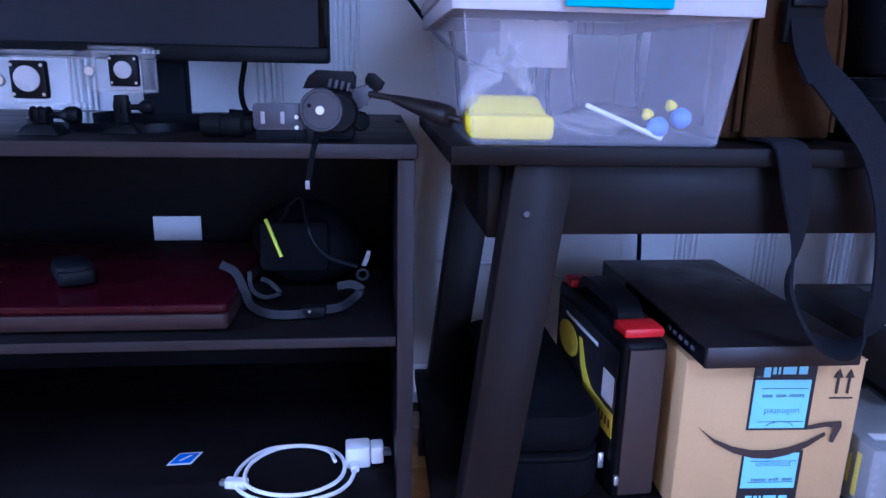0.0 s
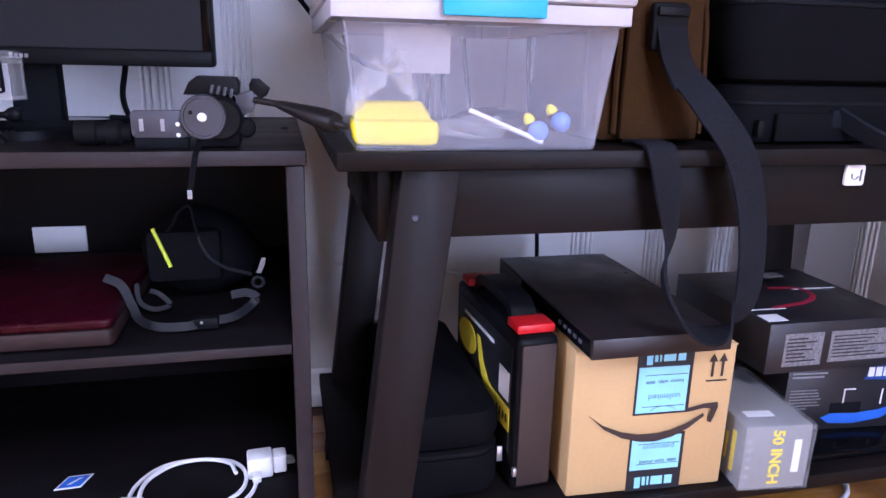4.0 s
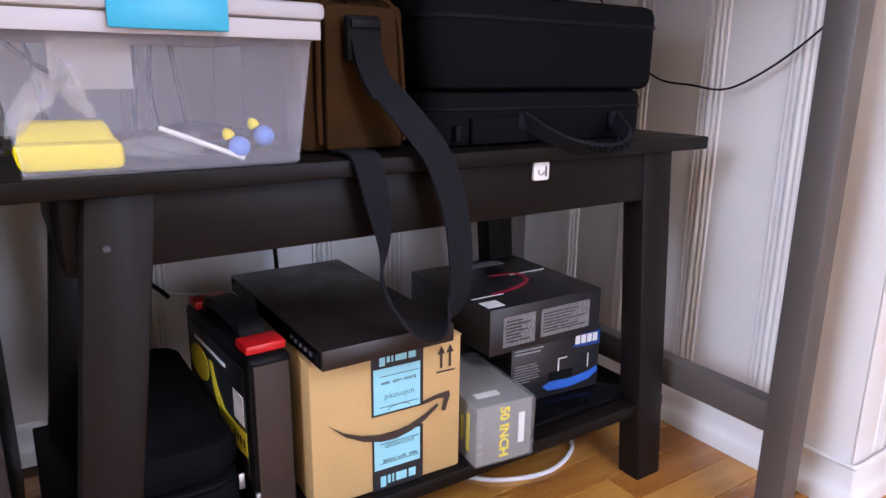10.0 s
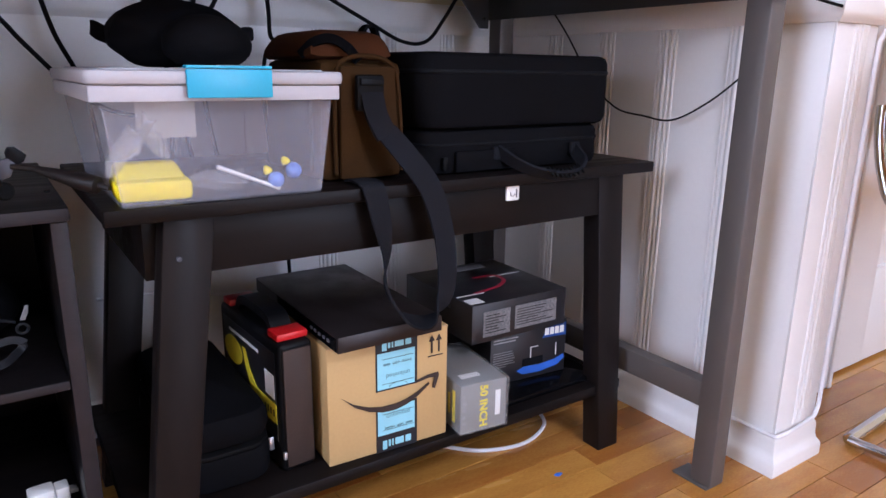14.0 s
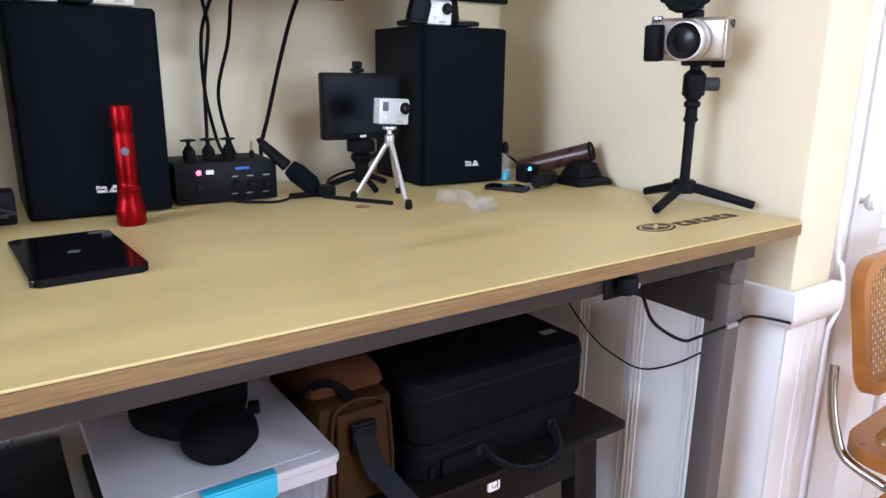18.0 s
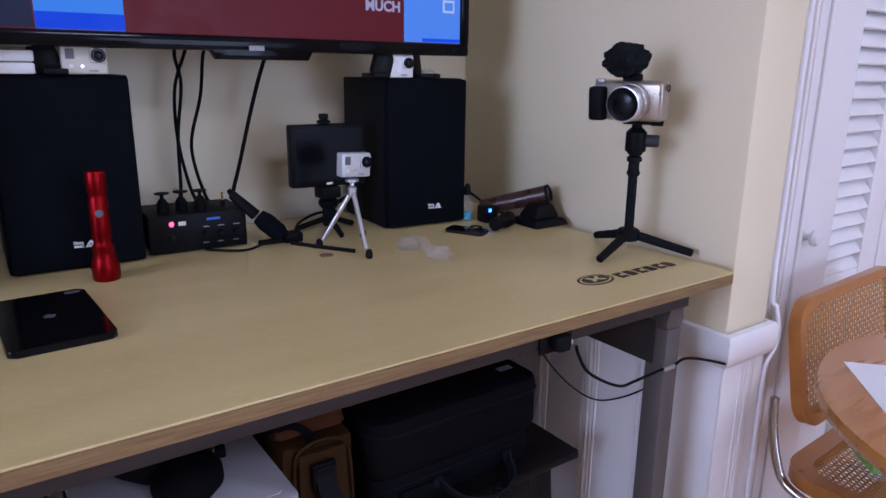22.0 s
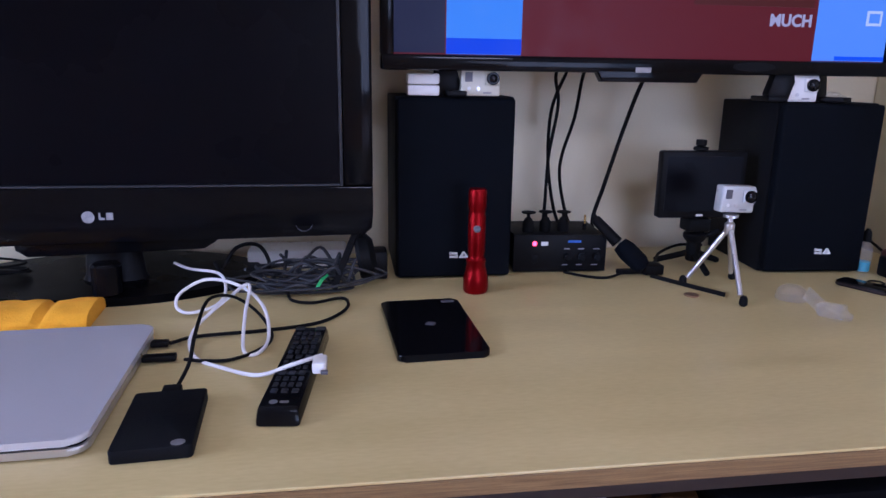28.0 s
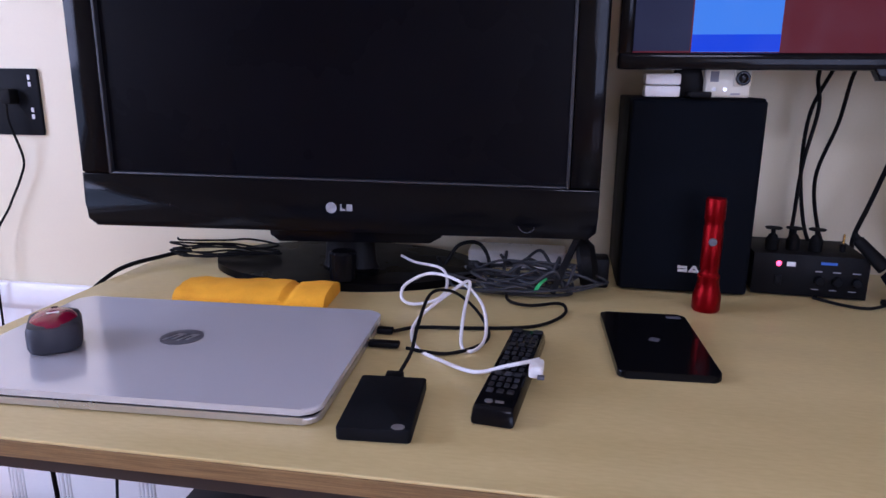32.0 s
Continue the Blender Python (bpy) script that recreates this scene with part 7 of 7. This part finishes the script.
solid("headband", strap([(-0.085, 0.70, SZ + 0.008), (-0.09, 0.66, SZ + 0.008), (-0.06, 0.67, SZ + 0.008), (0.0, 0.675, SZ + 0.008), (0.05, 0.69, SZ + 0.008), (0.06, 0.73, SZ + 0.008), (0.03, 0.76, SZ + 0.008)], 0.015, 0.005, (0, 0, 1)), black_cloth, "black elastic head strap lying on the stand", "strap")

# middle shelf
ml2 = thing("maroon_laptop", pose(-0.136, 0.558, 0.298), "old closed laptop with a glossy maroon lid", "laptop")
part("base", soft_box(-0.19, 0.192, 0, 0.255, 0.002, 0.019, 0.008, 0.003), bronze_edge, ml2, "dull bronze base")
part("lid", soft_box(-0.19, 0.192, 0, 0.255, 0.0195, 0.029, 0.008, 0.003), maroon_lid, ml2, "glossy maroon lid", smooth=False)
for x in (-0.16, 0.16):
    part("foot", box(x - 0.01, x + 0.01, 0.02, 0.22, 0, 0.0018, 0.0005), rubber, ml2)
om = thing("grey_mouse", pose(-0.124, 0.643, 0.3275, 0, 0, 30), "small black and grey mouse on the maroon laptop", "mouse")
part("shell", soft_box(-0.02, 0.02, -0.03, 0.03, 0.0, 0.024, 0.016, 0.010, 6), matte_black, om)
part("nose", soft_box(-0.018, 0.018, -0.0315, -0.015, 0.002, 0.018, 0.006, 0.004, 4), black_plastic, om)
# opening onto the wall behind, stood in for by a white plate
solid("back_cutout", soft_box(-0.126, -0.057, 0.9255, 0.93, 0.301, 0.338, 0.001, 0.0005), white_plastic, "white plate standing in for a cutout in the stand back", "plate", kind="")
sb2 = thing("sling_bag", pose(0.121, 0.735, 0.298), "black sling bag with a lime stripe and grey strap", "bag")
part("body", blob(0.07, 0.98, 0.95, 0.72, 0.18, 14, 4), black_cloth, sb2, m=pose(0, 0, 0.052))
part("front_pad", box(-0.05, 0.03, -0.072, -0.05, 0.03, 0.09, 0.008), black_cloth, sb2)
part("stripe", rod((-0.040, -0.0745, 0.094), (-0.024, -0.0755, 0.050), 0.0022), lime_print, sb2, "lime green stripe")
part("loop", strap([(-0.030, -0.06, 0.085), (-0.019, -0.071, 0.098), (-0.013, -0.071, 0.110), (-0.001, -0.071, 0.118), (0.003, -0.071, 0.103), (0.006, -0.072, 0.083)], 0.007, 0.003, (0, 1, 0)), black_cloth, sb2)
part("upper_strap", strap([(0.006, -0.0725, 0.085), (0.010, -0.076, 0.072), (0.018, -0.078, 0.059), (0.030, -0.079, 0.050), (0.042, -0.079, 0.045), (0.062, -0.076, 0.038)], 0.0035, 0.002, (0, -0.5, 1)), strap_grey, sb2, "worn grey strap edge")
part("buckle", slab([(-0.004, -0.009), (0.002, -0.0095), (0.006, 0.0), (0.0075, 0.009), (0.003, 0.009), (0.0, 0.0)], 0, 0.003, 0.0008), grey_print, sb2, "pale grey strap end", m=pose(0.070, -0.071, 0.047, 90, 0, 0))
part("ring", ring(0.006, 0.002, pose(0.068, -0.072, 0.027, 90, 0, 0)), strap_grey, sb2)
part("lower_strap", strap([(-0.087, -0.095, 0.047), (-0.070, -0.105, 0.041), (-0.059, -0.117, 0.024), (-0.050, -0.128, 0.010), (-0.029, -0.146, 0.007), (0.0, -0.149, 0.007), (0.017, -0.139, 0.007), (0.044, -0.130, 0.008), (0.061, -0.108, 0.013), (0.067, -0.105, 0.020), (0.056, -0.10, 0.024), (0.040, -0.10, 0.022)], 0.009, 0.003, (0, 0.6, 1)), strap_grey, sb2, "worn grey webbing strap")
part("strap_slider", box(0.004, 0.030, -0.148, -0.134, 0.001, 0.014, 0.003), black_plastic, sb2)
part("slider_rivet", cyl(0.0016, 0, 0.001, 10, 0.0002, pose(0.013, -0.1482, 0.010, 90, 0, 0)), silver, sb2)
part("inner_strap", strap([(-0.060, -0.08, 0.034), (-0.056, -0.09, 0.016), (-0.043, -0.09, 0.007), (-0.026, -0.09, 0.011), (-0.036, -0.085, 0.022), (-0.046, -0.085, 0.027)], 0.005, 0.002, (0, 0.6, 1)), strap_grey, sb2)

# bottom shelf
CZ = 0.0965
wc = thing("usb_charger", pose(0.188, 0.632, CZ, 0, 0, 4), "white plug-in charger with its cable", "charger")
part("block", soft_box(-0.021, 0.008, -0.012, 0.014, 0.0, 0.026, 0.004, 0.002), white_plastic, wc)
part("neck", soft_box(0.0085, 0.024, -0.010, 0.012, 0.003, 0.024, 0.003, 0.0015), white_plastic, wc)
for y in (-0.004, 0.006):
    part("pin", box(0.0245, 0.034, y - 0.001, y + 0.001, 0.010, 0.0155, 0.0004), silver, wc)
part("cable_plug", soft_box(-0.016, -0.006, -0.026, -0.0125, 0.004, 0.012, 0.002, 0.001), white_plastic, wc)
lead("white_usb_cable", [(0.179, 0.603, CZ + 0.008), (0.172, 0.585, CZ + 0.004), (0.155, 0.567, CZ + 0.003), (0.12, 0.556, CZ + 0.003), (0.075, 0.562, CZ + 0.003), (0.045, 0.59, CZ + 0.003), (0.045, 0.63, CZ + 0.003), (0.07, 0.662, CZ + 0.004), (0.11, 0.668, CZ + 0.004), (0.15, 0.652, CZ + 0.006), (0.166, 0.62, CZ + 0.007), (0.16, 0.585, CZ + 0.008), (0.13, 0.563, CZ + 0.008), (0.09, 0.563, CZ + 0.008), (0.058, 0.585, CZ + 0.008), (0.056, 0.625, CZ + 0.008), (0.08, 0.655, CZ + 0.008), (0.115, 0.66, CZ + 0.009), (0.145, 0.645, CZ + 0.010), (0.155, 0.62, CZ + 0.011)], 0.0024, white_rubber, "coiled white charging cable")
pe = thing("cable_plug", pose(0.045, 0.593, CZ, 0, 0, -10), "white cable plug end", "plug")
part("body", soft_box(-0.012, 0.014, -0.006, 0.006, 0.0, 0.009, 0.003, 0.001), white_plastic, pe)
part("tip", box(-0.018, -0.0122, -0.004, 0.004, 0.002, 0.007, 0.0005), silver, pe)
sd = thing("sticker_card", pose(-0.027, 0.655, CZ, 0, 0, 0), "small blue and white printed card", "card")
part("card", slab([(-0.018, -0.014), (0.010, -0.013), (0.018, 0.013), (-0.009, 0.012)], 0, 0.0006), white_print, sd, smooth=False)
part("blue_field", slab([(-0.015, -0.0115), (0.0085, -0.0105), (0.015, 0.0105), (-0.008, 0.0095)], 0.0006, 0.0009), blue_print, sd, smooth=False)
part("white_stroke", slab([(-0.006, -0.006), (-0.003, -0.006), (0.008, 0.006), (0.005, 0.006)], 0.0009, 0.0012), white_print, sd, smooth=False)

# ---- breakfast corner beyond the wall end ----
ch = thing("cane_chair", pose(1.628, 0.04, 0, 0, 0, 3), "cantilever chair with honey wood frames and woven cane", "chair")
# local x runs across the chair, -y to its front
back_m = pose(0, 0.185, 0.43, -10, 0, 0)
bo = round_rect(0.45, 0.245, 0.06, 6, 0, 0.232)
bi = round_rect(0.408, 0.203, 0.045, 6, 0, 0.232)


def frame_of(outer, inner, t):
    bm = bmesh.new()
    n = len(outer)
    vs = [[bm.verts.new((x, y, z)) for x, y in o] for o, z in ((outer, 0), (outer, t), (inner, t), (inner, 0))]
    for a, b in ((0, 1), (1, 2), (2, 3), (3, 0)):
        for i in range(n):
            j = (i + 1) % n
            bm.faces.new((vs[a][i], vs[a][j], vs[b][j], vs[b][i]))
    return bm


def cane_web(x0, x1, y0, y1, step=0.0105):
    bm = bmesh.new()
    w, t = 0.0043, 0.0008
    k = 0
    x = x0
    while x < x1:
        join_quick(bm, x, x + w, y0, y1, 0.0, t)
        x += step
    y = y0
    while y < y1:
        join_quick(bm, x0, x1, y, y + w, t, 2 * t)
        y += step
    for sgn in (-1, 1):
        c = x0 - (y1 - y0)
        while c < x1 + (y1 - y0):
            pts = []
            for yy in (y0, y1):
                xx = c + sgn * (yy - (y0 if sgn > 0 else y1)) + (0 if sgn > 0 else 0)
                pts.append((xx, yy))
            (xa, ya), (xb, yb) = pts
            # clip to the panel
            if xa > xb:
                xa, ya, xb, yb = xb, yb, xa, ya
            if xb > x0 and xa < x1:
                sl = (yb - ya) / (xb - xa)
                if xa < x0:
                    ya += sl * (x0 - xa)
                    xa = x0
                if xb > x1:
                    yb += sl * (x1 - xb)
                    xb = x1
                v = [bm.verts.new(p) for p in ((xa, ya, 2 * t + 0.0001), (xb, yb, 2 * t + 0.0001), (xb, yb + w * 0.8, 2 * t + 0.0001), (xa, ya + w * 0.8, 2 * t + 0.0001))]
                bm.faces.new(v)
            c += step * 2
    return bm


def join_quick(bm, x0, x1, y0, y1, z0, z1):
    v = [bm.verts.new(p) for p in ((x0, y0, z0), (x1, y0, z0), (x1, y1, z0), (x0, y1, z0), (x0, y0, z1), (x1, y0, z1), (x1, y1, z1), (x0, y1, z1))]
    for f in ((0, 3, 2, 1), (4, 5, 6, 7), (0, 1, 5, 4), (1, 2, 6, 5), (2, 3, 7, 6), (3, 0, 4, 7)):
        bm.faces.new([v[i] for i in f])


up_m = back_m @ pose(0, 0, 0, 90, 0, 0)
part("back_frame", frame_of(bo, bi, 0.022), honey_wood, ch, "bent honey wood back frame", m=up_m)
part("back_cane", cane_web(-0.205, 0.205, 0.13, 0.334), cane, ch, "woven cane back", m=up_m @ pose(0, 0, 0.010))
so = round_rect(0.46, 0.44, 0.07, 6)
si = round_rect(0.39, 0.37, 0.05, 6)
part("seat_frame", frame_of(so, si, 0.028), honey_wood, ch, "honey wood seat frame", m=pose(0, 0, 0.43))
part("seat_cane", cane_web(-0.197, 0.197, -0.187, 0.187), cane, ch, "woven cane seat", m=pose(0, 0, 0.448))
for s in (-1, 1):
    part("tube_frame", cable([(0.222 * s, 0.244, 0.59), (0.228 * s, 0.238, 0.54), (0.233 * s, 0.222, 0.48), (0.235 * s, 0.198, 0.435), (0.235 * s, 0.14, 0.415), (0.235 * s, 0.10, 0.412), (0.235 * s, -0.15, 0.412), (0.235 * s, -0.215, 0.39), (0.235 * s, -0.225, 0.32), (0.235 * s, -0.225, 0.08), (0.235 * s, -0.205, 0.02), (0.235 * s, -0.14, 0.0125), (0.235 * s, 0.20, 0.0125)], 0.0085, 6, 10), chrome, ch, "chrome tube side")
part("tube_cross", rod((-0.235, 0.20, 0.0125), (0.235, 0.20, 0.0125), 0.0115), chrome, ch)
gb = thing("green_box", pose(1.531, 0.135, 0.4595, 0, 0, -40), "clear box with a green label on the chair seat", "box")
part("box", box(-0.03, 0.03, -0.04, 0.04, 0, 0.055, 0.003), clear_plastic, gb)
part("label", box(-0.027, 0.027, -0.037, 0.037, 0.012, 0.048, 0.002), material("lime_label", (0.16, 0.42, 0.03), 0.5), gb)
tb = thing("round_table", pose(1.374, -0.205, 0), "round honey wood table with a thick edge", "table")
part("tabletop", lathe([(0.0, 0.718), (0.35, 0.718), (0.366, 0.722), (0.37, 0.732), (0.366, 0.742), (0.356, 0.745), (0.0, 0.745)], 72), table_wood, tb)
part("pedestal", lathe([(0.045, 0.03), (0.05, 0.05), (0.035, 0.15), (0.035, 0.6), (0.06, 0.70), (0.12, 0.7175)], 28), table_wood, tb)
part("foot", lathe([(0.0, 0.0), (0.26, 0.0), (0.27, 0.012), (0.05, 0.03)], 40), table_wood, tb)
pp = thing("paper_sheet", pose(1.305, -0.060, 0.7453, 0, 0, 42), "white printed paper sheets on the table", "paper")
part("sheet", box(-0.105, 0.105, -0.148, 0.148, 0, 0.0008, 0), paper, pp, smooth=False)
part("print_lines", join(*[box(-0.08, 0.07, -0.12 + k * 0.022, -0.117 + k * 0.022, 0.0008, 0.0011, 0) for k in range(11)]), grey_print, pp, smooth=False)

# ---- oak floor strips ----
PW, rng = 0.0565, random.Random(5)
lengths = (0.30, 0.42, 0.55, 0.68)
strips = {n: mesh_of(box(0.0006, n - 0.0006, 0.0006, PW - 0.0006, -0.0025, 0.0, 0.0005, 1), "plank") for n in lengths}
rest = bmesh.new()
count = 0
x0 = -2.18
y = -3.98
row = 0
plan_y = []
while y < W - 0.05:
    plan_y.append(y)
    y += PW
for y in plan_y:
    x = -2.19 - rng.random() * 0.5
    while x < 4.58:
        n = rng.choice(lengths)
        if 0.05 < x + n and x < 1.95 and -0.02 < y < W - 0.05 and count < 300:
            part("plank", strips[n], oak, floor, m=pose(x, y, 0), smooth=False)
            count += 1
        else:
            a, b = max(x, -2.19) + 0.0006, min(x + n, 4.59) - 0.0006
            v = [rest.verts.new(p) for p in ((a, y + 0.0006, 0), (b, y + 0.0006, 0), (b, y + PW - 0.0006, 0), (a, y + PW - 0.0006, 0))]
            rest.faces.new(v)
        x += n
part("far_planks", rest, oak, floor, "joined oak strips further off", smooth=False)
tagged(bpy.data.objects["far_planks"], kind="stuff")
